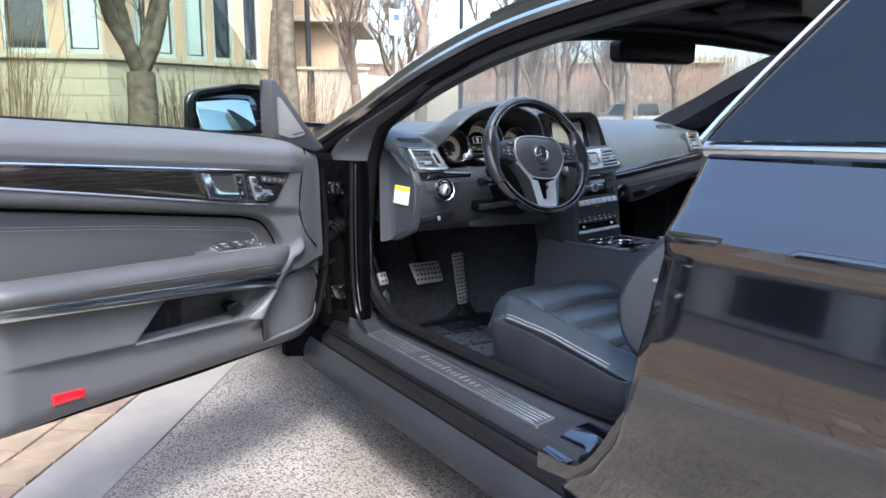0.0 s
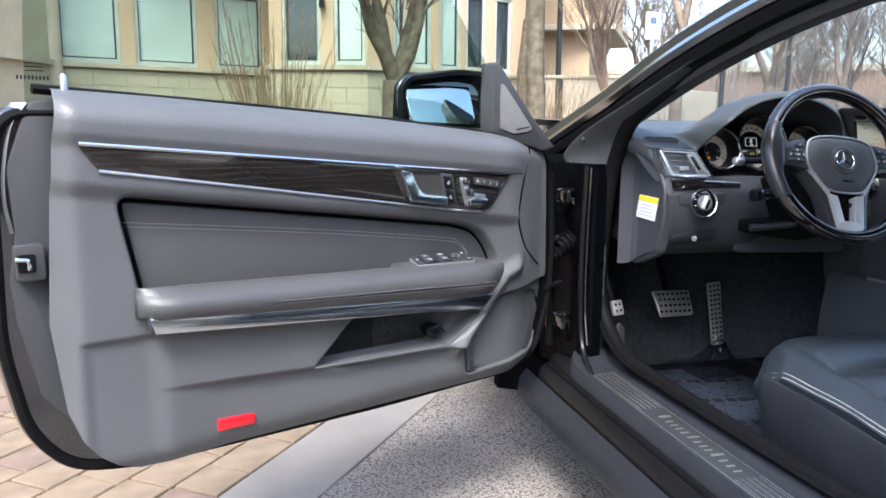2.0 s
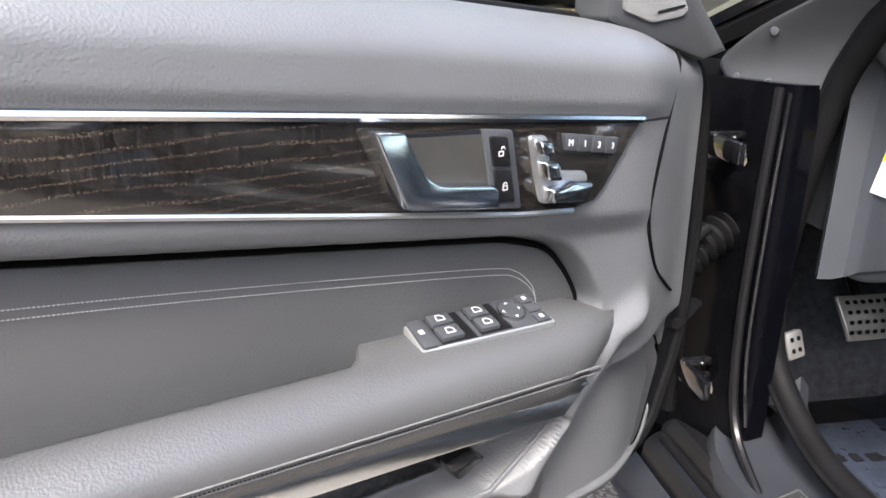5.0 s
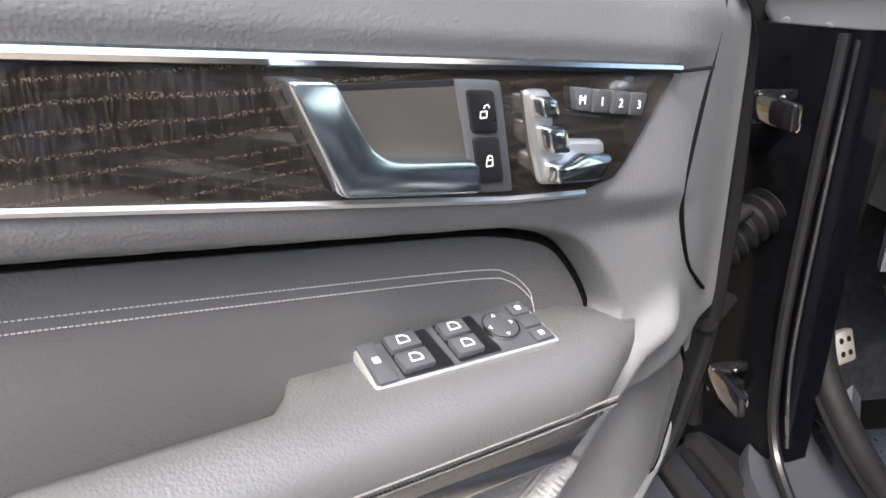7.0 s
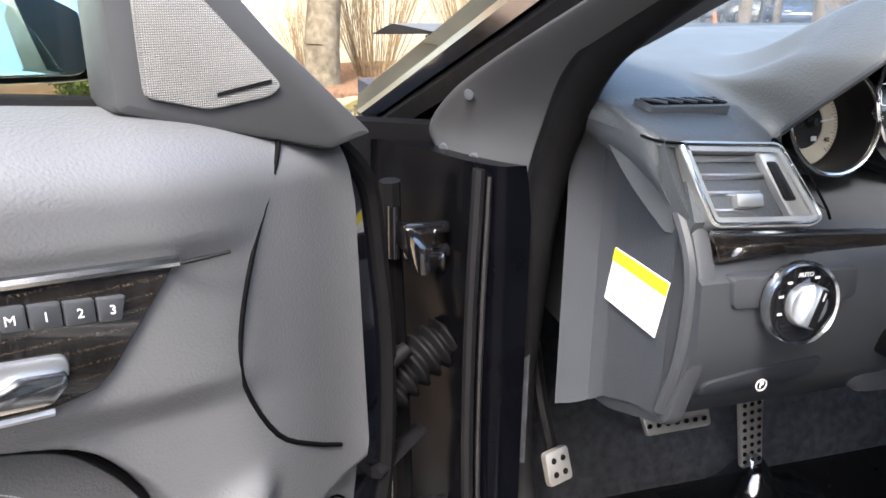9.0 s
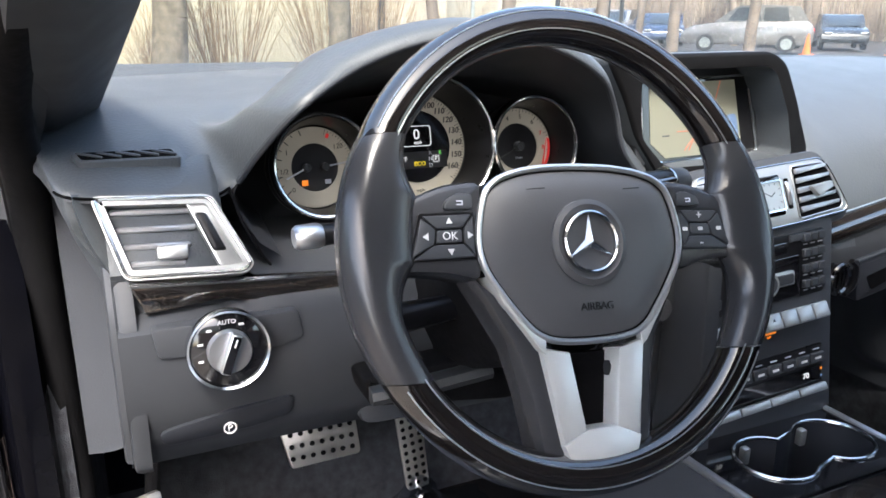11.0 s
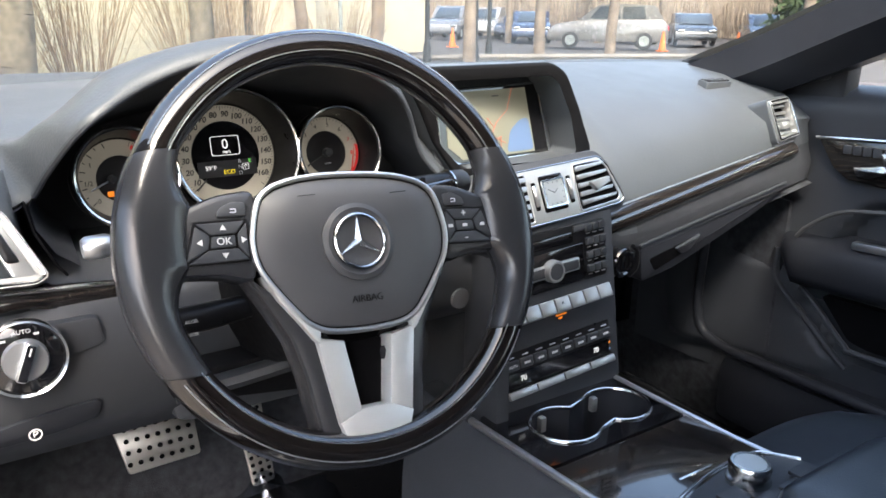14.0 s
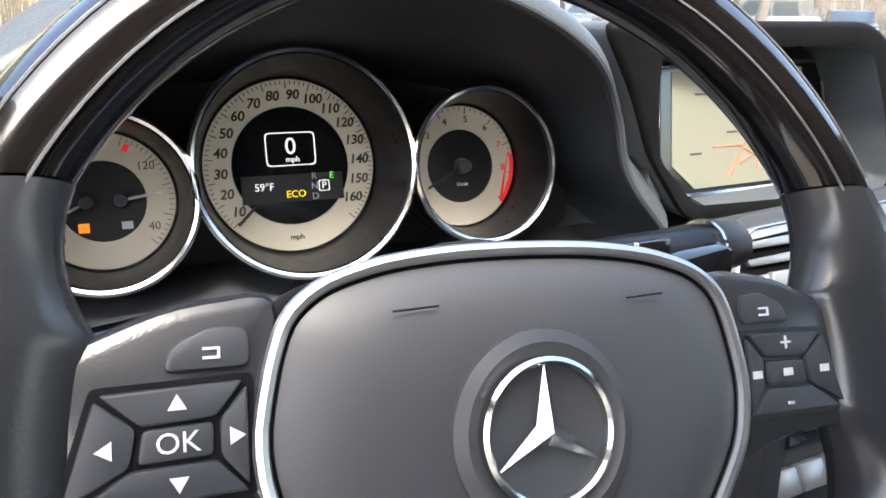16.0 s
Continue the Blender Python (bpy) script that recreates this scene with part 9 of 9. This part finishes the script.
def leaf_ball(seed, n, c, s, size):
    rg_ = random.Random(seed)
    v, f = [], []
    for k in range(n):
        d = Vector((rg_.gauss(0, 1), rg_.gauss(0, 1), rg_.gauss(0, 1))).normalized()
        rad = rg_.uniform(0.55, 1.0) * (1 + 0.18 * noise.noise(d * 2.3))
        p = Vector((c[0] + d.x * s[0] * rad, c[1] + d.y * s[1] * rad, max(0.02, c[2] + d.z * s[2] * rad)))
        a, b_ = Vector((rg_.uniform(-1, 1), rg_.uniform(-1, 1), rg_.uniform(-1, 1))).normalized() * size, Vector((rg_.uniform(-1, 1), rg_.uniform(-1, 1), rg_.uniform(-1, 1))).normalized() * size * 0.5
        base = len(v)
        v += [tuple(p - a), tuple(p + b_), tuple(p + a), tuple(p - b_)]
        f.append((base, base + 1, base + 2, base + 3))
    return v, f


gs = thing("green_shrub", "clipped yellow-green evergreen shrub", "shrub")
o = new("leaves", mesh_of("leaves", leaf_ball(3, 3600, (-2.45, 8.5, 0.36), (0.42, 0.42, 0.38), 0.030), M_LEAFY))
o.parent = gs
cf = thing("conifer", "dark green conifer beyond the car park", "tree", m=pose(30, 17, 0))
v, f = [], []
for k in range(16):
    vv, ff = leaf_ball(60 + k, 420, (0, 0, 1.2 + 0.55 * k), (2.6 - 0.14 * k, 2.6 - 0.14 * k, 0.6), 0.22)
    f += [tuple(i + len(v) for i in q) for q in ff]
    v += vv
o = new("crown", mesh_of("crown", (v, f), M_CONIFER))
o.parent = cf
o = new("trunk", mesh_of("trunk", grow(3, 9, 0.2, 1, 0.3, 1, 0.9)[0], M_BARKF))
o.parent = cf
copy_thing(cf, pose(34, 13, 0, 0, 0, 40))
copy_thing(cf, pose(38, 21, 0, 0, 0, 200))

# ---- car park beyond ----
far_house = thing("far_building", "long tan brick building beyond the trees", "building")
part("wall", P([(20, 62), (52, 40), (54, 43), (22, 65)], XY, 0, 5.5), M_REDBRICK, far_house, smooth=False)
part("roof", P([(19.6, 61.4), (52.4, 39.2), (54.6, 43.4), (21.6, 65.6)], XY, 5.5, 5.9), M_LEDGE, far_house, smooth=False)
tan_wall = part("lot_fence", P([(10, 52), (50, 30), (50.2, 30.3), (10.2, 52.3)], XY, 0, 2.6), mat("tan_fence", (0.34, 0.28, 0.21), 0.9, var=0.2, vscale=0.6), smooth=False)
tagged(tan_wall, "weathered tan fence behind the parked cars", "fence", kind="structure")


def parked_car(colour, m, kind, label):
    paint = mat("parked_paint", [c * 0.55 for c in colour], 0.25, 0.3, var=0.06, vscale=2, coat=0.8)
    c = thing("parked_car", label, "car", "parked cars", m)
    tall = 0.24 if kind == "suv" else 0.0
    ln = 4.7
    prof = [(-2.30, 0.35), (-2.34, 0.62), (-2.25, 0.92 + tall * 0.4), (-2.05, 1.0 + tall * 0.6), (1.0, 0.98 + tall * 0.4), (1.95, 0.84 + tall * 0.4), (2.28, 0.68 + tall * 0.2), (2.35, 0.40), (2.25, 0.28), (-2.2, 0.28)]
    part("body", P(rnd(prof, 0.12, 4), lambda a, b, d: Vector((a, d * (1.0 if b < 0.9 else 0.96), b)), -0.88, 0.88, 0.06), paint, c)
    cab = [(-2.15, 0.95 + tall * 0.5), (-1.75 if tall else -1.5, 1.42 + tall), (-0.3, 1.47 + tall), (0.35, 1.42 + tall), (1.15, 0.96 + tall * 0.4)]
    part("cabin", loft(bmesh.new(), [[Vector((a * k, y, b)) for a, b in rnd(cab, 0.10, 4)] for y, k in ((-0.80, 1.0), (-0.66, 0.98), (0.66, 0.98), (0.80, 1.0))]), paint, c)
    for sy in (-1, 1):
        for a0, a1 in ((-1.45, -0.55), (-0.48, 0.45)):
            part("side_window", P(rnd([(a0, 1.02 + tall * 0.5), (a1 + (0.25 if a1 > 0 else 0), 1.02 + tall * 0.5), (a1 - (0.10 if a1 > 0 else 0), 1.36 + tall), (a0 + 0.12, 1.38 + tall)], 0.05, 3), lambda a, b, d: Vector((a, sy * (0.775 + d), b)), 0.0, 0.035), M_GLOSSPANE, c)
        for x in (-1.42, 1.42):
            w = part("wheel", LA([(0.0, 0.05), (0.20, 0.06), (0.21, -0.1), (0.0, -0.1)], pose(x, sy * 0.84, 0.33, -90 * sy, 0, 0), 20), M_GALV, c)
            part("tyre", LA([(0.20, 0.06), (0.31, 0.06), (0.33, 0.0), (0.31, -0.12), (0.20, -0.12)], pose(x, sy * 0.84, 0.33, -90 * sy, 0, 0), 24), M_TYRE, w)
        part("headlamp", B((2.22, sy * 0.66, 0.68), (0.20, 0.32, 0.13), None, 0.04), M_CHROME, c)
        part("tail_lamp", B((-2.27, sy * 0.70, 0.82), (0.14, 0.24, 0.16), None, 0.04), M_RED, c)
    part("windscreen", P([(-0.66, 0.0), (0.66, 0.0), (0.56, 0.62), (-0.56, 0.62)], lambda a, b, d: Vector((1.13 - b * 1.15 + d, a, 0.98 + tall * 0.4 + b * (0.70 + tall * 0.6))), 0.02, 0.035), M_GLOSSPANE, c)
    return c


parked_car((0.34, 0.33, 0.31), pose(22.2, 21.7, 0, 0, 0, 135), "suv", "silver-beige parked estate beside an orange cone")
spots = [(19.8, 35.9, 40, (0.05, 0.055, 0.06)), (23.0, 33.9, 50, (0.30, 0.31, 0.33)), (26.0, 31.6, 55, (0.03, 0.05, 0.10)), (23.8, 28.3, 40, (0.04, 0.08, 0.18)), (29.5, 26.6, 50, (0.55, 0.56, 0.57)), (29.2, 23.2, 45, (0.06, 0.07, 0.08)), (31.6, 21.0, 48, (0.10, 0.16, 0.26)),
         (34.0, 18.6, 50, (0.04, 0.045, 0.06)), (16.8, 37.6, 45, (0.22, 0.24, 0.27)), (27.0, 36.0, 50, (0.6, 0.6, 0.6))]
for x, y, a, col in spots:
    parked_car(col, pose(x, y, 0, 0, 0, -a - 90), "car" if col[0] < 0.3 else "suv", "parked car facing the drive in the car park")
for x, y in ((22.3, 18.9), (25.0, 17.6), (15.0, 24.9), (16.4, 24.2)):
    cn = thing("traffic_cone", "orange traffic cone on a square foot", "cone", "traffic cones", pose(x, y, 0))
    part("cone_body", LA([(0.0, 0.72), (0.03, 0.72), (0.14, 0.04), (0.0, 0.04)], Matrix.Identity(4), 16), M_CONE, cn)
    part("cone_foot", B((0, 0, 0.02), (0.36, 0.36, 0.04), None, 0.01), M_CONE, cn)
kb_ = part("lot_kerb", T([(4.0, 16.5, 0.06), (12, 17.0, 0.06), (20, 15.0, 0.06), (32, 9.0, 0.06)], 0.09, 6), M_CONC, smooth=False)
tagged(kb_, "pale concrete kerb of the car park", "kerb", kind="structure")
# unseen house behind the walker, added to close the surroundings in reflections
opp = thing("backdrop_house", "plain brick house added out of view to close the surroundings", "building")
part("wall", B((2, -22, 3.2), (26, 6, 6.4)), M_REDBRICK, opp, smooth=False)
part("roof", P(rnd([(-26, 6.4), (-19, 9.5), (-18, 6.4)], 0.05), lambda a, b, d: Vector((d, a, b)), -12, 16), M_LEDGE, opp, smooth=False)

# pale arcade on the walker's side of the street, seen only in the car's paint
arc = thing("arcade_building", "pale rendered building with dark bays", "building")
part("wall", P([(-18, -18), (-17, -18), (-17, 15), (-18, 15)], XY, 0, 4.6), M_FACADE, arc, smooth=False)
part("roof", P([(-18.4, -18.4), (-16.4, -18.4), (-16.4, 15.4), (-18.4, 15.4)], XY, 4.6, 4.9), M_LEDGE, arc, smooth=False)
for k in range(8):
    part("bay_window", P([(-17.02, -16.5 + 4 * k), (-16.9, -16.5 + 4 * k), (-16.9, -14 + 4 * k), (-17.02, -14 + 4 * k)], XY, 0.5, 3.0), M_GLOSSPANE, arc, smooth=False)
    part("pillar", B((-16.6, -17.6 + 4 * k, 2.3), (0.5, 0.5, 4.6)), M_FACADE, arc, smooth=False)
bayline = part("bay_line", P([(-2.95, -6.5), (-2.85, -6.5), (-2.45, -2.2), (-2.55, -2.2)], XY, 0.002, 0.005), mat("white_line_paint", (0.62, 0.61, 0.58), 0.7, var=0.15, vscale=8), smooth=False)
tagged(bayline, "worn white parking bay line on the concrete", "road marking", kind="structure")

# ---- brick pavers, laid last: one object each ----
paver = {}
for key, mt in (("a", M_PAVER), ("b", M_PAVER2)):
    for nm, (L_, W_) in (("long", (0.236, 0.155)), ("short", (0.155, 0.155))):
        bm = P([(0.004, 0.004), (L_ - 0.004, 0.004), (L_ - 0.004, W_ - 0.004), (0.004, W_ - 0.004)], XY, -0.02, 0.0, 0.005)
        bmesh.ops.recalc_face_normals(bm, faces=bm.faces)
        me = bpy.data.meshes.new("paver")
        bm.to_mesh(me)
        bm.free()
        me.materials.append(mt)
        paver[key + nm] = me
rg2 = random.Random(9)
ang = math.degrees(math.atan2(GD.y, GD.x))
row, b = 0, 0.27
while b < 2.0:
    a = -1.6 - rg2.uniform(0, 0.2)
    while a < 1.3:
        nm = "short" if rg2.random() < 0.4 else "long"
        L_ = 0.236 if nm == "long" else 0.155
        o = new("paver", paver[("a" if rg2.random() < 0.68 else "b") + nm])
        o.parent = walkway
        p = gut(a, b, rg2.uniform(-0.001, 0.003))
        o.matrix_local = Matrix.Translation(p) @ Matrix.Rotation(radians(ang), 4, "Z")
        a += L_
    b += 0.155
    row += 1

# the rest of the walk: too far off to pick apart
v, f = [], []
b, row = 0.27, 0
while b < 3.05:
    a = -7.0 + (0.09 if row % 2 else 0.0)
    while a < 8.7:
        L_ = 0.155 if rg2.random() < 0.4 else 0.236
        if not (b < 2.0 and -1.85 < a < 1.35):
            k = len(v)
            h = rg2.uniform(-0.001, 0.003)
            v += [tuple(gut(a + i, b + j, d)) for d in (-0.03, h) for i, j in ((0.004, 0.004), (L_ - 0.004, 0.004), (L_ - 0.004, 0.151), (0.004, 0.151))]
            f += [(k + 4, k + 5, k + 6, k + 7)] + [(k + i, k + (i + 1) % 4, k + 4 + (i + 1) % 4, k + 4 + i) for i in range(4)]
        a += L_
    b += 0.155
    row += 1
field = new("paver_field", mesh_of("paver_field", (v, f), M_PAVER))
field.data.shade_flat()
tagged(field, "tan brick pavers further along the walk", "paving", kind="stuff")
